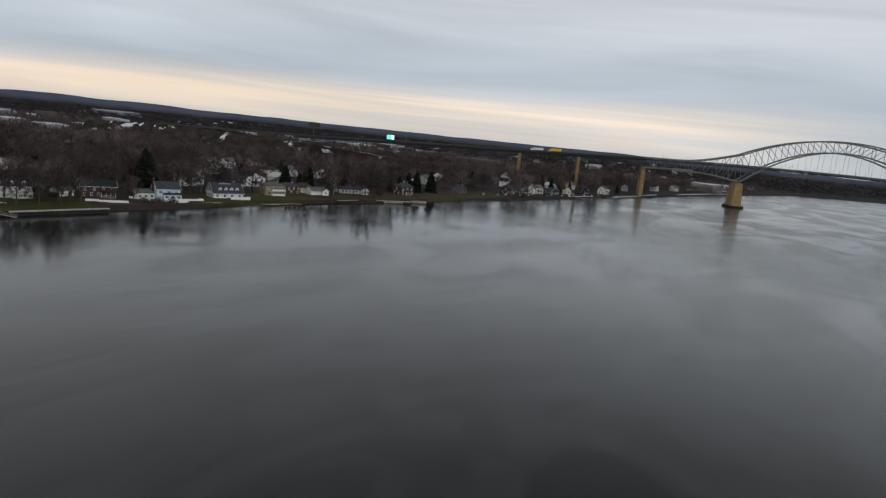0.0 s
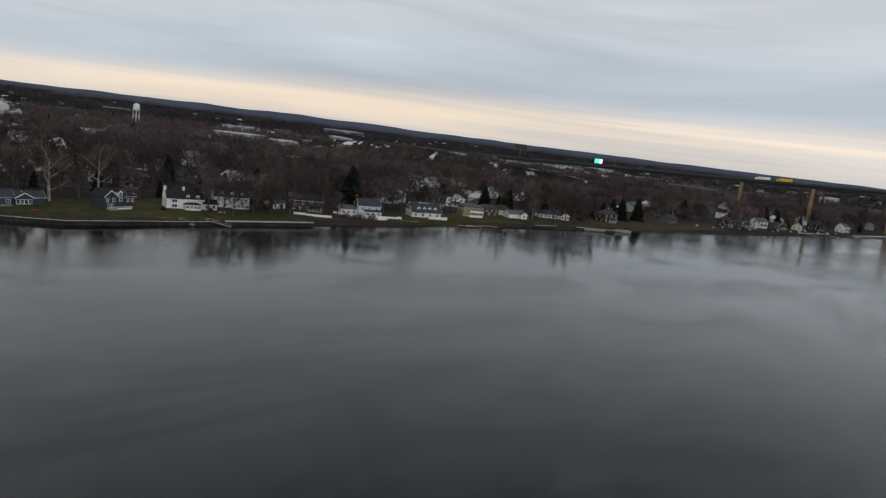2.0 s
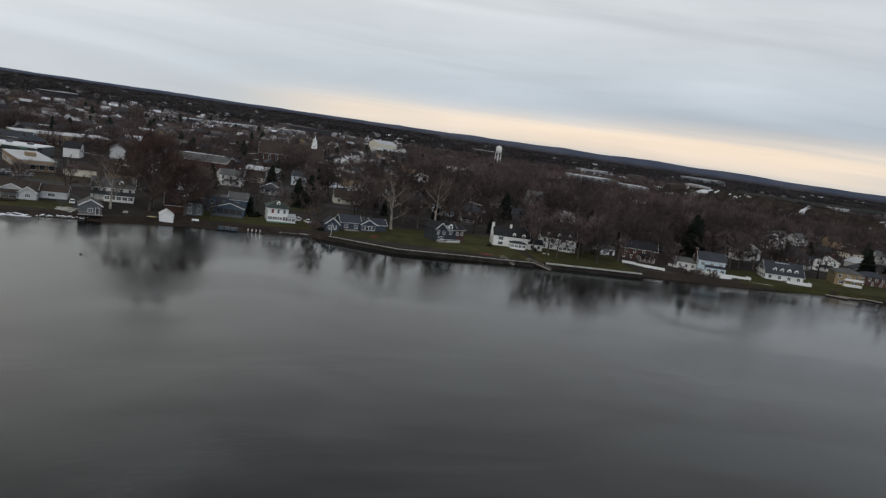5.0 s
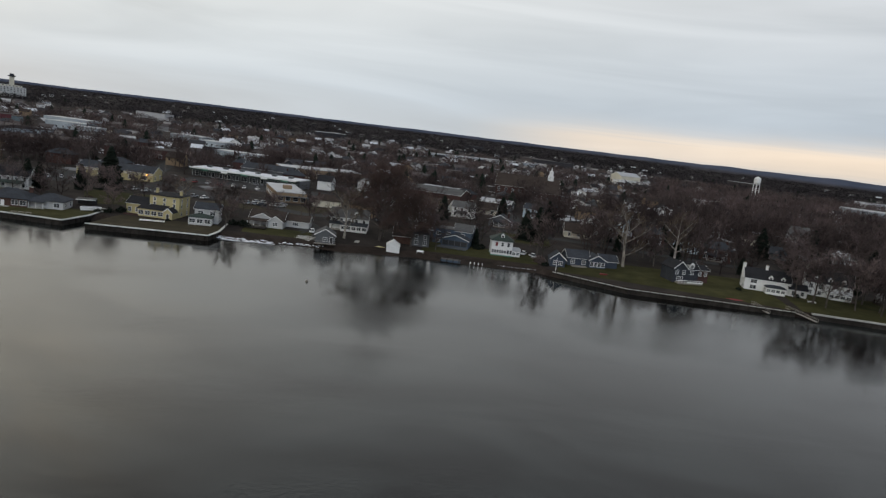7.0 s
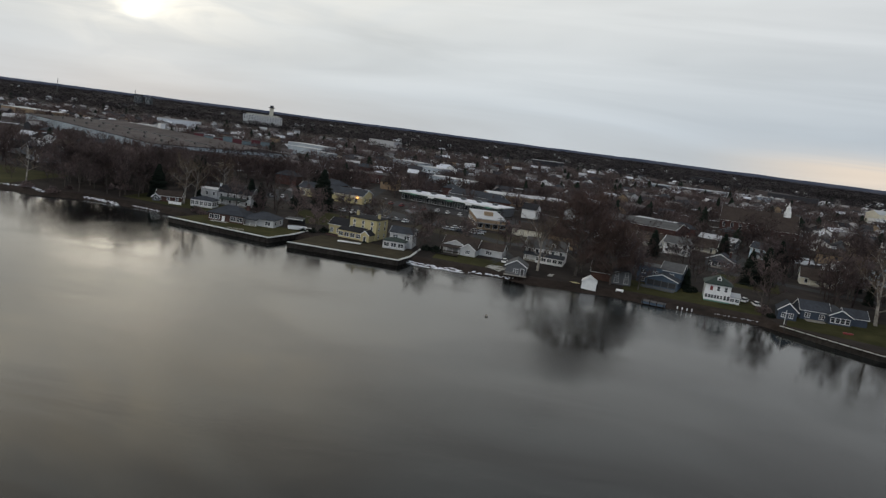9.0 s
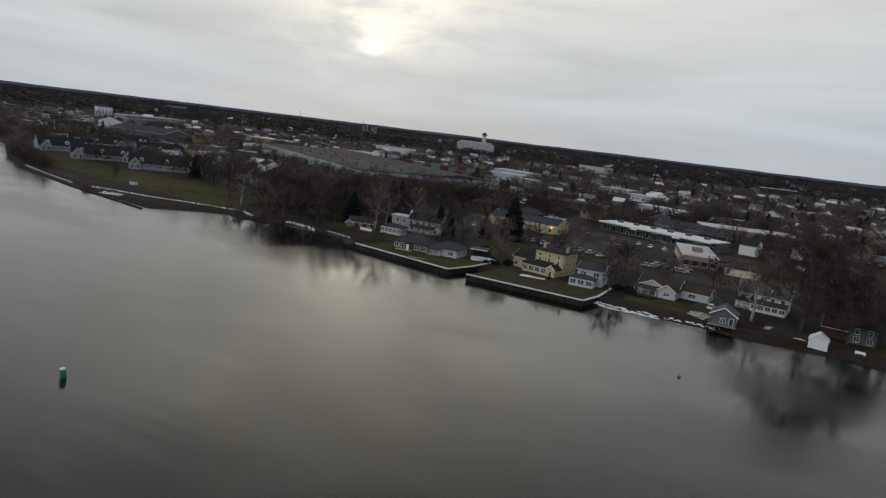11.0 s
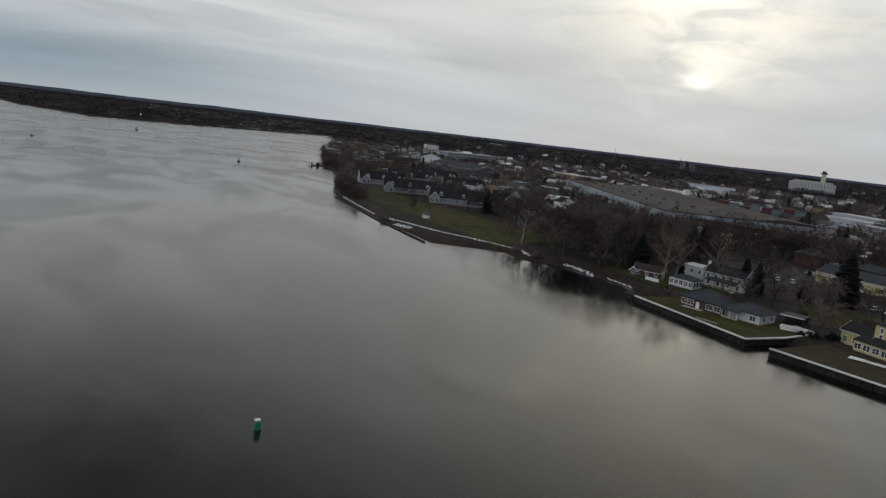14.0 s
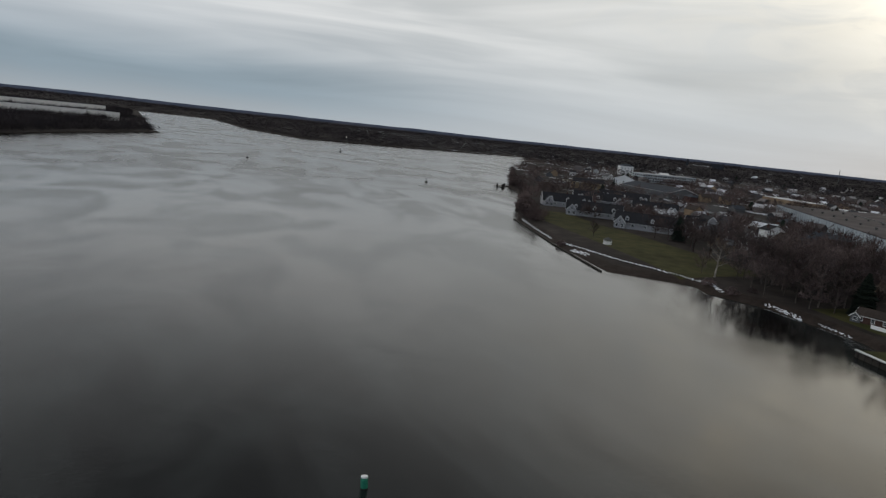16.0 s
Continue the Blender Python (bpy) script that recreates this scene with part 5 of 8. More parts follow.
# yellow house on the second bulkhead
h = site("yellow three-storey house with dark roof and long porch", (-116.1, 248.2), (-94.9, 247.4), z=1.85)
b = block(h, 9, 2, 12, 10.5, 8.4, "hip", 1.3, "yellow", "charcoal", o=0.5)
windows(h, b, "f", 3, 6.3, 0.9, 1.2), windows(h, b, "f", 3, 4.2, 0.9, 1.4), windows(h, b, "r", 2, 6.3, 0.9, 1.2), windows(h, b, "r", 2, 4.0, 0.9, 1.4), windows(h, b, "r", 2, 1.0, 0.9, 1.4)
b = block(h, 0, 1, 9, 9, 4.2, "gx", 2.2, "yellow", "charcoal")
windows(h, b, "f", 3, 1.0, 1.2, 1.6, 2), windows(h, b, "l", 2, 1.0)
b = block(h, 6.5, -2.6, 10.5, 4.6, 3.2, "shed", 1.2, "yellow", "charcoal", o=0.3)
windows(h, b, "f", 4, 0.9, 1.9, 1.5, 2)
b = block(h, 17, -3.0, 3.6, 5, 2.8, "gy", 1.5, "yellow", "charcoal", o=0.3)
door(h, 18.8, -3.0, 0.05)
chimney(h, 10.2, 6, 8, 10.8, "yellow", 0.9), chimney(h, 20, 6, 8, 10.6, "yellow", 0.9)
h = site("white slatted boat dock section laid on the lawn", (-104, 235), (-95.9, 237.4), "platform", "platform", 1.9)
part("frame", Shape().box(0, 3.6, 0, 2.6, 0.25, 0.4), M["white"], h)
for k in range(5):
    part("slat", Shape().box(3.8 + k * 0.9, 4.5 + k * 0.9, 0.1, 2.4, 0.22, 0.34), M["white"], h)
for px in (0.2, 3.2, 7.6):
    part("support", Shape().box(px, px + 0.2, 0.3, 2.2, 0, 0.22), M["plank"], h)
h = site("brown garden shrubs frame with red planters", (-114.1, 245.3), (-108, 245.2), "planter", "planter", 1.9)
part("trough", Shape().box(0, 5, 0, 0.8, 0, 0.5), M["brick"], h)
part("soil", Shape().box(0.1, 4.9, 0.1, 0.7, 0.503, 0.56), M["mud"], h)

# white two-storey house with a hipped porch
h = site("white two-storey house with green-grey hip roof porch", (-89.8, 240.8), (-81.2, 242.3), z=1.85)
b = block(h, 1.2, 5.5, 9.2, 9, 5.6, "gx", 2.0, "off_white", "slate")
windows(h, b, "f", 2, 3.5, 1.9, 1.3, 2), windows(h, b, "r", 2, 3.5), windows(h, b, "r", 2, 0.8)
sunroom(h, 0, 0, 8.6, 5.6, 2.9, "green_roof", 3, "off_white", 1.3, "hip")

# white rancher with porch and gable
h = site("white rancher with brown roof and front gable wing", (-73.6, 254.6), (-51.4, 255.6))
b = block(h, 0, 3, 14, 9, 2.9, "gx", 2.7, "off_white", "brown_roof")
b = block(h, 13, 5, 11, 8, 2.8, "gx", 2.0, "off_white", "brown_roof")
windows(h, b, "f", 1, 0.9, 2.4, 1.2, 3)
b = block(h, 8.6, -2.4, 6, 8, 2.8, "gy", 2.0, "off_white", "brown_roof")
windows(h, b, "f", 1, 0.9, 1.8, 1.3, 3)
b = block(h, 1.5, 0.2, 8.4, 5, 3.2, "gy", 1.9, "off_white", "brown_roof", z0=2.6)
porch(h, 0.4, -3.4, 8, 4.6, 2.5, "brown_roof", 4, "plank", 0.5, False)
h = site("dark wooden river deck with rails before a rancher", (-72.5, 246.5), (-64, 247.4), "deck", "deck")
part("planking", Shape().box(0, 8.5, 0, 4, 0.3, 0.45), M["bulkhead"], h)
part("rail", Shape().box(0, 8.5, 0, 0.1, 1.2, 1.3), M["bulkhead"], h)
for k in range(5):
    part("post", Shape().box(k * 2.1, k * 2.1 + 0.12, 0, 0.12, -0.6, 1.2), M["bulkhead"], h)

# boathouse on piles
h = site("weathered grey boathouse on piles at the water's edge", (-43.8, 236.2), (-37.3, 237.3), "boathouse", "boathouse", 1.7)
b = block(h, 0, 0, 6.6, 7, 3.0, "gy", 1.9, "grey", "grey_roof", 0.15)
windows(h, b, "f", 1, 0.8, 1.3, 1.2, 2), windows(h, b, "r", 2, 0.9), door(h, 5.4, 0, 0.2, 0)
part("balcony", Shape().box(-0.4, 7, -1.6, 0, 0.0, 0.16), M["plank"], h)
part("rail", Shape().box(-0.4, 7, -1.6, -1.52, 0.95, 1.05), M["plank"], h)
for k in range(4):
    for py in (-1.4, 1.5):
        part("pile", Shape().rings([(-0.1 + k * 2.2, py, -3, 0.16), (-0.1 + k * 2.2, py, 0.15, 0.15)], 7), M["bulkhead"], h)

# white house behind the sycamore
h = site("white two-storey house with grey roof behind a sycamore", (-45.4, 267.8), (-28.2, 268.6))
b = block(h, 0, 0, 16, 9, 5.4, "gx", 3.4, "white", "grey_roof")
windows(h, b, "f", 5, 3.3), windows(h, b, "l", 2, 3.3), dormer(h, 11, 1.2, 5.8, 1.9, 1.8, 3, "white", "grey_roof")
sunroom(h, 5, -3.4, 11, 3.4, 2.7, "slate", 5)
porch(h, 0, -2.6, 5, 2.6, 2.7, "slate", 3)
h = site("straight concrete garden path down to the bank", (-31.7, 245.6), (-30.2, 245.6), "path", "path")
part("slab", Shape().box(0, 1.6, 0, 17, -0.3, 0.12), M["concrete"], h)
# shed, cottage
h = site("small white shed with a steep gable", (-19.6, 240.2), (-14.9, 240.6), "shed", "shed")
b = block(h, 0, 0, 4.6, 4.4, 2.4, "gy", 1.5, "white", "white", o=0.15)
door(h, 2.3, 0, 0.05, 0, "white", 1.6, 2.0)
h = site("yellow upturned kayak beside a shed", (-23.7, 242.3), (-20.4, 242.3), "kayak", "kayak")
part("hull", Shape().sweep([(0, 0.3, 0.2), (0, 0.4, 0.25), (0, 0.3, 0.3)], [(1.7, 0, 0.1), (1.7, 0.35, 0.5), (1.7, 0.7, 0.1)]).sweep([(1.7, 0, 0.1), (1.7, 0.35, 0.5), (1.7, 0.7, 0.1)], [(3.4, 0.3, 0.2), (3.4, 0.4, 0.25), (3.4, 0.5, 0.2)]), M["yellow"], h)
h = site("brown-roofed grey cottage behind a white shed", (-19.2, 252.7), (-5, 253.5))
b = block(h, 0, 2, 8, 9, 3.2, "gx", 3.0, "brown", "brown_roof")
b = block(h, 7.6, 0, 7, 9, 5.2, "hip", 2.4, "grey", "slate")
windows(h, b, "f", 2, 3.2), windows(h, b, "f", 2, 0.8, 1.4, 1.5, 2)
h = site("white garden bench on the grass", (-9.1, 243.3), (-6, 243.3), "bench", "bench")
part("seat", Shape().box(0, 2.4, 0, 0.5, 0.42, 0.5), M["trim"], h)
part("backrest", Shape().box(0, 2.4, 0.5, 0.58, 0.5, 1.0), M["trim"], h)
for px in (0.1, 2.1):
    part("leg", Shape().box(px, px + 0.12, 0.05, 0.5, 0, 0.42), M["trim"], h)

# blue house
h = site("blue two-storey house with grey gabled porch wing", (-6.1, 260.6), (10.1, 257.9))
b = block(h, 0, 6, 9, 9, 6.4, "flat", 0, "blue", "grey_roof")
windows(h, b, "f", 2, 3.8, 1.6, 1.3, 2), windows(h, b, "f", 2, 0.9, 1.6, 1.3, 2), windows(h, b, "l", 2, 3.8)
b = block(h, 8.6, 7, 7.6, 9, 6.2, "gx", 2.6, "blue", "grey_roof")
windows(h, b, "f", 1, 3.8, 1.6, 1.3, 2)
b = block(h, 4.8, 0, 11.4, 7, 3.4, "gy", 1.9, "blue", "slate")
# solid dark panel in place of the porch's unlit opening
part("screen_porch", Shape().box(5.3, 15.7, -0.12, 0.05, 0.9, 2.9), M["dark"], h)
for k in range(5):
    part("porch_post", Shape().box(5.2 + k * 2.6, 5.4 + k * 2.6, -0.2, -0.121, 0, 3.3), M["grey"], h)
part("front_deck", Shape().box(3.8, 15.8, -3.2, -0.2, -0.5, 0.35), M["grey"], h)
part("deck_rail", Shape().box(3.8, 15.8, -3.2, -3.1, 0.9, 1.05).box(3.8, 15.8, -3.2, -3.12, 0.353, 0.6), M["grey"], h)
h = site("white chimney pots and brick stack shed behind a blue house", (-4, 277.9), (3, 277.8), "garage", "garage")
b = block(h, 0, 0, 8, 6, 3.4, "gx", 2.2, "brick", "brown_roof")
fence((-13.1, 257.7), (-6.5, 256.1), 1.0, "low white fence beside a blue house")
h = site("blue-grey boat dock at the water's edge", (-0.5, 239.3), (8.5, 238.7), "dock", "dock", 0.9)
part("planking", Shape().box(0, 7, -1.2, 1.8, 0, 0.2), M["grey_roof"], h)
part("skirt", Shape().box(0, 7, -1.25, -1.2, -0.6, 0.1), M["blue"], h)
for k in range(4):
    part("pile", Shape().rings([(0.3 + k * 2.1, -1.4, -2.5, 0.14), (0.3 + k * 2.1, -1.4, 0.7, 0.13)], 7), M["bulkhead"], h)
for k in range(4):
    h = site("small white marker post on the bank", (10 + k * 1.4, 239.6), (10.3 + k * 1.4, 239.6), "bollard", "bollard")
    part("post", Shape().rings([(0, 0, -0.3, 0.16), (0, 0, 0.7, 0.16), (0, 0, 0.8, 0.08)], 8), M["trim"], h)

# white foursquare with green roof
h = site("white foursquare house with a dark green hip roof", (17.1, 253.9), (25.7, 254.1))
b = block(h, 0, 0, 8.6, 9, 6.2, "hip", 3.0, "white", "green_roof", o=0.6)
part("base", Shape().box(-0.06, 8.66, -0.06, 9.06, -0.6, 0.5), M["green"], h)
windows(h, b, "f", 6, 1.3, 0.75, 1.2, 1, (0.02, 0.72)), windows(h, b, "f", 2, 1.2, 0.8, 1.5, 1, (0.74, 1.0)), windows(h, b, "f", 1, 4.1, 0.9, 1.5, 1, (0.6, 1.0)), windows(h, b, "r", 2, 4.1, 0.9, 1.5)
part("shutter", Shape().box(1.6, 2.5, -0.08, 0.01, 4.0, 5.6), M["red"], h, "red-brown shutter")
window(h, 4.4, 0, 4.1, 0, 0.9, 1.5)
dormer(h, 4.3, 1.4, 6.6, 1.4, 2.0, 2.6, "white", "green_roof")
sunroom(h, 8.7, 1.5, 3.4, 4, 2.5, "white_roof", 2)
# navy cottages
h = site("small navy cottage with white trim and gable", (38.2, 246), (43.8, 245.9))
b = block(h, 0, 0, 5.8, 7.5, 3.2, "gy", 2.4, "navy", "slate")
windows(h, b, "f", 2, 0.9, 1.2, 1.4, 2, (0.12, 0.88))
h = site("dark blue cottage with grey roofs and a glazed gable", (44.7, 250), (61.3, 251.9))
b = block(h, 0, 1.5, 9, 8.5, 3.2, "gx", 2.6, "navy", "slate")
windows(h, b, "f", 2, 0.9, 1.5, 1.3, 2)
b = block(h, 8.4, -0.5, 7, 9, 3.1, "gy", 2.0, "navy", "slate")
windows(h, b, "f", 4, 0.8, 1.2, 1.6, 1, (0.06, 0.94))
b = block(h, 14, 2, 7, 7, 3.0, "gx", 2.2, "navy", "slate")
part("front_deck", Shape().box(1.5, 7.5, -1.6, 1.4, -0.5, 0.25), M["plank"], h)
h = site("white flag pole on the sea wall", (39.6, 239.1), (40.2, 239.1), "flag_pole", "pole", 1.5)
part("pole", Shape().rings([(0, 0, -0.3, 0.1), (0, 0, 4.6, 0.07)], 7), M["trim"], h)
part("arm", Shape().box(-0.6, 0.6, -0.05, 0.05, 3.6, 3.7), M["trim"], h)
h = site("small red rowing boat on the lawn", (55.2, 240.3), (57.7, 240), "rowing_boat", "boat")
part("hull", Shape().sweep([(0, -0.4, 0), (0, 0.4, 0), (0, 0.5, 0.5), (0, -0.5, 0.5)], [(2.4, -0.1, 0.1), (2.4, 0.1, 0.1), (2.7, 0.1, 0.6), (2.7, -0.1, 0.6)]), M["red"], h)

# grey house with white trim
h = site("dark grey two-storey house with white trim and brick end", (80.3, 241.9), (95.4, 245.9))
b = block(h, 0, 0, 6, 9, 5.6, "gy", 2.6, "slate", "charcoal")
windows(h, b, "f", 2, 3.4, 1.1, 1.4, 2), windows(h, b, "f", 1, 0.8, 2.4, 1.5, 3)
b = block(h, 5.6, 0.8, 6, 8, 5.4, "gx", 2.4, "slate", "charcoal")
windows(h, b, "f", 1, 3.4, 1.4, 1.4, 2), dormer(h, 8.4, 1.0, 5.6, 2.2, 1.6, 2.6, "white", "charcoal")
b = block(h, 11.4, 1.4, 5, 7, 5.2, "gx", 1.4, "brick", "charcoal")
windows(h, b, "f", 2, 3.0, 1.1, 1.3, 2)
part("front_deck", Shape().box(1, 11.5, -3.0, -0.1, -0.4, 0.5), M["plank"], h)
for k in range(9):
    part("baluster", Shape().box(1 + k * 1.3, 1.12 + k * 1.3, -3.0, -2.88, 0.5, 1.4), M["trim"], h)
part("deck_rail", Shape().box(1, 11.5, -3.02, -2.86, 1.4, 1.55).box(4.5, 11.5, -3.02, -2.9, 0.5, 1.0), M["trim"], h)
h = site("red canoe lying on the lawn", (93.4, 224.4), (99.4, 223.4), "canoe", "boat")
part("hull", Shape().sweep([(0, 0.4, 0.3), (0, 0.5, 0.35), (0, 0.4, 0.4)], [(3, 0, 0.1), (3, 0.45, 0.55), (3, 0.9, 0.1)]).sweep([(3, 0, 0.1), (3, 0.45, 0.55), (3, 0.9, 0.1)], [(6, 0.4, 0.3), (6, 0.5, 0.35), (6, 0.6, 0.3)]), M["red"], h)
for p, q, lab in [((101.4, 222.4), (104.4, 216.8), "weathered boat ramp over the sea wall"), ((112, 221.4), (117.5, 212.3), "weathered gangway over the sea wall")]:
    h = site(lab, p, q, "gangway", "gangway", 1.6)
    d = math.hypot(q[0] - p[0], q[1] - p[1])
    part("planking", Shape().sweep([(0, -0.6, 0.1), (0, 0.6, 0.1), (0, 0.6, 0.25), (0, -0.6, 0.25)], [(d, -0.6, -1.3), (d, 0.6, -1.3), (d, 0.6, -1.15), (d, -0.6, -1.15)]), M["plank"], h)
    part("rail", Shape().beam((0, -0.6, 1.0), (d, -0.6, -0.4), 0.1), M["plank"], h)
    part("rail", Shape().beam((0, 0.6, 1.0), (d, 0.6, -0.4), 0.1), M["plank"], h)
    for k in range(4):
        u = k / 3
        for py in (-0.6, 0.6):
            part("post", Shape().box(d * u - 0.05, d * u + 0.05, py - 0.05, py + 0.05, 0.2 - 1.4 * u, 1.0 - 1.4 * u), M["plank"], h)

# white house with two chimneys
h = site("white house with dark roof, two chimneys and bay", (107, 246.5), (124.5, 242.5))
b = block(h, 0, 0, 17, 9, 4.6, "gx", 3.6, "white", "charcoal", o=0.25)
windows(h, b, "l", 2, 3.4, 0.8, 1.3), windows(h, b, "l", 2, 0.8, 0.8, 1.3), windows(h, b, "f", 1, 2.9, 2.2, 1.3, 2, (0.05, 0.35)), windows(h, b, "f", 1, 0.6, 2.2, 1.4, 2, (0.05, 0.35))
chimney(h, -0.2, 4.5, 4, 9.8, "white", 1.1), chimney(h, 8.2, 4.5, 7, 9.8, "white", 0.9)
for dx in (9.5, 14):
    dormer(h, dx, 0.5, 4.4, 1.5, 1.7, 2.4, "white", "charcoal")
sunroom(h, 7.5, -4, 7, 4.2, 2.5, "slate", 4, "white", 1.0, "hip")
b = block(h, 16.4, -1, 6.5, 6, 2.8, "gx", 1.8, "white", "charcoal")
windows(h, b, "f", 2, 0.7, 1.1, 1.5)
h = site("stacked white garden furniture on the lawn", (125.5, 234.9), (128.5, 234.3), "garden_bench", "bench")
part("seat", Shape().box(0, 2.6, 0, 1.2, 0.3, 0.45), M["trim"], h)
part("frame", Shape().box(0.1, 0.3, 0.1, 1.1, 0, 0.3).box(2.3, 2.5, 0.1, 1.1, 0, 0.3), M["trim"], h)
# white steep-roofed house
h = site("white house with steep dark roof and three dormers", (130.6, 250.5), (146.6, 244.4))
b = block(h, 0, 0, 17, 9, 5.4, "gx", 4.6, "white", "charcoal", o=0.25)
windows(h, b, "f", 2, 3.0, 1.2, 1.7, 2, (0.02, 0.42)), windows(h, b, "f", 2, 3.0, 1.2, 1.7, 2, (0.6, 1.0)), windows(h, b, "f", 2, 0.6, 1.2, 1.6, 2, (0.02, 0.42)), windows(h, b, "l", 2, 3.2), windows(h, b, "l", 2, 0.7), window(h, 0, 4.5, 6.2, -90)
for dx in (3.6, 8.6, 13.6):
    dormer(h, dx, 0.6, 5.7, 1.5, 1.8, 2.6, "white", "charcoal")
chimney(h, -0.1, 4.5, 4, 11.2, "white", 1.1)
sunroom(h, 8.5, -3, 8, 3, 2.6, "white_roof", 4)
# white outbuilding, brick house
h = site("small white garage with open dark doorway", (158.6, 245.4), (166.6, 246.4), "garage", "garage")
b = block(h, 0, 0, 8, 5.5, 2.4, "gx", 1.5, "white", "grey_roof", o=0.2)
# flat dark panel stands in for the shaded open doorway
door(h, 5.8, 0, 0, 0, "dark", 2.0, 2.0)
window(h, 2, 0, 0.8, 0)
h = site("red-brick two-storey house with dark roof", (167.1, 244.3), (182.6, 236.7))
b = block(h, 0, 0, 17, 9, 5.4, "gx", 3.0, "brick", "charcoal")
windows(h, b, "f", 4, 3.3, 0.9, 1.4), windows(h, b, "f", 3, 0.7, 0.9, 1.4, 1, (0, 0.6)), windows(h, b, "l", 2, 3.3)
porch(h, 9, -3, 7, 3, 2.6, "charcoal", 4)
for p, q in [((161.1, 231.8), (165.6, 228.8)), ((165.6, 228.8), (175.5, 222.2)), ((186.5, 234.7), (190.5, 225.2))]:
    fence(p, q, 1.15, "solid white garden fence by the river")
# pale blue house with decks
h = site("pale blue two-storey house with slate roof and brick stack", (195, 227.2), (207.1, 221.8))
b = block(h, 0, 0, 12.5, 9, 6.0, "gx", 3.4, "pale_blue", "slate")
windows(h, b, "f", 3, 3.7, 1.5, 1.1, 3), windows(h, b, "l", 2, 3.7), windows(h, b, "l", 1, 0.9)
b = block(h, 3.2, -2, 9.4, 2.4, 3.1, "shed", 0.8, "pale_blue", "slate", o=0.2)
windows(h, b, "f", 3, 0.8, 1.6, 1.6, 2)
chimney(h, -0.4, 4.8, 3, 10.6, "brick", 1.1)
b = block(h, -9, 3, 9, 6, 3.2, "gx", 1.8, "white", "grey_roof")
windows(h, b, "f", 3, 0.9, 1.2, 1.3, 2)
for p, q in [((192.6, 222.2), (199.6, 216.3)), ((199.6, 216.3), (204.6, 215.8))]:
    fence(p, q, 1.9, "tall white privacy fence below a pale blue house")
h = site("white river deck with solid rails on posts", (202.1, 218.3), (214.1, 214.4), "deck", "deck", 2.0)
part("planking", Shape().box(0, 12, 0, 4.6, 0.35, 0.5), M["plank"], h)
part("rail", Shape().box(0, 12, -0.06, 0.04, 0.5, 1.4).box(11.95, 12.05, 0.05, 4.6, 0.5, 1.4).box(-0.05, 0.05, 0.05, 4.6, 0.5, 1.4), M["trim"], h)
for k in range(6):
    part("post", Shape().box(k * 2.35, k * 2.35 + 0.15, 0.1, 0.25, -1.6, 0.35), M["trim"], h)
# gambrel house with dormers
h = site("white cottage with steep green-grey roof and white dormers", (229.1, 224.3), (246.7, 217.4))
b = block(h, 0, 0, 18.5, 10, 3.3, "gx", 5.2, "white", "slate", o=0.6)
part("gable_cladding", Shape().sweep([(-0.04, 1.2, 4.0), (-0.04, 8.8, 4.0), (-0.04, 5, 7.9)], [(-0.005, 1.2, 4.0), (-0.005, 8.8, 4.0), (-0.005, 5, 7.9)]), M["slate"], h)
window(h, -0.05, 3.8, 4.4, -90), window(h, -0.05, 6.2, 4.4, -90)
windows(h, b, "l", 4, 0.8, 1.3, 1.4, 2), windows(h, b, "f", 4, 0.8, 1.4, 1.5, 2)
for dx in (4.5, 8, 11.5, 15):
    dormer(h, dx, 1.1, 3.9, 1.9, 1.7, 2.8, "white", "slate")
part("skylight", Shape().box(5, 12, 4.1, 4.7, 8.0, 8.32), M["white_roof"], h)
part("terrace", Shape().box(9, 21, -4, -0.1, -0.4, 0.5), M["plank"], h)
part("terrace_rail", Shape().box(9, 21, -4.08, -4, -0.4, 1.4).box(21, 21.08, -4, 0, -0.4, 1.4), M["trim"], h)
# tan house with balcony
h = site("tan two-storey house with grey hip roof and balcony", (269.9, 224.3), (283.2, 218.4))
b = block(h, 0, 0, 13, 9, 6.4, "hip", 2.2, "ochre", "grey_roof", o=0.7)
windows(h, b, "f", 3, 4.0, 1.5, 1.4, 2), windows(h, b, "f", 2, 0.9, 2.2, 1.5, 2), windows(h, b, "l", 2, 4.0)
part("balcony", Shape().box(4, 13, -2.2, -0.05, 3.0, 3.2), M["white"], h)
part("balcony_rail", Shape().box(4, 13, -2.25, -2.15, 3.2, 4.1), M["trim"], h)
for px in (4.1, 8.5, 12.8):
    part("post", Shape().box(px, px + 0.16, -2.2, -2.04, -0.5, 3.0), M["trim"], h)
part("ground_room", Shape().box(4, 13, -2.0, -0.05, -0.5, 1.2), M["white"], h)
h = site("brown-brick house with dark hip roof by the river", (288.2, 225.9), (302.4, 219.9))
b = block(h, 0, 2, 14, 9, 4.8, "hip", 2.4, "brown", "slate")
windows(h, b, "f", 4, 2.9), windows(h, b, "f", 3, 0.7)
h = site("small white cottage with a grey gable roof", (304.5, 217.4), (316.7, 213))
b = block(h, 0, 0, 12, 7, 2.8, "gx", 2.2, "white", "grey_roof")
b = block(h, 8, -2, 5, 5, 2.7, "gy", 1.6, "white", "grey_roof")
windows(h, b, "f", 1, 0.9, 1.4, 1.2, 2)
h = site("long white bungalow with grey roof above the slip", (336.1, 217.4), (356.3, 206.4))
b = block(h, 0, 0, 20, 9, 2.9, "hip", 2.6, "white", "slate", o=0.6)
windows(h, b, "f", 5, 0.8, 1.6, 1.4, 2, (0, 0.7))
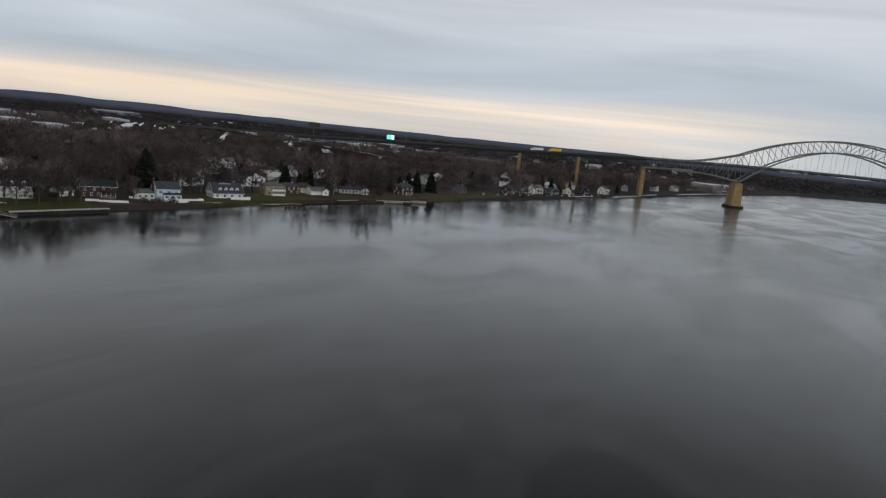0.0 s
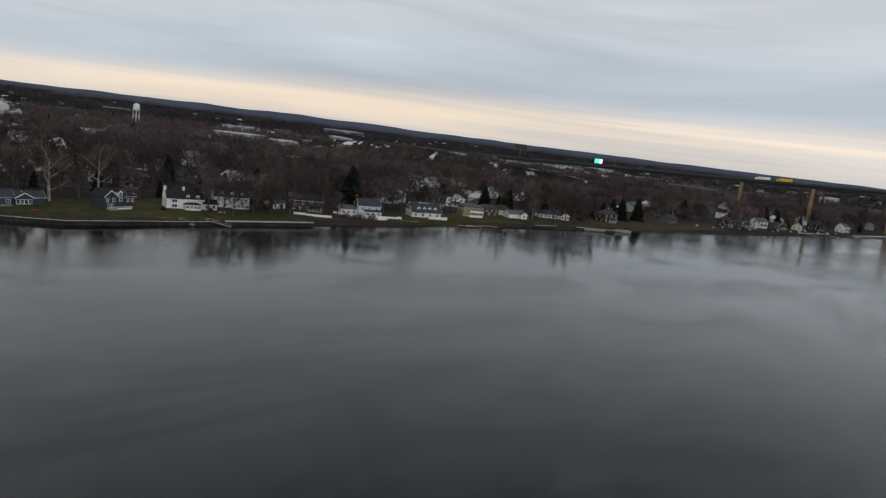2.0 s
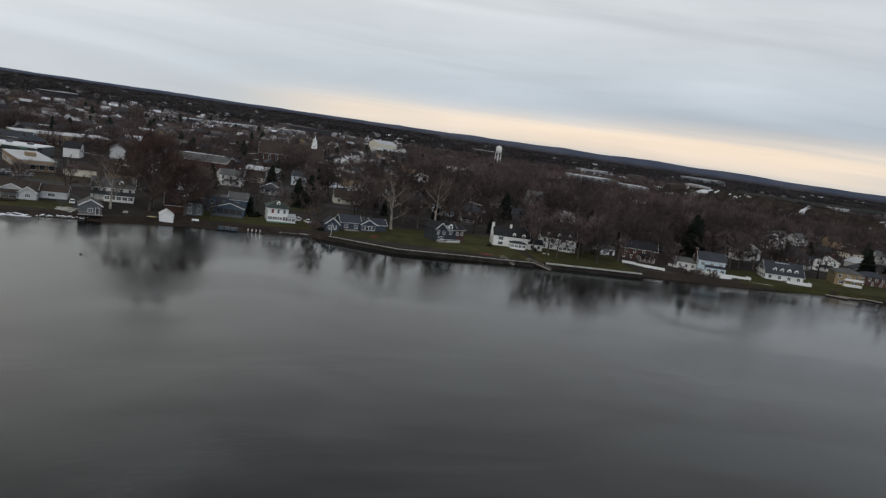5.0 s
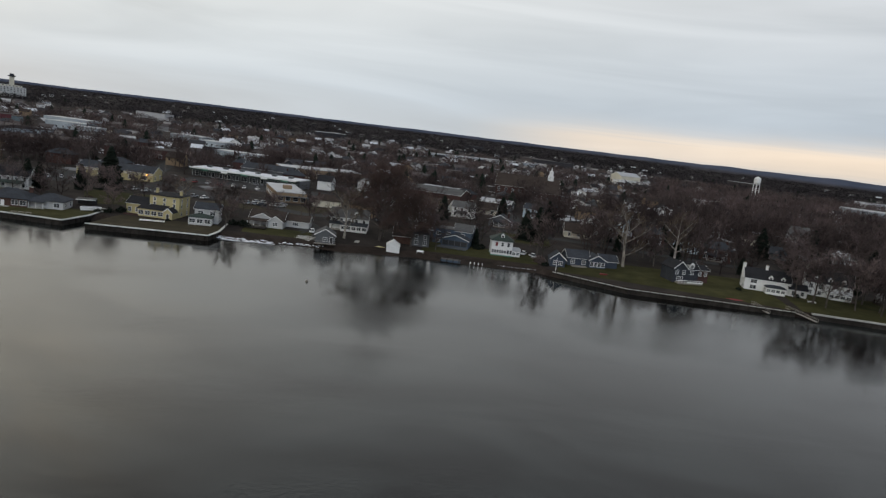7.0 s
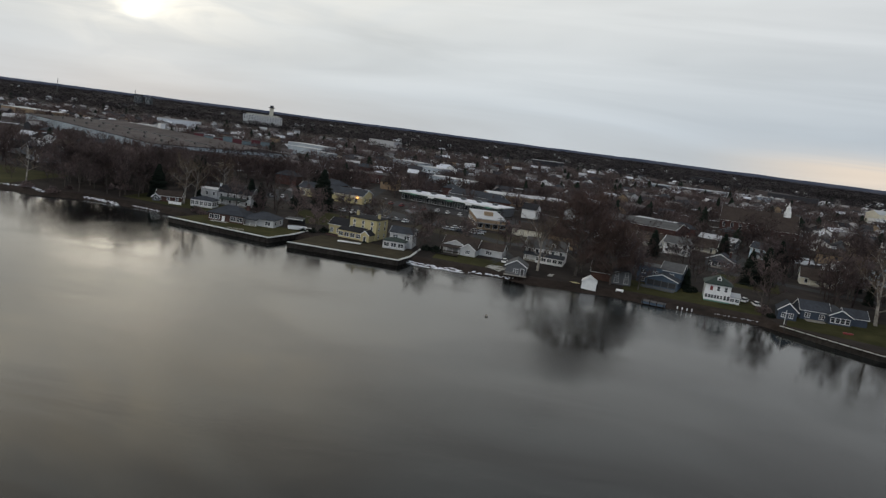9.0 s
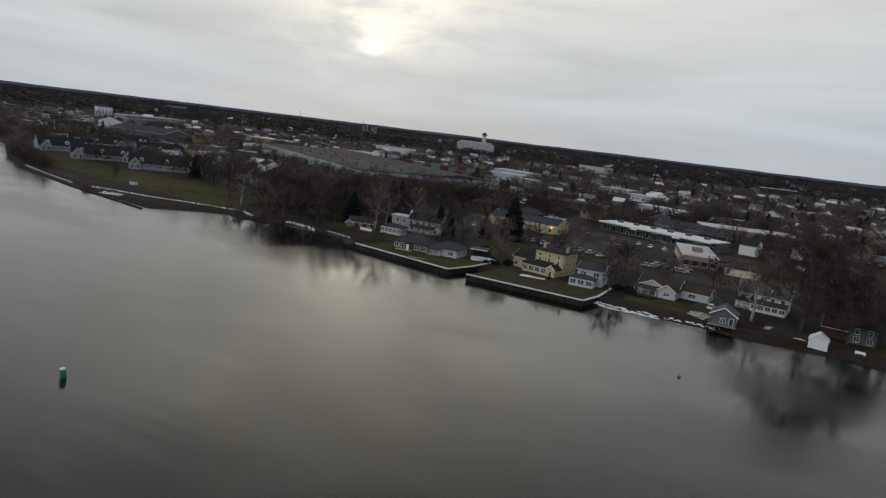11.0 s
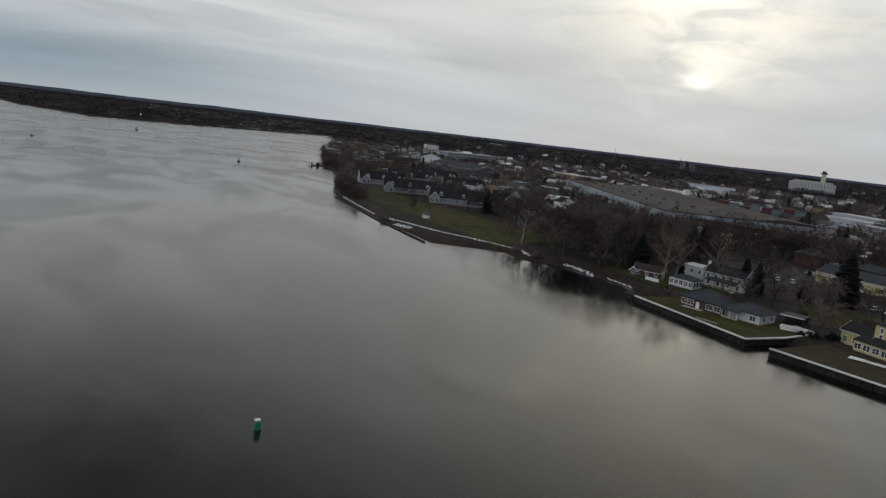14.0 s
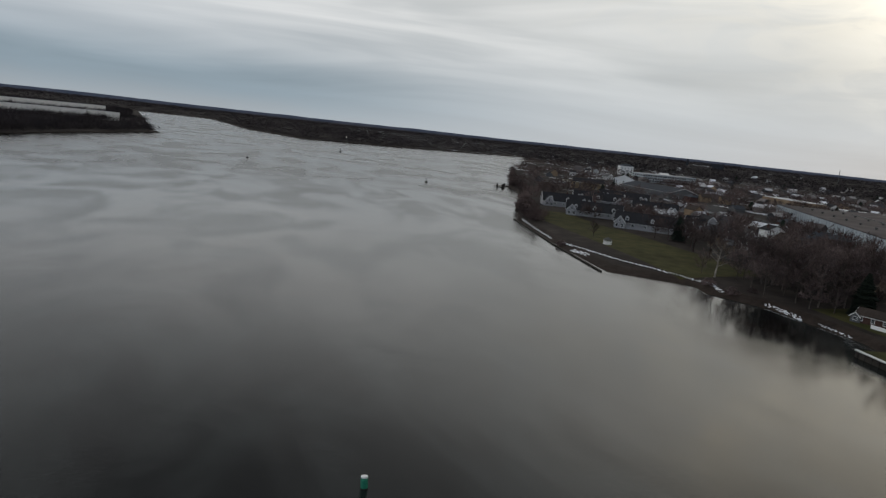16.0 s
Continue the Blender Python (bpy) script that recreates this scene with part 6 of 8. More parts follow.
b = block(h, 15, -3, 6, 6, 2.8, "gy", 1.8, "white", "slate")
windows(h, b, "f", 3, 0.7, 1.2, 1.6)
for p, q, lab in [((337.9, 184.5), (353.9, 175.3), "concrete slip wall with weathered decking"), ((359.2, 179.4), (369.9, 170.7), "broad concrete boat ramp into the river")]:
    h = site(lab, p, q, "boat_ramp", "ramp", 1.3)
    d = math.hypot(q[0] - p[0], q[1] - p[1])
    part("slab", Shape().box(0, d, -0.2, 3, -1.0, 0.25), M["concrete"], h)
    part("kerb", Shape().box(0, d, -0.5, -0.2, -1.0, 0.5), M["plank"], h)
for x, y, a in [(246.8, 206, 40), (252.9, 205, 30), (263, 203, 35)]:
    h = thing("floating_dock", "pale wooden float tied below the lawn", "dock", pose(x, y, 0.25, 0, 0, -a))
    part("planking", Shape().box(0, 9, 0, 1.8, 0.15, 0.3), M["plank"], h)
    part("float", Shape().box(0.3, 8.7, 0.2, 1.6, -0.4, 0.15), M["bulkhead"], h)


# small jetties below the houses by the bridge
for x, y, a in [(612, 131, -70), (642, 125, -75), (676, 116, -80), (705, 110, -72), (738, 103, -78), (792, 92, -75)]:
    h = thing("landing_stage", "short pale landing stage on posts below the houses", "dock", pose(x, y, 0.7, 0, 0, a), "landing stages by the bridge")
    part("planking", Shape().box(-6, 9, -1.1, 1.1, 0, 0.25), M["plank"], h)
    for px in (0.5, 4.5, 8.5):
        part("pile", Shape().rings([(px, 1.2, -2.5, 0.2), (px, 1.2, 1.0, 0.18)], 7), M["bulkhead"], h)


# ---- road bridge over the river ----
def bridge():
    br = thing("arch_bridge", "grey-green steel arch bridge on tan piers with approach spans", "bridge", pose(809.8, 5.5, 0, 0, 0, 107))
    prof = [(-560, 42), (-420, 44.6), (-312, 46.3), (-208, 47.4), (-104, 47.9), (0, 47.0), (104, 44.6), (180, 41.3), (250, 38.5), (320, 36.1), (400, 33.2), (500, 29.2), (600, 26.4), (720, 24.5)]
    ps, pz = np.array(prof).T

    def dz(s):
        return float(np.interp(s, ps, pz))
    st = np.arange(-559, 716, 13.0)

    def strip(y0, y1, a, b, name, m, s0=-560, s1=512):
        sh = Shape()
        ss = [s for s in st if s0 <= s <= s1]
        for p in ss:
            z = dz(p)
            sh.v += [(p, y0, z + a), (p, y1, z + a), (p, y1, z + b), (p, y0, z + b)]
        for k in range(len(ss) - 1):
            o = 4 * k
            sh.f += [(o + i, o + (i + 1) % 4, o + 4 + (i + 1) % 4, o + 4 + i) for i in range(4)]
        o = 4 * (len(ss) - 1)
        sh.f += [(3, 2, 1, 0), (o, o + 1, o + 2, o + 3)]
        return part(name, sh, m, br)
    strip(-12.5, 12.5, -0.5, 0, "deck", M["asphalt"], -560, 700)
    for y in (-12.6, 12.4):
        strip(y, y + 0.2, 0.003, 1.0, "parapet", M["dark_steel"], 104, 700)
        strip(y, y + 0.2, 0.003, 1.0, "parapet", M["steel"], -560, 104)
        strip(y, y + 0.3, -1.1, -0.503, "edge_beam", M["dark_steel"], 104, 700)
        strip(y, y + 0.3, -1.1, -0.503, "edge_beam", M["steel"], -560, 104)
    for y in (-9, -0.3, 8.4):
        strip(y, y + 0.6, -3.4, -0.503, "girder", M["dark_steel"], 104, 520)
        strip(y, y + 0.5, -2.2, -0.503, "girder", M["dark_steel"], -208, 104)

    def upper(s):
        if s < 0:
            m = (s + 104) / 104
            return 83 - 24 * m * m
        return dz(s) + 0.6 + 11.4 * max(0, 1 - s / 58) ** 1.5

    def lower(s):
        if s < 0:
            m = (s + 104) / 104
            return 71 - 42 * m * m
        return float(np.interp(s, (0, 26, 52, 78, 104), (29, 33.2, 35.0, 35.0, 34.0)))
    nodes = list(np.arange(-208, 104.1, 13.0))
    for y in (-11.2, 11.2):
        for s, q in zip(nodes, nodes[1:]):
            part("upper_chord", Shape().beam((s, y, upper(s)), (q, y, upper(q)), 1.2, 1.5), M["steel"], br)
            part("lower_chord", Shape().beam((s, y, lower(s)), (q, y, lower(q)), 1.2, 1.6), M["steel"], br)
            a, b = ((s, y, lower(s)), (q, y, upper(q))) if (s >= -104 and s < 0) or s >= 52 else ((s, y, upper(s)), (q, y, lower(q)))
            part("diagonal", Shape().beam(a, b, 0.5), M["steel"], br)
            part("vertical", Shape().beam((s, y, lower(s)), (s, y, upper(s)), 0.5), M["steel"], br)
            if -190 < s < -20 and lower(s) > dz(s) + 1:
                part("hanger", Shape().beam((s, y, dz(s)), (s, y, lower(s)), 0.16), M["steel"], br)
    for s in nodes:
        part("cross_strut", Shape().beam((s, -11.2, upper(s)), (s, 11.2, upper(s)), 0.5), M["steel"], br)
        if s < 20:
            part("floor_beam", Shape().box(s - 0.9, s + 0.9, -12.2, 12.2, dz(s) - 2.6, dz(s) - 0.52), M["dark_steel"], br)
    for s, q in zip(nodes, nodes[1:]):
        part("wind_brace", Shape().beam((s, -11.2, upper(s)), (q, 11.2, upper(q)), 0.35), M["steel"], br)
    for s in np.arange(-205, 100, 26):
        for y in (-12.2, 12.2):
            part("lamp_post", Shape().beam((s, y, dz(s)), (s, y, dz(s) + 4.6), 0.22), M["steel"], br)
    # river piers
    for s in (0, -208):
        part("pier", Shape().sweep([(s - 5.2, -15, 1), (s + 5.2, -15, 1), (s + 5.2, 15, 1), (s - 5.2, 15, 1)], [(s - 3.8, -13, 27.5), (s + 3.8, -13, 27.5), (s + 3.8, 13, 27.5), (s - 3.8, 13, 27.5)]), M["pier"], br, "tan stone pier in the river")
        part("fender", Shape().prism([(s + 11 * math.cos(a) * (1.0), 19 * math.sin(a)) for a in np.linspace(0, 2 * math.pi, 20)[:-1]], -2, 2.2), M["bulkhead"], br, "dark timber fender round the pier foot")
        for y in (-11.2, 11.2):
            part("bearing", Shape().box(s - 1.5, s + 1.5, y - 1.5, y + 1.5, 27.503, 29.2), M["dark_steel"], br)
    # land piers, two columns and a cross-head each
    for s in (104, 177, 245):
        top = dz(s) - 3.4 if s > 104 else 33.2
        w = 2.4 if s == 104 else 1.8
        for yy in (-9.5, 9.5):
            part("column", Shape().sweep([(s - w, yy - w, 0), (s + w, yy - w, 0), (s + w, yy + w, 0), (s - w, yy + w, 0)], [(s - w * 0.75, yy - w * 0.8, top), (s + w * 0.75, yy - w * 0.8, top), (s + w * 0.75, yy + w * 0.8, top), (s - w * 0.75, yy + w * 0.8, top)]), M["pier"], br)
        part("crosshead", Shape().box(s - w * 0.6, s + w * 0.6, -7.3, 7.3, top - 3.0, top - 0.4), M["pier"], br)
    # lorries on the deck
    for s, m, lab, y in ((205, "lorry_yellow", "bright yellow lorry crossing the bridge", 4), (226, "white", "white lorry crossing the bridge", -5)):
        u = math.atan2(dz(s + 8) - dz(s - 8), 16)
        a = radians(107)
        t = thing("lorry", lab, "truck", pose(809.8 + s * math.cos(a) - y * math.sin(a), 5.5 + s * math.sin(a) + y * math.cos(a), dz(s) + 0.02, 0, -math.degrees(u), 107))
        part("trailer", Shape().box(-7.5, 4.5, -1.25, 1.25, 1.1, 4.0), M[m], t)
        part("cab", Shape().sweep([(5, -1.2, 0.7), (5, 1.2, 0.7), (5, 1.2, 3.3), (5, -1.2, 3.3)], [(7.6, -1.2, 0.7), (7.6, 1.2, 0.7), (7.2, 1.2, 2.9), (7.2, -1.2, 2.9)]), M[m], t)
        part("windscreen", Shape().box(7.3, 7.46, -1.1, 1.1, 1.9, 2.8), M["glass"], t)
        for px in (-6.5, -5.2, 3.2, 6.2):
            for py in (-1.1, 1.1):
                w = link("wheel", Shape().rings([(0, 0, -0.15, 0.5), (0, 0, 0.15, 0.5)], 12).mesh("wheel", M["rubber"]), t, m=pose(px, py, 0.5, 90, 0, 0))

    # earth ramp at the landward end
    ramp = Shape()
    cuts = [(340, -1.0), (400, 14.0), (520, 20.0), (600, 23.0), (650, dz(650) - 0.7), (700, dz(700) - 0.7), (790, 20.0)]
    for (p, za), (q, zb) in zip(cuts, cuts[1:]):
        ramp.sweep([(p, -14 - 1.3 * za, -1), (p, 14 + 1.3 * za, -1), (p, 13.5, za), (p, -13.5, za)], [(q, -14 - 1.3 * zb, -1), (q, 14 + 1.3 * zb, -1), (q, 13.5, zb), (q, -13.5, zb)])
    for q in (312, 372, 432, 492, 552, 612):
        for y in (-8.0, 8.0):
            part("bent_leg", Shape().beam((q, y, 0), (q, y, dz(q) - 3.3), 0.9), M["dark_steel"], br)
        part("bent_cap", Shape().box(q - 0.6, q + 0.6, -10, 10, dz(q) - 3.29, dz(q) - 2.6), M["dark_steel"], br)
    ob = link("ground_ramp", ramp.mesh("ground_ramp", M["ground"]), m=br.matrix_basis)
    tagged(ob, "brown earth ramp that carries the road to the bridge", "ground", kind="structure")


bridge()

# ---- larger buildings of the town ----
def hall(label, p, q, depth, height, wall, roofm, name="commercial_building", category="building", roof="flat", rh=0.0, nwin=0, wz=1.0, ww=1.6, wh=1.6, rows=1, step=3.2):
    h = site(label, p, q, name, category)
    w = math.hypot(q[0] - p[0], q[1] - p[1])
    b = block(h, 0, 0, w, depth, height, roof, rh, wall, roofm, o=0.3)
    for r in range(rows):
        if nwin:
            windows(h, b, "f", nwin, wz + r * step, ww, wh)
            windows(h, b, "r", max(1, int(nwin * depth / w)), wz + r * step, ww, wh)
            windows(h, b, "l", max(1, int(nwin * depth / w)), wz + r * step, ww, wh)
    return h


h = hall("low shopping strip with a snowy white roof", (-147.6, 398.5), (-83.1, 386.7), 15, 4.6, "grey", "white_roof", nwin=0)
for k in range(13):
    part("column", Shape().box(3 + k * 5, 3.5 + k * 5, -3.0, -2.5, -0.5, 3.4), M["grey_roof"], h)
    window(h, 1.2 + k * 5 + 1.2, 0, 0.5, 0, 3.4, 2.4, 2)
part("canopy", Shape().box(0.5, 64.5, -3.4, -0.02, 3.6, 4.4), M["green_roof"], h)
part("fascia", Shape().box(0.3, 64.7, -3.62, -3.42, 4.45, 5.2), M["white"], h)
part("soffit_band", Shape().box(0.3, 64.7, -3.6, -3.42, 3.4, 4.44), M["green_roof"], h)
part("snow_layer", Shape().box(0.2, 65.2, -3.4, 14.8, 4.97, 5.1), M["snow"], h, "thin white snow on the roof")
for k in range(5):
    part("sign_panel", Shape().box(8 + k * 12, 12 + k * 12, -3.75, -3.63, 3.7, 4.6), M["trim" if k % 2 else "green"], h)
for k in range(6):
    part("roof_unit", Shape().box(6 + k * 10, 8.4 + k * 10, 6, 8.4, 4.96, 6.2), M["grey"], h)
h = hall("tan one-storey clinic with a pale flat roof", (-79.8, 324.2), (-66.8, 329.4), 40, 4.6, "tan", "white_roof", nwin=4, ww=2.2)
part("awning", Shape().box(-0.5, 14.4, -2.6, -0.02, 2.9, 3.2), M["grey"], h)
part("roof_unit", Shape().box(5, 9, 14, 18, 4.97, 6.6), M["tan"], h)
h = hall("long yellow one-storey building with dark gable roof", (-179.4, 334.9), (-144.4, 339.3), 16, 4.2, "yellow", "slate", roof="gx", rh=2.6, nwin=5, ww=1.4)
part("band", Shape().box(-0.1, 35.3, -0.12, -0.02, 3.2, 3.7), M["cream"], h)
lamp = link("wall_lamp", Shape().rings([(0, 0, -0.35, 0.2), (0, 0, 0, 0.5), (0, 0, 0.35, 0.2)], 8).mesh("wall_lamp", M["amber_light"]), h, "glowing amber wall lamp", pose(32.5, -0.5, 3.4))
h = hall("orange-brown brick building with white-framed bays", (-109.7, 457.9), (-61, 480.4), 26, 6.0, "tan", "white_roof", nwin=8, ww=2.4, wh=2.4)
h = hall("dark-roofed hall behind the shops", (-129.6, 432), (-97.5, 429.2), 16, 5.0, "grey", "slate", roof="gx", rh=3, nwin=5, ww=2.0, wh=2.2)
h = hall("brick school building with a grey low roof", (-30.4, 407.7), (6.1, 398.4), 26, 6.5, "brick", "grey_roof", roof="gx", rh=2.6, nwin=7)
h = hall("low white-roofed hall among bare trees", (18, 414), (36, 409), 13, 4.0, "grey", "white_roof", roof="gx", rh=1.8, nwin=4)
h = hall("long pale factory with a flat white roof", (-59.6, 1100.3), (149.8, 1229.9), 24, 6, "metal_wall", "white_roof", nwin=14, ww=5, wh=2)
h = hall("cream gymnasium with a broad low gable roof", (236, 991), (266, 1003), 26, 11, "cream", "white_roof", roof="gx", rh=4.5, nwin=6, ww=3, wh=3)
for p, q, d in [((232, 676), (252, 668), 10), ((880, 628), (930, 602), 14), ((1225, 790), (1290, 760), 16), ((1380, 802), (1440, 778), 16)]:
    hall("long low white depot beyond the woods", p, q, d, 7, "white", "white_roof", nwin=6, ww=2.5)
for p, q, d, hh in [((483, 853), (545, 835), 55, 9), ((500, 760), (533, 746), 50, 8.5), ((596, 790), (632, 776), 80, 8.5), ((1500, 1900), (1610, 1860), 90, 11), ((1180, 900), (1290, 850), 60, 9), ((1330, 830), (1440, 780), 70, 9), ((-402, 690), (-362, 682), 18, 6.5),
                    ((-352, 652), (-330, 648), 14, 6), ((-446, 762), (-392, 752), 22, 7), ((-300, 742), (-262, 730), 22, 5.5), ((-250, 690), (-222, 682), 18, 5), ((-20, 470), (8, 464), 14, 4.5), ((-190, 560), (-150, 552), 16, 5.5)]:
    h = hall("low pale hall with a snow-covered flat roof", p, q, d, hh, "metal_wall", "white_roof", nwin=5, ww=2.5)
    u = (Vector(q) - Vector(p)).normalized()
    v = Vector((-u.y, u.x))
    PAVED.append([tuple(Vector(p) - v * 45), tuple(Vector(q) - v * 45), tuple(Vector(q) + v * d), tuple(Vector(p) + v * d)])
h = hall("white annex beside the gymnasium", (226, 957.4), (269.8, 966.5), 20, 6, "white", "white_roof", nwin=8)

# church
h = site("brick church with brown roof and white steeple", (34.5, 542.4), (82.9, 536.4), "church", "church")
b = block(h, 0, 0, 48, 22, 7.0, "gx", 8.5, "brick", "brown_roof", o=0.8)
windows(h, b, "f", 9, 2.0, 1.5, 3.2)
windows(h, b, "r", 3, 2.0, 1.6, 4.0)
b = block(h, 30, -14, 20, 14, 5.5, "gx", 4, "brick", "brown_roof")
windows(h, b, "f", 5, 1.5)
part("steeple_base", Shape().box(38.8, 43.2, 8.8, 13.2, 13.5, 17.8), M["white"], h, "white steeple base")
part("belfry", Shape().rings([(41, 11, 17.803, 1.7), (41, 11, 20.6, 1.5), (41, 11, 20.8, 1.8), (41, 11, 21.2, 1.4)], 8), M["white"], h)
part("spire", Shape().rings([(41, 11, 21.2, 0.9), (41, 11, 22.8, 0.35), (41, 11, 24.6, 0.06)], 8), M["white"], h)

# water tower
h = thing("water_tower", "white water tower on slender legs above the woods", "water tower", pose(439.5, 1025.2, ground_z(439, 1025.4)) @ Matrix.Diagonal((0.78, 0.78, 1.0, 1.0)))
part("tank", Shape().rings([(0, 0, 21, 1.2), (0, 0, 22, 4.5), (0, 0, 24, 6.0), (0, 0, 29.5, 6.0), (0, 0, 31.5, 4.2), (0, 0, 32.6, 1.0), (0, 0, 33.2, 0.2)], 20), M["white"], h)
part("balcony", Shape().rings([(0, 0, 24, 6.7), (0, 0, 24.3, 6.7)], 20), M["white"], h)
part("riser", Shape().rings([(0, 0, -1, 0.6), (0, 0, 21.2, 0.6)], 10), M["white"], h)
for k in range(6):
    a = k * math.pi / 3
    part("leg", Shape().beam((7.2 * math.cos(a), 7.2 * math.sin(a), -1), (5.7 * math.cos(a), 5.7 * math.sin(a), 25), 0.5), M["white"], h)
    a2 = a + math.pi / 3
    part("brace", Shape().beam((6.7 * math.cos(a), 6.7 * math.sin(a), 9), (6.2 * math.cos(a2), 6.2 * math.sin(a2), 17), 0.25), M["white"], h)

# hospital on the skyline
h = site("cream multi-storey hospital with a lookout tower", (-1098, 1606), (-1014, 1662), "hospital", "hospital")
b = block(h, 0, 0, 100, 20, 23, "flat", 0, "off_white", "white_roof")
for r in range(3):
    windows(h, b, "f", 15, 12 + r * 3.8, 3.2, 2.0)
b = block(h, 8, 3, 84, 14, 27, "flat", 0, "cream", "white_roof", 23.4)
windows(h, b, "f", 12, 24.2, 3.0, 1.8)
part("tower", Shape().box(66, 76, 5, 15, 27.4, 46), M["cream"], h)
part("lookout", Shape().rings([(71, 10, 46, 5.0), (71, 10, 47, 8.4), (71, 10, 48.6, 8.4), (71, 10, 48.8, 4.6), (71, 10, 53, 4.4)], 12), M["slate"], h)

# big warehouse and its neighbours
h = site("huge low warehouse with pale metal walls and gravel roof", (-590.6, 529.6), (-335.9, 407.6), "warehouse", "warehouse")
part("wall", Shape().box(0, 285, 0, 108, -0.6, 8.6), M["metal_wall"], h)
part("roof", Shape().box(-0.3, 285.3, -0.3, 108.3, 8.61, 9.1), M["gravel_roof"], h)
part("roof_ridge", Shape().sweep([(0, 60, 9.103), (0, 104, 9.103), (0, 82, 11.2)], [(285, 60, 9.103), (285, 104, 9.103), (285, 82, 11.2)]), M["gravel_roof"], h)
for k in range(45):
    part("wall_rib", Shape().box(3 + k * 6.3, 3.35 + k * 6.3, -0.25, -0.01, -0.4, 8.5), M["metal_wall"], h)
for k in range(9):
    for y in (18, 42):
        part("roof_vent", Shape().rings([(15 + k * 30 + y * 0.1, y, 9.103, 0.9), (15 + k * 30 + y * 0.1, y, 10.2, 0.9), (15 + k * 30 + y * 0.1, y, 10.5, 1.3), (15 + k * 30 + y * 0.1, y, 10.9, 0.3)], 9), M["grey_roof"], h)
for k in range(4):
    part("roof_pipe", Shape().beam((40 + 60 * k, 52, 9.4), (92 + 60 * k, 52, 9.4), 0.5), M["grey"], h)
part("penthouse", Shape().box(52, 58, 104, 109, 9.103, 14), M["white"], h)
for k in range(8):
    u = k / 8
    x, y = -452 + 58 * u, 598 + 44 * u
    base = site("dark red loading shed behind the warehouse" if k % 2 == 0 else "grey-teal loading shed behind the warehouse", (x, y), (x + 7.0, y + 5.3), "loading_shed", "shed", 3.0)
    block(base, 0, 0, 8.6, 16, 9.5 - (k % 3) * 1.2, "flat", 0, "crimson" if k % 2 == 0 else "teal_wall", "gravel_roof", o=0.1)
    part("loading_door", lattice([2.0, 2.3, 6.3, 6.6], [-0.3, 0.0, 4.0, 4.3], -0.14, -0.01), M["dark_steel"], base)
hall("long low brown-roofed mill building by the trees", (-328.9, 421.5), (-241.4, 462.9), 36, 6.0, "brown", "gravel_roof", nwin=14, ww=3.0, wh=2.0)
hall("brown brick wing beside the mill", (-227.7, 457.6), (-182.1, 477.9), 22, 6.0, "brick", "gravel_roof", nwin=8, ww=2.0, wh=2.0)

# white dormered terrace houses round the park lawn
def terrace(p, q, n, label, depth=12):
    h = site(label, p, q, "terrace", "terrace")
    w = math.hypot(q[0] - p[0], q[1] - p[1])
    b = block(h, 0, 0, w, depth, 3.2, "gx", 5.4, "stone_white", "charcoal", o=0.4)
    for k in range(n):
        dormer(h, w * (k + 0.5) / n, 0.9, 4.1, 2.0, 1.9, 3, "white", "charcoal")
    windows(h, b, "f", 2 * n, 0.7, 1.3, 1.6)
    windows(h, b, "l", 2, 4.0, 0.9, 1.4), windows(h, b, "r", 2, 4.0, 0.9, 1.4)
    for x in (0.5, w - 6.5):
        g = block(h, x, -4.5, 6, 9, 3.2, "gy", 3.4, "stone_white", "charcoal", o=0.3)
        windows(h, g, "f", 2, 0.6, 1.3, 1.8)
        windows(h, g, "f", 1, 3.6, 0.9, 1.2)
    chimney(h, w * 0.5, depth / 2, 7, 10, "brick")
    part("garden_wall", Shape().box(7, w - 7, -3.2, -3.0, -0.4, 1.6), M["stone_white"], h)


for p, q, n in [((-383.5, 261.9), (-361.9, 297.2), 3), ((-430.7, 252.1), (-416.9, 284), 3), ((-477.6, 254.4), (-470.8, 288.1), 3), ((-477.3, 322.1), (-464.1, 351.1), 3), ((-361.2, 322.6), (-339.3, 310.7), 2), ((-319.2, 302.8), (-301.4, 294.9), 2),
                ((-523.8, 296.5), (-511.5, 332.2), 3), ((-289.6, 305), (-267.3, 310.7), 2), ((-421.8, 335), (-397.6, 326.9), 2), ((-563.9, 336.5), (-543.5, 371.9), 3)]:
    terrace(p, q, n, "white terrace of houses with dark roof and dormers")
h = thing("gazebo", "small white open gazebo on the park lawn", "gazebo", pose(-314, 224.8, ground_z(-316.2, 230.6)) @ Matrix.Scale(0.78, 4))
part("roof", Shape().rings([(0, 0, 2.5, 2.9), (0, 0, 2.7, 2.9), (0, 0, 4.2, 0.1)], 8), M["grey_roof"], h)
part("floor", Shape().rings([(0, 0, -0.3, 2.7), (0, 0, 0.3, 2.7)], 8), M["white"], h)
for k in range(8):
    a = k * math.pi / 4
    part("post", Shape().beam((2.4 * math.cos(a), 2.4 * math.sin(a), 0.3), (2.4 * math.cos(a), 2.4 * math.sin(a), 2.5), 0.16), M["trim"], h)
    a2 = a + math.pi / 4
    part("rail", Shape().beam((2.4 * math.cos(a), 2.4 * math.sin(a), 1.1), (2.4 * math.cos(a2), 2.4 * math.sin(a2), 1.1), 0.12, 0.5), M["trim"], h)
road([(-331.7, 290.1), (-301.7, 273.2), (-283.5, 277.1)], 3, "pale footpath across the park", "path")

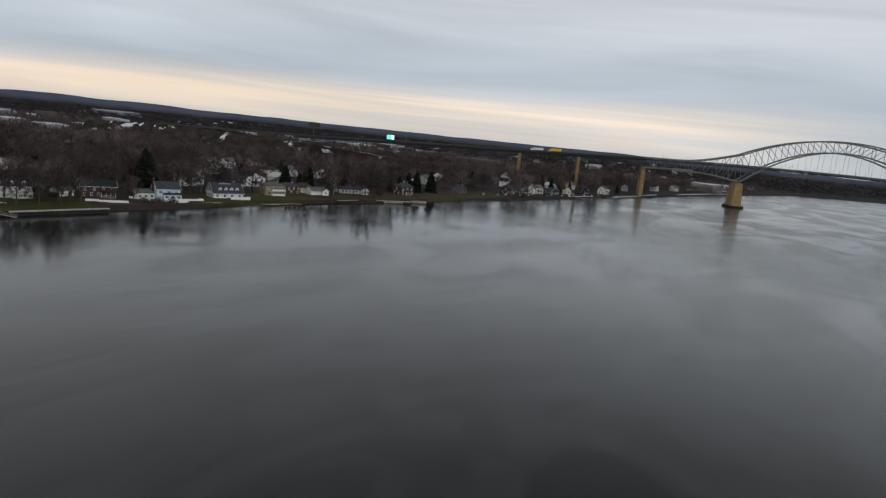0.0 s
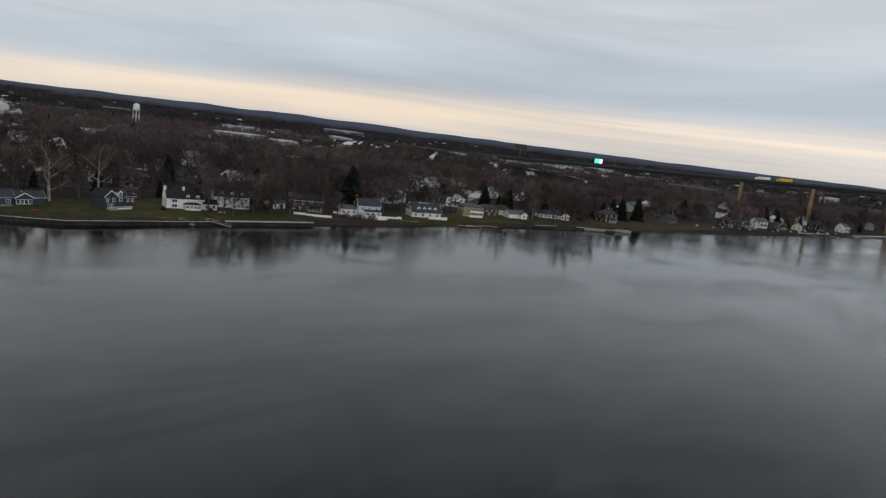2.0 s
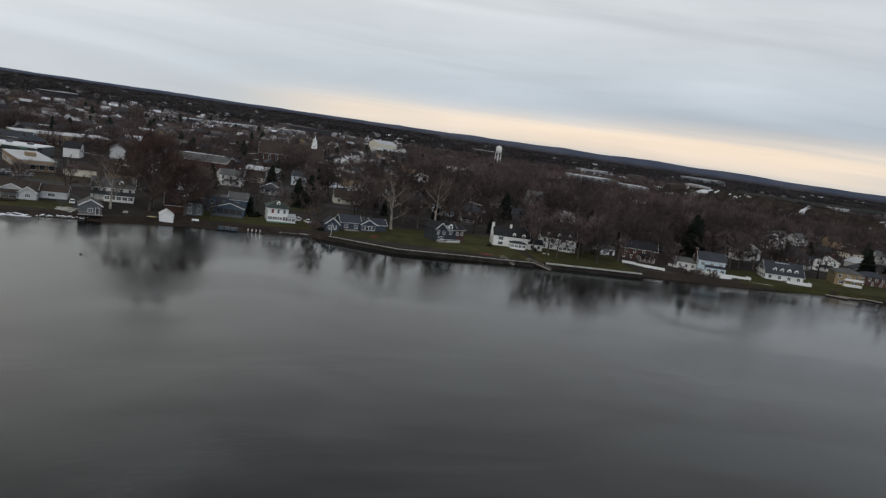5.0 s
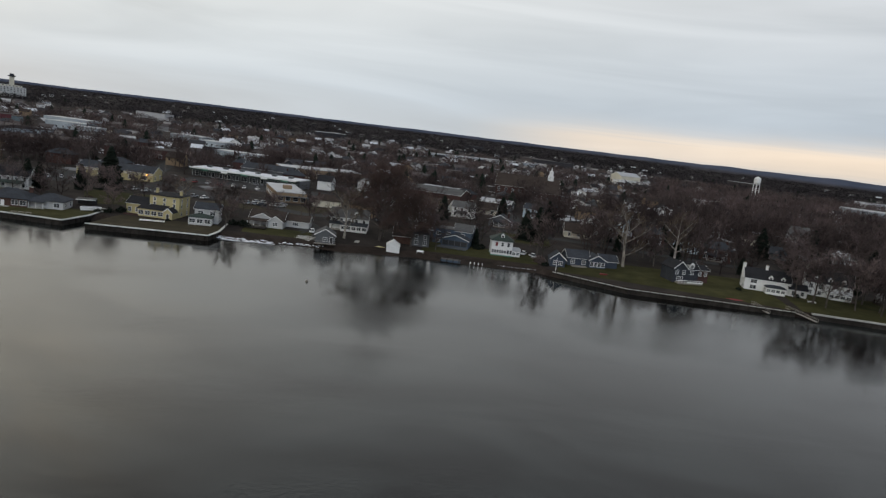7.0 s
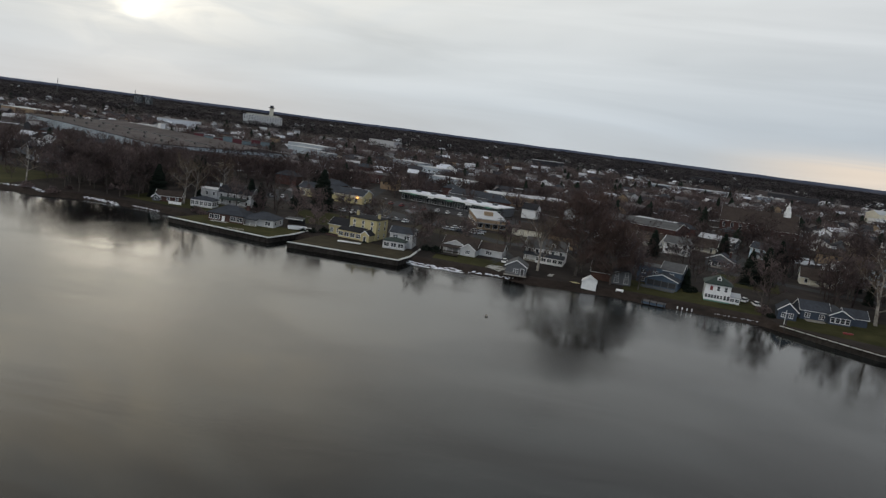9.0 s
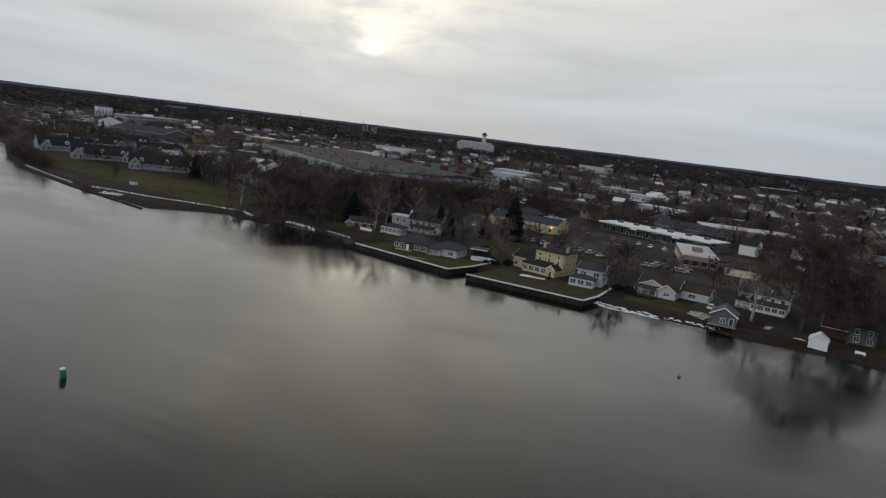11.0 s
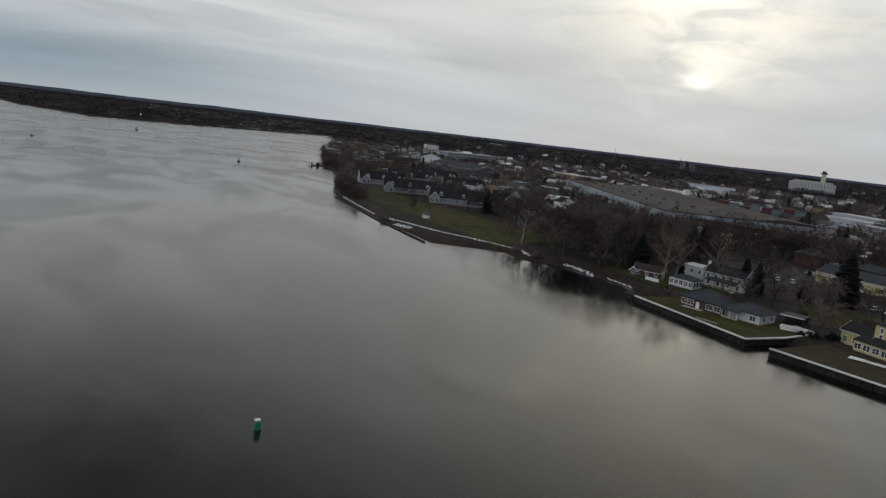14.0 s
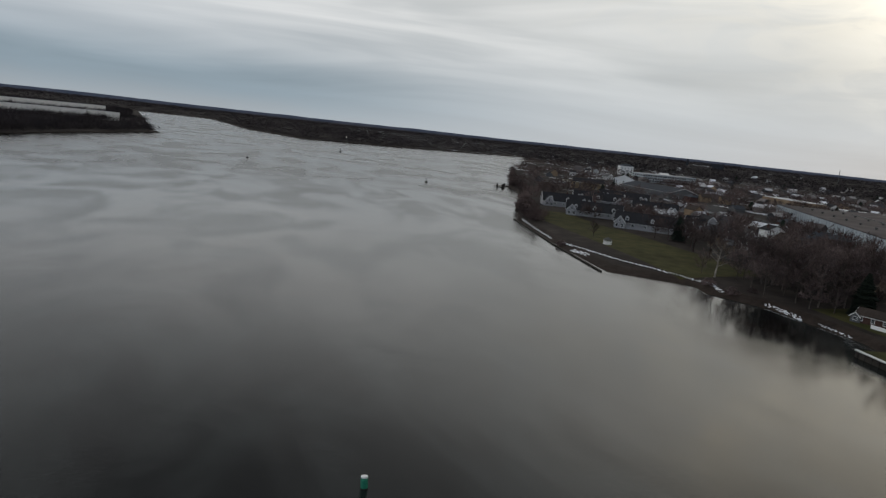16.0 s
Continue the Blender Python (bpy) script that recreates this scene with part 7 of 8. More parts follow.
# old town on the point
hall("ochre inn with dark roof in the old town", (-696.2, 367.5), (-685.1, 398.9), 14, 6.5, "ochre", "charcoal", roof="gx", rh=3.5, nwin=6, rows=2, wz=0.9, ww=1.2)
hall("wide dark-roofed market hall", (-739.8, 444.6), (-654.9, 455.1), 36, 6, "grey", "slate", roof="gx", rh=5, nwin=14)
h = hall("long three-storey green office block with glass bands", (-986.8, 604.1), (-1002, 703.1), 26, 12, "metal_wall", "white_roof", nwin=22, rows=3, wz=1.0, ww=3.4, wh=2.2, step=3.8)
part("entrance_gable", Shape().sweep([(34, -0.3, 12.4), (34, 10, 12.4), (34, 5, 15.6)], [(50, -0.3, 12.4), (50, 10, 12.4), (50, 5, 15.6)]), M["white"], h)
hall("white clapboard meeting house", (-824.5, 476.3), (-810.1, 497.8), 12, 8, "white", "charcoal", roof="gy", rh=5, nwin=3, rows=2)
h = hall("white tall mill tower house", (-1181.7, 664.4), (-1177.8, 688.1), 16, 16, "white", "slate", roof="hip", rh=4, nwin=4, rows=4, wz=1.5)
hall("long low white depot behind the town", (-636.4, 638.2), (-554.2, 714.6), 24, 6, "white", "white_roof", nwin=10)
hall("long snowy-roofed rail shed", (-757.7, 640.1), (-686.8, 639), 30, 7, "tan", "white_roof", nwin=9)
for x, y in ((-632.2, 273.1), (-636.6, 275.2), (-641.7, 277.2), (-645.8, 279.3), (-638.2, 270.1)):
    h = thing("piling", "dark timber mooring pile standing in the water", "piling", pose(x, y, 0))
    part("pile", Shape().rings([(0, 0, -2, 0.8), (0, 0, 3.4, 0.7), (0, 0, 3.9, 0.3)], 8), M["bulkhead"], h)
for k in range(4):
    h = thing("jetty", "low grey jetty by the old pilings", "jetty", pose(-648 - 7 * k, 280 + 5 * k, 0.8, 0, 0, -60))
    part("planking", Shape().box(0, 16, -1, 1, 0, 0.25), M["plank"], h)
    for px in (2, 8, 14):
        part("pile", Shape().rings([(px, 1.1, -2.5, 0.2), (px, 1.1, 0.9, 0.2)], 7), M["bulkhead"], h)

# skyline
for x, y, w, hgt in ((-1690, 1864, 24, 34), (-1662, 1882, 20, 31)):
    h = site("dark apartment tower on the skyline", (x, y), (x + w * 0.9, y + w * 0.4), "apartment_tower", "tower block")
    b = block(h, 0, 0, w, 16, hgt, "flat", 0, "slate", "charcoal")
    for r in range(9):
        windows(h, b, "f", 6, 2 + r * 3.4, 2.2, 1.8)
for x, y, hgt, w in ((-2560, 1642, 30, 9), (-2510, 1720, 22, 45), (-2488, 1752, 26, 10)):
    h = thing("plant", "dark industrial block on the skyline", "factory", pose(x, y, ground_z(x, y), 0, 0, 60))
    part("block", Shape().box(0, w, 0, 14, -1, hgt), M["slate"], h)
    part("parapet", Shape().box(-0.4, w + 0.4, -0.4, 14.4, hgt + 0.003, hgt + 1), M["charcoal"], h)


def mast(x, y, hgt):
    h = thing("radio_mast", "thin radio mast above the woods", "mast", pose(x, y, ground_z(x, y)))
    for k in range(3):
        a = k * 2.094
        part("leg", Shape().beam((2.2 * math.cos(a), 2.2 * math.sin(a), -1), (0.4 * math.cos(a), 0.4 * math.sin(a), hgt), 0.5), M["grey"], h)
    for k in range(8):
        z, r = hgt * k / 8, 2.2 - 1.8 * k / 8
        part("brace", Shape().rings([(0, 0, z, r), (0, 0, z + 0.4, r)], 3), M["grey"], h)


mast(-2216, 2055, 52), mast(1267, 684, 42), mast(-1700, 1880, 46)
h = thing("billboard", "dark back of a tall roadside billboard", "billboard", pose(744.6, 539.6, ground_z(747.2, 538.2), 0, 0, -35))
part("column", Shape().rings([(0, 0, -1, 0.8), (0, 0, 37, 0.7)], 10), M["dark_steel"], h)
part("panel", Shape().box(-8, 8, -0.6, 0.6, 37, 43), M["dark"], h)
part("catwalk", Shape().box(-8.2, 8.2, -1.6, -0.62, 36.6, 36.9), M["dark_steel"], h)
part("poster", Shape().box(2.5, 7, -0.68, -0.61, 38, 42), M["brick"], h)
h = thing("digital_billboard", "lit teal and white digital billboard by the road", "billboard", pose(1003.4, 569.4, ground_z(1007, 563.5), 0, 0, -30))
part("column", Shape().rings([(0, 0, -1, 0.9), (0, 0, 27, 0.8)], 10), M["dark_steel"], h)
part("cabinet", Shape().box(-7.6, 7.6, -0.5, 0.8, 27, 35), M["dark"], h)
part("screen", Shape().box(-7.2, 1.6, -0.6, -0.51, 27.4, 34.6), M["screen"], h, "glowing teal screen")
part("screen_strip", Shape().box(1.62, 7.2, -0.6, -0.51, 27.4, 34.6), M["screen_white"], h, "glowing white screen")

# ---- buoys ----
h = thing("can_buoy", "green can buoy with a white top afloat", "buoy", pose(-102.3, 90.2, -0.15, 3, -4, 0) @ Matrix.Diagonal((0.92, 0.92, 0.88, 1.0)))
part("body", Shape().rings([(0, 0, -0.8, 0.45), (0, 0, -0.5, 0.52), (0, 0, 1.55, 0.52), (0, 0, 1.62, 0.47), (0, 0, 1.8, 0.47)], 20), M["buoy_green"], h)
part("cap", Shape().rings([(0, 0, 1.803, 0.5), (0, 0, 2.0, 0.5), (0, 0, 2.05, 0.4)], 20), M["trim"], h, "white cap")
part("stripe", Shape().rings([(0, 0, 0.0, 0.535), (0, 0, 0.3, 0.535)], 20), M["bulkhead"], h, "dark waterline stain")
for x, y, s in ((-622.6, 200.3, 1.0), (-1060.8, 157.8, 1.5), (-732.4, 43.6, 0.9)):
    h = thing("light_buoy", "dark lighted buoy with a tapering cage", "buoy", pose(x, y, 0) @ Matrix.Scale(s, 4))
    part("float", Shape().rings([(0, 0, -0.6, 1.2), (0, 0, 0.7, 1.3), (0, 0, 0.9, 1.0)], 14), M["bulkhead"], h)
    for k in range(4):
        a = k * math.pi / 2
        part("cage_leg", Shape().beam((0.9 * math.cos(a), 0.9 * math.sin(a), 0.9), (0.35 * math.cos(a), 0.35 * math.sin(a), 3.6), 0.12), M["dark_steel"], h)
    part("dayboard", Shape().box(-0.55, 0.55, -0.06, 0.06, 1.7, 3.0), M["buoy_green"], h)
    part("lantern", Shape().rings([(0, 0, 3.6, 0.3), (0, 0, 4.2, 0.3), (0, 0, 4.4, 0.1)], 8), M["trim"], h)
h = thing("mooring_buoy", "small dark mooring buoy afloat", "buoy", pose(-35.5, 184.7, 0))
part("ball", Shape().rings([(0, 0, -0.3, 0.15), (0, 0, -0.1, 0.38), (0, 0, 0.15, 0.42), (0, 0, 0.4, 0.28), (0, 0, 0.5, 0.08)], 12), M["plank"], h)
part("ring", Shape().rings([(0, 0, 0.5, 0.1), (0, 0, 0.62, 0.1)], 8), M["dark_steel"], h)
h = thing("range_light", "white light beacon on the far shore", "beacon", pose(-1465, 199.6, 1))
part("mast", Shape().beam((0, 0, -2), (0, 0, 11), 0.4), M["grey"], h)
part("lamp", Shape().rings([(0, 0, 11, 0.7), (0, 0, 12.4, 0.7)], 8), M["lamp_white"], h)

# thin floating ice flakes
g = random.Random(3)
ice = Shape()
for k in range(9):
    x, y = (9.0, 54.0) if k == 0 else (9.8 + g.gauss(0, 1.3), 53.6 + g.gauss(0, 0.45))
    r = 0.55 if k == 0 else g.uniform(0.12, 0.3)
    n = 9
    ice.prism([(x + r * g.uniform(0.7, 1.3) * math.cos(6.283 * i / n), y + r * g.uniform(0.4, 0.8) * math.sin(6.283 * i / n)) for i in range(n)], -0.02, 0.012)
tagged(link("ice_flakes", ice.mesh("ice_flakes", M["grey_roof"])), "scattered thin grey ice flakes afloat on the river", "ice", kind="stuff")

# ---- white warehouses on the far bank ----
for p, q, d, hh in [((-1290, -400), (-1425, -232), 30, 14), ((-1700, -600), (-1950, -380), 30, 16)]:
    h = site("long white warehouse behind bare woods", q, p, "warehouse", "warehouse", 1.5)
    w = math.hypot(q[0] - p[0], q[1] - p[1])
    b = block(h, 0, 0, w, d, hh, "flat", 0, "white", "white_roof")
    windows(h, b, "f", 9, 10.5, 7, 4.5, 2)


# ---- cars ----
def car_kind(paint, label):
    t = thing("car", label, "car", pose(0, 0, -60))
    s = Shape().sweep([(-2.2, -0.86, 0.3), (2.2, -0.86, 0.3), (2.25, -0.8, 0.75), (0.95, -0.86, 0.95), (-0.9, -0.86, 0.97), (-2.25, -0.8, 0.85)],
                      [(-2.2, 0.86, 0.3), (2.2, 0.86, 0.3), (2.25, 0.8, 0.75), (0.95, 0.86, 0.95), (-0.9, 0.86, 0.97), (-2.25, 0.8, 0.85)])
    part("body", s, M[paint], t)
    part("cabin", Shape().sweep([(-1.9, -0.8, 0.9), (1.1, -0.8, 0.88), (0.4, -0.65, 1.45), (-1.4, -0.65, 1.45)], [(-1.9, 0.8, 0.9), (1.1, 0.8, 0.88), (0.4, 0.65, 1.45), (-1.4, 0.65, 1.45)]), M["glass"], t)
    part("roof", Shape().box(-1.38, 0.38, -0.64, 0.64, 1.453, 1.5), M[paint], t)
    wheel = Shape().rings([(0, 0, -0.1, 0.32), (0, 0, 0.1, 0.32)], 12).mesh("wheel", M["rubber"])
    for px in (-1.4, 1.4):
        for py in (-0.82, 0.82):
            link("wheel", wheel, t, m=pose(px, py, 0.32, 90, 0, 0))
    return t


M["silver"] = tone("silver_car_paint", (0.45, 0.46, 0.47), 0.35, 0.05, 1.0)
M["car_dark"] = tone("dark_car_paint", (0.05, 0.055, 0.065), 0.3, 0.1, 1.0)
CARS = [car_kind("white", "parked white car with dark windows"), car_kind("silver", "parked silver car with dark windows"), car_kind("car_dark", "parked dark car with dark windows"), car_kind("red", "parked red car with dark windows")]
rng = random.Random(5)


def park(x, y, turn, k=None):
    c = CARS[k if k is not None else rng.choice((0, 0, 1, 1, 2, 2, 3))]
    copy_thing(c, pose(x, y, ground_z(x, y) + 0.13, 0, 0, turn + rng.uniform(-4, 4)))


park(-48.5, 254, 95, 0), park(30.5, 262, 70, 0), park(33.5, 259, 100, 0), park(-36, 296, 20), park(-28, 300, 20)
for k in range(11):
    park(-87 + 2.7 * (k % 6) + 2 * (k // 6), 304 + 7 * (k // 6) + 0.6 * (k % 6), 40 + 10 * (k // 6), (1, 1, 2, 2, 0, 1, 1, 1, 2, 0, 1)[k])
for k in range(11):
    park(-138 + 6.4 * k, 362 + rng.uniform(-2, 2), 95)
for k in range(9):
    park(-148 + 5.2 * k, 305 + rng.uniform(-1, 1), 80)
for k in range(10):
    park(-204 + 4 * k, 306 + 2.6 * (k % 3) + k, 120, 3 if k == 3 else None)
for k in range(7):
    park(-12 + 3.1 * k, 292 + 0.4 * k, 100)
for k in range(22):
    park(-630 + 8 * k, 440 - 1.6 * k + rng.uniform(-9, 9), 70)
for k in range(16):
    park(-850 + 8 * k, 520 - 3 * k + rng.uniform(-12, 12), 70)
for k in range(14):
    park(480 + 14 * k, 172 - 3.6 * k + rng.uniform(-3, 3), 20, rng.choice((0, 0, 1)))
for ob in CARS:
    retire(ob)


# ---- small houses of the town ----
def small_house(i, wall, roofm, label, two, hip):
    h = thing("house", label, "house", pose(0, 0, -60))
    w, d, e = 11 + i % 3, 8, 5.2 if two else 3.0
    b = block(h, -w / 2, -d / 2, w, d, e, "hip" if hip else ("gx", "gy")[i % 2], 2.6 + 0.3 * (i % 3), wall, roofm)
    windows(h, b, "f", 3, 0.8), windows(h, b, "r", 2, 0.8), windows(h, b, "l", 2, 0.8)
    if two:
        windows(h, b, "f", 3, 3.3), windows(h, b, "l", 1, 3.3), windows(h, b, "r", 1, 3.3)
    porch(h, -w / 4, -d / 2 - 2.2, w / 2, 2.2, 2.5, roofm, 3)
    chimney(h, w * 0.3, 0.6, e, e + 3.6, "brick", 0.8)
    return h


def plain_house(i, wall, roofm, label, two):
    """A house far back in the town: body, roof, chimney and a few windows."""
    h = thing("house", label, "house", pose(0, 0, -60))
    w, d, e = 11 + i % 3, 8, 5.2 if two else 3.0
    roof = ("gx", "gy", "hip")[i % 3]
    part("wall", wall_shape(-w / 2, -d / 2, w, d, e, roof, 2.8), M[wall], h)
    part("roof", roof_shape(-w / 2, -d / 2, w, d, e, roof, 2.8), M[roofm], h)
    part("chimney", Shape().box(w * 0.3 - 0.4, w * 0.3 + 0.4, 0.2, 1.0, e, e + 3.4), M["brick"], h)
    for x in (-w * 0.28, w * 0.22):
        part("window", Shape().box(x - 0.6, x + 0.6, -d / 2 - 0.05, -d / 2 + 0.02, 0.8 + (2.4 if two else 0), 2.2 + (2.4 if two else 0)), M["glass"], h)
    return h


PLAIN = [plain_house(0, "off_white", "grey_roof", "white wooden house with grey roof", True), plain_house(1, "white", "charcoal", "white gabled house with dark roof", True),
         plain_house(2, "cream", "brown_roof", "cream bungalow with brown roof", False), plain_house(3, "grey", "slate", "grey house with a slate roof", False),
         plain_house(4, "off_white", "white_roof", "white bungalow with a snowy roof", False), plain_house(5, "brick", "slate", "brick house with slate roof", True),
         plain_house(6, "tan", "brown_roof", "tan house with brown roof", True)]
HOUSES = [small_house(0, "white", "grey_roof", "white wooden house with grey roof", True, False), small_house(1, "white", "charcoal", "white gabled house with dark roof", True, False),
          small_house(2, "cream", "brown_roof", "cream bungalow with brown roof", False, False), small_house(3, "grey", "slate", "grey house with a slate roof", False, False),
          small_house(4, "white", "brown_roof", "white bungalow with a brown roof", False, True), small_house(5, "brick", "slate", "brick house with slate roof", True, True),
          small_house(6, "pale_blue", "slate", "pale blue gabled house", True, False)]


PAVED.append([(-216.5, 267.1), (-100.9, 266.6), (-101, 351), (-216.2, 349.4)])
PAVED.append([(20, 470), (104, 460), (100, 566), (25, 570)])
PAVED.append([(18, 268), (50, 266), (52, 318), (20, 320)])
PAVED.append([(-172, 296), (-62, 290), (-56, 392), (-150, 400)])
PAVED.append([(-590.6, 529.6), (-335.9, 407.6), (-286.2, 514.3), (-538.2, 634.4)])
PAVED.append([(-333, 417.7), (-239.4, 460.9), (-253.6, 499.2), (-346.4, 454.8)])


def free(x, y, r):
    if not clear(x, y):
        return False
    for ox, oy, orr in OCC:
        if abs(ox - x) < orr + r and abs(oy - y) < orr + r and math.hypot(ox - x, oy - y) < orr + r:
            return False
    return True


rng = random.Random(8)
placed = 0
SPOTS = [(120.6, 309.3, 5), (255.5, 270.5, 0), (266.5, 276.4, 1), (284.7, 260.5, 5), (300.8, 258.6, 1), (323.3, 254.6, 3), (98.5, 339.6, 5), (112.6, 325.5, 6), (62.4, 330, 2), (26.2, 336.7, 3), (8.1, 355.4, 0), (20.2, 383.8, 2),
         (48.5, 391.3, 6), (60.6, 417.5, 5), (-4, 372, 2), (75.5, 360.2, 1), (92.6, 380.2, 6), (62.6, 452.3, 4), (387.8, 198.8, 5), (525.4, 172.1, 5), (551.2, 168, 3),
         (572.9, 161.9, 0), (597.7, 153.8, 3), (628.8, 147.7, 2), (664.5, 141.3, 5), (699.9, 128.8, 0)]
BEHIND = [(216, 433, 0), (160, 341, 3), (333, 327, 1), (390, 363, 0), (432, 372, 6), (394, 323, 2), (201, 352, 4), (417, 293, 1), (401, 305, 0), (311, 229, 2), 
         (607, 206, 1), (711, 243, 0), (757, 213, 6), (743, 135, 2), (468, 192, 3), (500, 240, 0), (350, 280, 4), (560, 260, 1), (640, 230, 3),
          (749, 257, 0), (750, 230, 2), (796, 225, 1), (674, 180, 4), (702, 165, 0), (776, 140, 3), (810, 128, 0), (850, 120, 5), (905, 108, 1), (972, 92, 0), (1060, 78, 2), (1551, 132, 0), (1440, 10, 1), (1330, 30, 4), (1210, 60, 0),
          (-1258, 640, 0), (-1278, 682, 1), (-1236, 610, 2), (-1120, 590, 0), (-1085, 560, 1), (-1050, 545, 3), (-960, 480, 1), (-905, 430, 6), (-870, 410, 3), (-930, 520, 0), (-1010, 560, 4), (-790, 400, 2), (-770, 420, 5), (-745, 350, 3),
          (142, 549, 0), (170, 598, 6), (172, 533, 3), (158, 520, 1), (232, 463, 0), (90, 483, 1), (82, 419, 6), (376, 369, 0), (354, 350, 1), (343, 299, 5), (426, 299, 1), (654, 461, 0), (461, 231, 4)]
for x, y, k in SPOTS + BEHIND:
    copy_thing((HOUSES if (x, y, k) in SPOTS else PLAIN)[k], pose(x, y, ground_z(x, y), 0, 0, rng.uniform(-25, 25) - 10))
    OCC.append((x, y, 9))
    n = math.hypot(x, y)
    for open_to in (14, 26, 38, 50, 62, 76, 90)[:2 if (x, y, k) in SPOTS else 7]:     # the gardens in front stay open
        OCC.append((x - x / n * open_to, y - y / n * open_to, 5.5))
tries = 0
while placed < 122 and tries < 6000:
    tries += 1
    az, r = rng.uniform(-42, 55), 300 * math.exp(rng.uniform(0, 1.35))
    if az < -14 and rng.random() < 0.55:
        continue
    x, y = -math.sin(radians(az)) * r, math.cos(radians(az)) * r
    if y < 290 or not free(x, y, 8):
        continue
    copy_thing(PLAIN[rng.choice((0, 1, 2, 3, 3, 3, 5, 5, 6, 6))], pose(x, y, ground_z(x, y), 0, 0, rng.choice((0, 90, 180, 270)) + rng.uniform(-14, 14)))
    OCC.append((x, y, 9))
    placed += 1
for ob in [*HOUSES, *PLAIN]:
    retire(ob)

# utility poles along the street
for x, y in [(-131.3, 321.2), (-98.9, 305.1), (-60.6, 290), (-20.2, 300.7), (20.2, 315.4), (60.4, 307.6), (100.5, 294.3), (-171.4, 330.9)]:
    h = thing("utility_pole", "wooden utility pole with crossarms by the street", "pole", pose(x, y, ground_z(x, y), 0, 0, 20))
    part("mast", Shape().rings([(0, 0, -0.5, 0.2), (0, 0, 11, 0.13)], 7), M["bark"], h)
    for z in (9.6, 10.4):
        part("crossarm", Shape().box(-1.2, 1.2, -0.07, 0.07, z, z + 0.14), M["bark"], h)
    part("transformer", Shape().rings([(0.35, 0, 8.2, 0.25), (0.35, 0, 9.1, 0.25)], 8), M["grey"], h)

# ---- trees among the houses ----
PAVED.pop(next(i for i, c in enumerate(PAVED) if c[0] == (-216.5, 267.1)))
rng = random.Random(12)
n = tries = 0
while n < 44:
    x, y = rng.uniform(-262, -204), rng.uniform(240, 300)
    if y < 252 - (x + 262) * 0.1 or math.hypot(x + 200, y - 257) < 8:
        continue
    place(BARE[rng.randrange(4)], x, y, rng.uniform(0.85, 1.25), rng.uniform(0, 360))
    OCC.append((x, y, 2.4))
    n += 1
while n < 300 and tries < 14000:
    tries += 1
    az = rng.uniform(-82, 66)
    rs, w = shore_at(az)
    d = 11 + 120 * rng.random() ** 1.4
    r = rs + d
    x, y = -math.sin(radians(az)) * r, math.cos(radians(az)) * r
    if not free(x, y, 1.2) or not clear(x, y):
        continue
    if -150 < x < 30 and rng.random() < 0.55 or -216 < x < -100 and 272 < y < 351 and rng.random() < 0.8:
        continue
    if x < -265 and (y < 268 or y < 330 and rng.random() < 0.75):
        continue
    k = rng.random()
    if k < 0.70 or x < -265:
        place(BARE[rng.randrange(4)], x, y, rng.uniform(0.7, 1.1) * (0.85 if x < 30 else 1.24), rng.uniform(0, 360))
    elif k < 0.74:
        place(SYC[rng.randrange(2)], x, y, rng.uniform(0.6, 0.9), rng.uniform(0, 360))
    elif k < 0.92 and d > 45:
        place(CON[rng.randrange(3)], x, y, rng.uniform(0.5, 0.9), rng.uniform(0, 360))
    else:
        place(SCRUB, x, y, rng.uniform(0.8, 1.5), rng.uniform(0, 360))
    OCC.append((x, y, 3.0))
    n += 1
for ob in [*BARE, *SYC, RED, *CON, BUSH, SCRUB]:
    retire(ob)


def grove():
    """Further bare trees behind the houses, whole trees joined into one piece."""
    g = np.random.RandomState(91)
    kinds = []
    for i, (h, sp) in enumerate([(16, 6.2), (18, 6.8), (13, 5.2)]):
        wood, haze = bare_tree(120 + i, h, sp, limbs=9, fan=4, twig=5, trunk_r=0.36, thick=0.17)
        a = twigs_mesh("kind", wood, [], M["bark"])
        b = twigs_mesh("kind", [], haze, M["twig"])
        rows = []
        for me in (a, b):
            me.calc_loop_triangles()
            co = np.array([v.co[:] for v in me.vertices])
            rows.append(co[np.array([t.vertices[:] for t in me.loop_triangles])])
            bpy.data.meshes.remove(me)
        kinds.append(np.concatenate(rows))
    V = []
    r = 252.0
    while r < 470:
        az = -80.0
        while az < 66:
            az += math.degrees(8.6 / r)
            a2, rr = az + g.uniform(-0.5, 0.5) * math.degrees(8 / r), r + g.uniform(-4, 4)
            rs, w = shore_at(a2)
            if rr < rs + w + 30:
                continue
            x, y = -math.sin(math.radians(a2)) * rr, math.cos(math.radians(a2)) * rr
            if -216 < x < -100 and 272 < y < 351 and g.rand() < 0.75:
                continue
            town = -150 < x < 40
            if g.rand() < (0.66 if town else 0.8 if x < -265 and y < 340 else 0.45) or not free(x, y, 0.5):
                continue
            s, t = g.uniform(0.65, 1.1) * (0.82 if town else 1.05 if x < 60 else 1.2), g.uniform(0, 6.283)
            c, q = math.cos(t) * s, math.sin(t) * s
            R = np.array([[c, -q, 0], [q, c, 0], [0, 0, s]])
            V.append(kinds[g.randint(3)].reshape(-1, 3) @ R.T + (x, y, float(land_height(a2, rr)) - 0.2))
        r += 8.6
    tagged(link("grove", triangles("grove", np.concatenate(V), M["twig"])), "crowded bare brown trees behind the houses", "trees", kind="stuff")


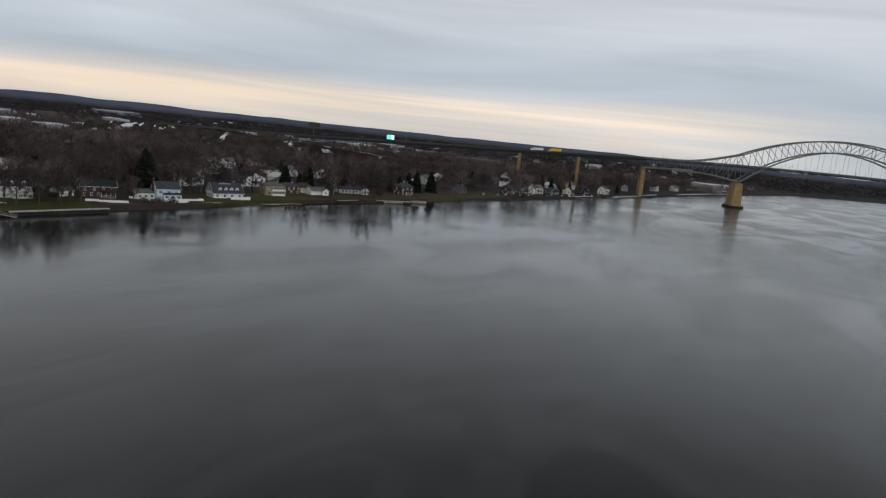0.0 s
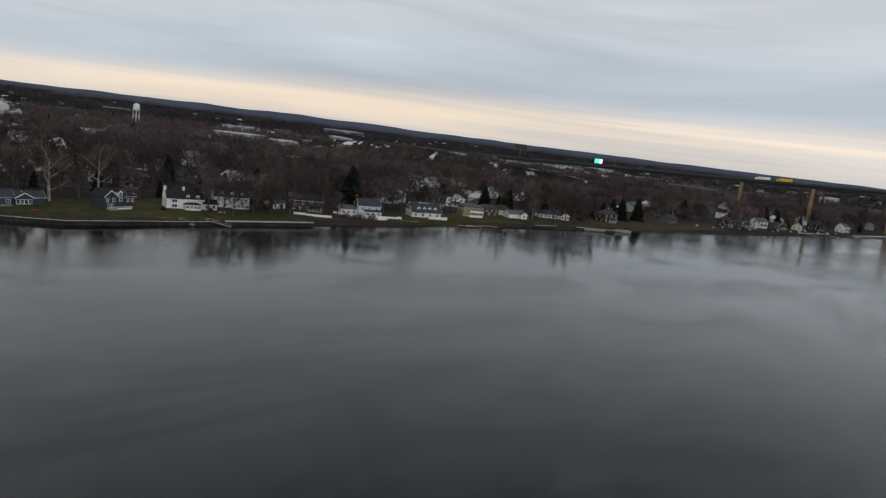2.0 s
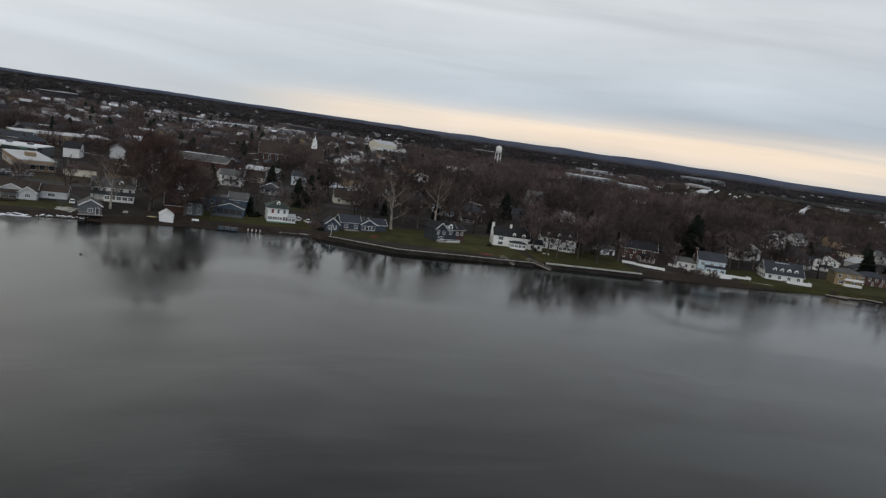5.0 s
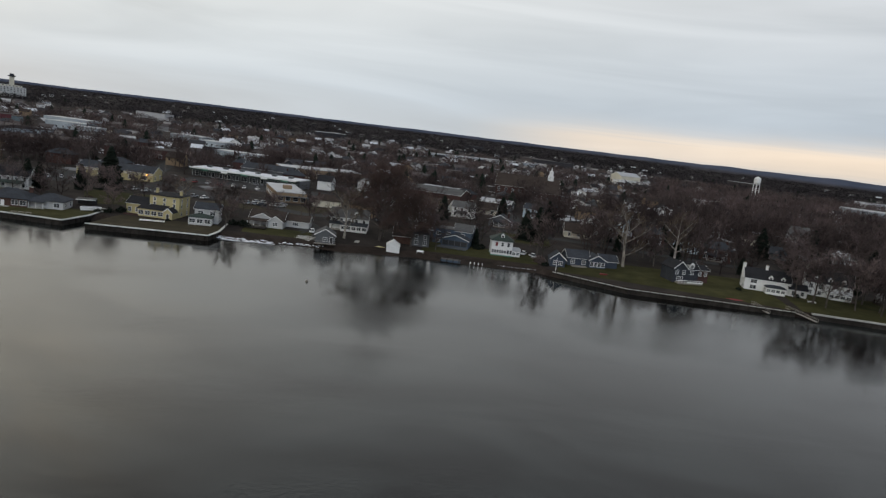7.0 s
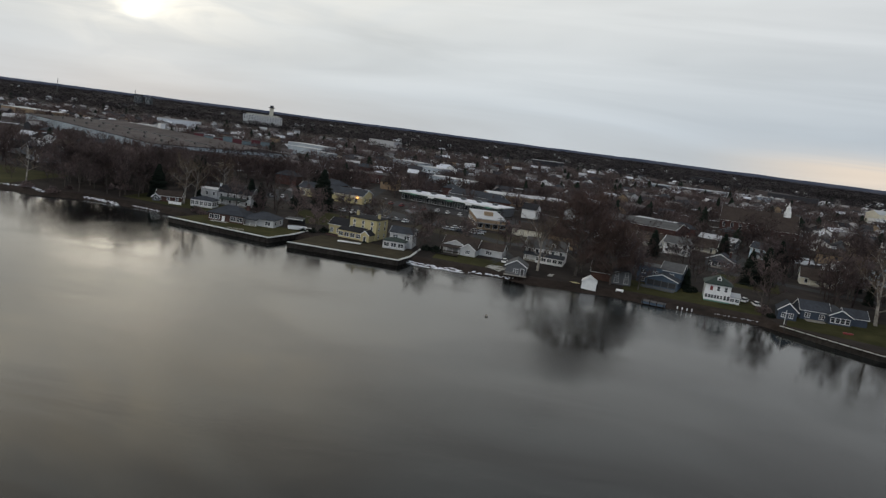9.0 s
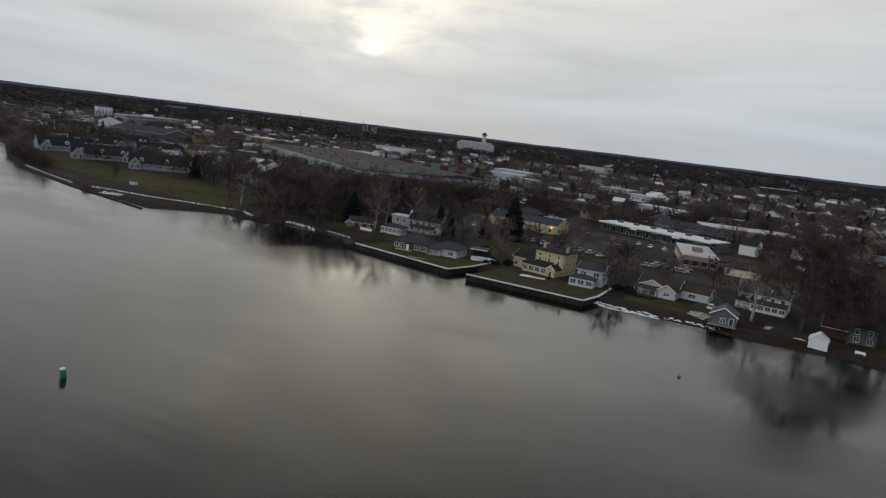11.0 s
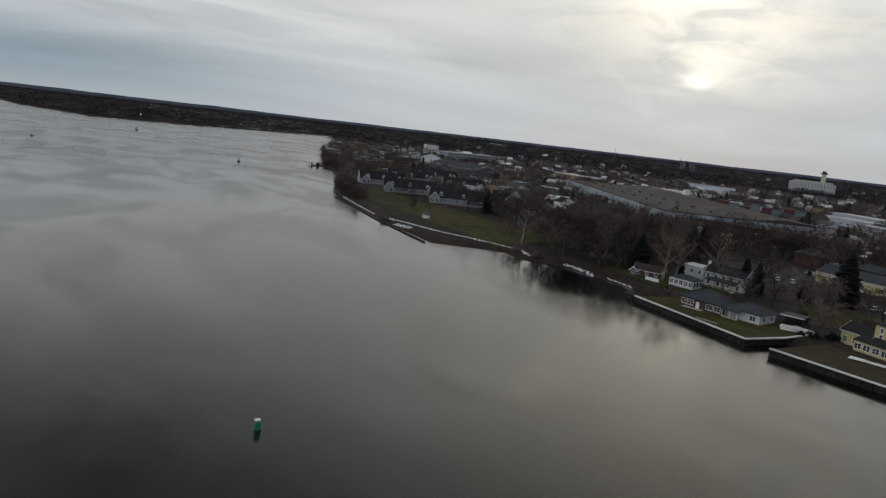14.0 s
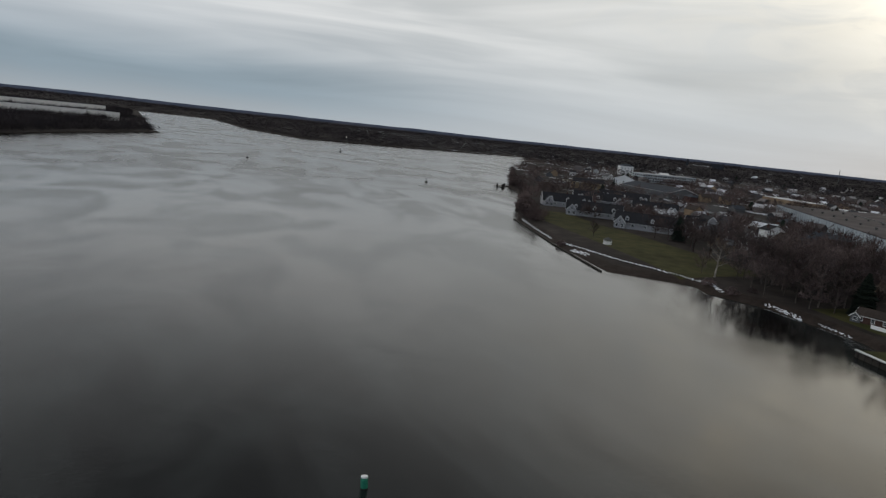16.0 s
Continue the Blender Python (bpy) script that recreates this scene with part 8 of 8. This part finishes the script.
def triangles(name, v, material):
    v = v.astype(np.float32)
    me = bpy.data.meshes.new(name)
    me.vertices.add(len(v))
    me.vertices.foreach_set("co", v.ravel())
    me.loops.add(len(v))
    me.loops.foreach_set("vertex_index", np.arange(len(v), dtype=np.int32))
    me.polygons.add(len(v) // 3)
    me.polygons.foreach_set("loop_start", np.arange(0, len(v), 3, dtype=np.int32))
    me.materials.append(material)
    me.update(calc_edges=True)
    return me


grove()


# ---- woods out to the horizon ----
def crown(g, x, y, z, wd, ht, k):
    """Twigs that stand out from a rounded crown."""
    th, u, lift = g.uniform(0, 6.283, k), np.sqrt(g.rand(k)), g.rand(k)
    base = np.stack([x + np.cos(th) * u * wd * 0.8, y + np.sin(th) * u * wd * 0.8, z + ht * (0.15 + 0.62 * lift * (1 - 0.45 * u ** 2))], 1)
    out = np.stack([np.cos(th) * u * wd, np.sin(th) * u * wd, ht * (0.25 + 0.4 * lift)], 1) * 0.42 + g.normal(size=(k, 3)) * (0.16 * wd, 0.16 * wd, 0.10 * ht)
    sw = ((0.014 + 0.022 * g.rand(k)) * wd + 0.04)[:, None] * np.stack([np.cos(th + 1.2), np.sin(th + 1.2), g.normal(size=k) * 0.3], 1)
    return np.stack([base - sw, base + sw, base + out], 1)


def woods():
    g = np.random.RandomState(77)
    V, FAR = [], []
    occ = np.array([o for o in OCC])
    r = 440.0
    while r < 4850:
        step = max(9.5, 0.0235 * r)
        span = np.radians(np.arange(-101, 117, np.degrees(step / r)))
        for a in span:
            az = np.degrees(a) + g.uniform(-0.4, 0.4) * np.degrees(step / r)
            rr = r + g.uniform(-0.5, 0.5) * step
            rs, w = shore_at(az)
            if rr < rs + w + (40 if -82 < az < 67 else 2):
                continue
            town = -16 < az < 58 and rr < 1500
            point = 57 < az < 70 and rr < 1320
            if g.rand() < (0.62 if point else 0.5 if town else 0.3 if rr < 700 else 0.08) or az < -18 and rr > 3600:
                continue
            x, y = -math.sin(math.radians(az)) * rr, math.cos(math.radians(az)) * rr
            if rr < 1300:
                dd = np.hypot(occ[:, 0] - x, occ[:, 1] - y) - occ[:, 2]
                if dd.min() < 4 or not clear(x, y):
                    continue
            z = float(land_height(az, rr))
            k = 210 if rr < 650 else 125 if rr < 1200 else 50 if rr < 2400 else 36
            wd, ht = step * g.uniform(0.42, 0.72), g.uniform(8, 13) if town or point else g.uniform(10, 16)
            (FAR if rr > 1450 or az > 70 else V).append(crown(g, x, y, z, wd, ht, k).reshape(-1, 3))
        r += step * 0.95
    for _ in range(620):     # trees on the slopes below the bridge's ramp
        s, q = g.uniform(318, 740), g.choice((-1, 1)) * g.uniform(17, 60)
        a = math.radians(107)
        x, y = 809.8 + s * math.cos(a) - q * math.sin(a), 5.5 + s * math.sin(a) + q * math.cos(a)
        z = max(1, float(np.interp(s, (340, 400, 520, 600, 700), (0, 14, 20, 23, 24))) - 0.75 * (abs(q) - 14))
        ht = min(g.uniform(7, 14), (float(np.interp(s, (320, 400, 500, 600, 720), (36, 33, 29, 26.4, 24.5))) - 5.5 - z) / 1.05)
        if ht > 3:
            V.append(crown(g, x, y, z, g.uniform(3, 5.5), ht, 80).reshape(-1, 3))
    for _ in range(150):     # scrub along the point
        az = g.uniform(60.5, 68.5)
        rs, w = shore_at(az)
        rr = rs + w + g.uniform(2, 45)
        x, y = -math.sin(math.radians(az)) * rr, math.cos(math.radians(az)) * rr
        V.append(crown(g, x, y, 1.4, g.uniform(2.5, 5), g.uniform(4, 10), 90).reshape(-1, 3))
    for az in np.arange(62, 113, 0.16):     # down to the water's edge
        rs, w = shore_at(az)
        for d in (2, 9, 20):
            rr = rs + w + d + g.uniform(-2, 3)
            x, y = -math.sin(math.radians(az)) * rr, math.cos(math.radians(az)) * rr
            if rs > 900:
                FAR.append(crown(g, x, y, 0.8, g.uniform(4, 8), g.uniform(6, 13), 40).reshape(-1, 3))
    for _ in range(1500):     # the tip of the bank
        x, y = g.uniform(-1700, -960), g.uniform(-480, -95)
        if -112 + (x + 1140) * (303 / 1500) < y or x > -1103 and y > -97 + (x + 1103) * (-53 / 216) or abs(x + 1330) < 150 and abs(y + 316) < 120 and (x + 1357) * 0.78 + (y + 316) * 0.63 < 30 and (x + 1357) * 0.78 + (y + 316) * 0.63 > -70:
            continue
        FAR.append(crown(g, x, y, 1.0, g.uniform(4.5, 8), g.uniform(8, 13), 44).reshape(-1, 3))
    for _ in range(2600):     # deep in the bank
        f, q = g.rand(), g.rand() ** 1.4
        x, y = -700 - 1850 * f - 300 * q, -190 - 250 * f * f - 460 * q
        FAR.append(crown(g, x, y, 0.9, g.uniform(8, 15), g.uniform(9, 15), 44).reshape(-1, 3))
    for _ in range(1500):     # the bank across the water
        u, d = g.rand(), 4 + 260 * g.rand() ** 1.7
        k = min(3, int(u * 4))
        edge = [(-380, -330), (-560, -230), (-715, -176), (-887, -150), (-1103, -97)]
        f = u * 4 - k
        x = edge[k][0] + f * (edge[k + 1][0] - edge[k][0]) - 0.25 * d
        y = edge[k][1] + f * (edge[k + 1][1] - edge[k][1]) - 0.97 * d
        FAR.append(crown(g, x, y, 1.0, g.uniform(5, 9), g.uniform(8, 13), 46).reshape(-1, 3))
    # distant crowns take the darkened copy of the woods colour
    me = triangles("far_forest", np.concatenate(FAR), M["forest"])
    tagged(link("far_forest", me), "far woods in darkened backlit colour out to the horizon", "forest", kind="stuff")
    me = triangles("woods", np.concatenate(V), M["woods"])
    tagged(link("woods", me), "bare brown winter woods round the town", "woods", kind="stuff")


woods()


def far_house(s, x, y, z, a, l, d, h, rh):
    """Walls and roof of one house of the far town, the two slopes and the walls apart."""
    def at(u, v, w):
        return (x + u * math.cos(a) - v * math.sin(a), y + u * math.sin(a) + v * math.cos(a), z + w)
    e = [(-l / 2, -d / 2), (l / 2, -d / 2), (l / 2, d / 2), (-l / 2, d / 2)]
    s.add([at(*p, 0) for p in e] + [at(*p, h) for p in e] + [at(-l / 2, 0, h + rh), at(l / 2, 0, h + rh)], [(0, 1, 5, 4), (2, 3, 7, 6), (1, 2, 6, 9, 5), (3, 0, 4, 8, 7)])
    l2, d2, k = l / 2 + 0.5, d / 2 + 0.5, 0.5 * rh / (d / 2)
    s.add([at(-l2, -d2, h - k + 0.15), at(l2, -d2, h - k + 0.15), at(l2, 0, h + rh + 0.15), at(-l2, 0, h + rh + 0.15), at(l2, d2, h - k + 0.15), at(-l2, d2, h - k + 0.15)],
          [(0, 1, 2, 3), (3, 2, 4, 5)])


def far_roofs():
    """Houses of the far town, too small to tell apart."""
    g = random.Random(21)
    s = Shape()
    for _ in range(520):
        az, r = g.uniform(-88, 64), 1050 * math.exp(g.uniform(0, 1.15))
        if az < -20 and g.random() < 0.4 or r > 2200 and g.random() < 0.6:
            continue
        x, y = -math.sin(radians(az)) * r, math.cos(radians(az)) * r
        rs, w = shore_at(az)
        if r < rs + 60:
            continue
        z, a = ground_z(x, y), g.uniform(0, 3.14)
        if g.random() < (0.12 if az < -22 else 0.03):
            far_house(s, x, y, z, a, g.uniform(30, 90), g.uniform(16, 30), 11, 0.6)
        else:
            far_house(s, x, y, z, a, g.uniform(9, 15), 8, g.uniform(4.5, 6.5), 2.8)
    for _ in range(480):
        az, r = g.uniform(-16, 56), 540 * math.exp(g.uniform(0, 1.0))
        x, y = -math.sin(radians(az)) * r, math.cos(radians(az)) * r
        if not free(x, y, 5):
            continue
        far_house(s, x, y, ground_z(x, y), g.choice((0.2, 1.77)) + g.uniform(-0.2, 0.2), g.uniform(8, 14), g.uniform(6.5, 8.5), g.uniform(3.0, 5.6), 2.6)
    tagged(link("far_town", s.mesh("far_town", M["far_town"])), "pale snowy roofs of the far town among trees", "town", kind="stuff")
    v, f = [], []       # dark evergreens that stand up among the bare woods
    for _ in range(330):
        az, r = g.uniform(-84, 60), 430 * math.exp(g.uniform(0, 1.5))
        x, y = -math.sin(radians(az)) * r, math.cos(radians(az)) * r
        if r < shore_at(az)[0] + 60 or not free(x, y, 3):
            continue
        z, h, w = ground_z(x, y), g.uniform(8, 15), g.uniform(3.4, 6.0)
        for k in range(9):
            u = k / 9
            q = w * (1 - u) ** 0.55 * g.uniform(0.8, 1.1)
            o = len(v)
            t = g.uniform(0, 6.28)
            for i in range(5):
                v.append((x + q * g.uniform(0.7, 1.2) * math.cos(t + 1.257 * i), y + q * g.uniform(0.7, 1.2) * math.sin(t + 1.257 * i), z + h * (0.06 + 0.88 * u) + g.uniform(-0.4, 0.4)))
            v.append((x, y, z + h * min(1.0, 0.06 + 0.88 * u + 0.2)))
            f += [(o + i, o + (i + 1) % 5, o + 5) for i in range(5)]
    me = bpy.data.meshes.new("far_evergreens")
    me.from_pydata(v, [], f)
    me.materials.append(M["needle"])
    tagged(link("far_evergreens", me), "dark evergreens among the bare woods of the town", "trees", kind="stuff")
    s = Shape()
    for k in range(260):
        u = g.random()
        x, y = 1270 + u * 210 + g.uniform(-30, 30), 900 - u * 230 + g.uniform(-30, 30)
        z = ground_z(x, y)
        s.box(x - 6, x + 6, y - 1.3, y + 1.3, z + 1, z + 4)
    tagged(link("parked_trailers", s.mesh("parked_trailers", M["white"])), "rows of white lorry trailers parked in a yard", "trailers", kind="stuff")


far_roofs()

# ---- repeats belong together ----
GROUPS = {"bare_tree": "bare trees along the shore", "sycamore_tree": "sycamores along the shore", "evergreen_tree": "evergreens among the houses", "bush": "bushes in the gardens", "car": "parked cars",
          "utility_pole": "utility poles along the street", "terrace": "terraces round the park lawn", "piling": "pilings off the point", "jetty": "jetties off the point", "bollard": "marker posts on the bank",
          "garden_table": "tables on the lawn", "light_buoy": "buoys in the river", "lorry": "lorries on the bridge", "radio_mast": "masts on the skyline", "apartment_tower": "towers on the skyline", "plant": "plants on the skyline",
          "house": "houses of the river town"}
for ob in list(bpy.data.objects):
    kind_of = ob.name.split(".")[0]
    if ob.parent is None and kind_of in GROUPS:
        tagged(ob, group=GROUPS[kind_of])
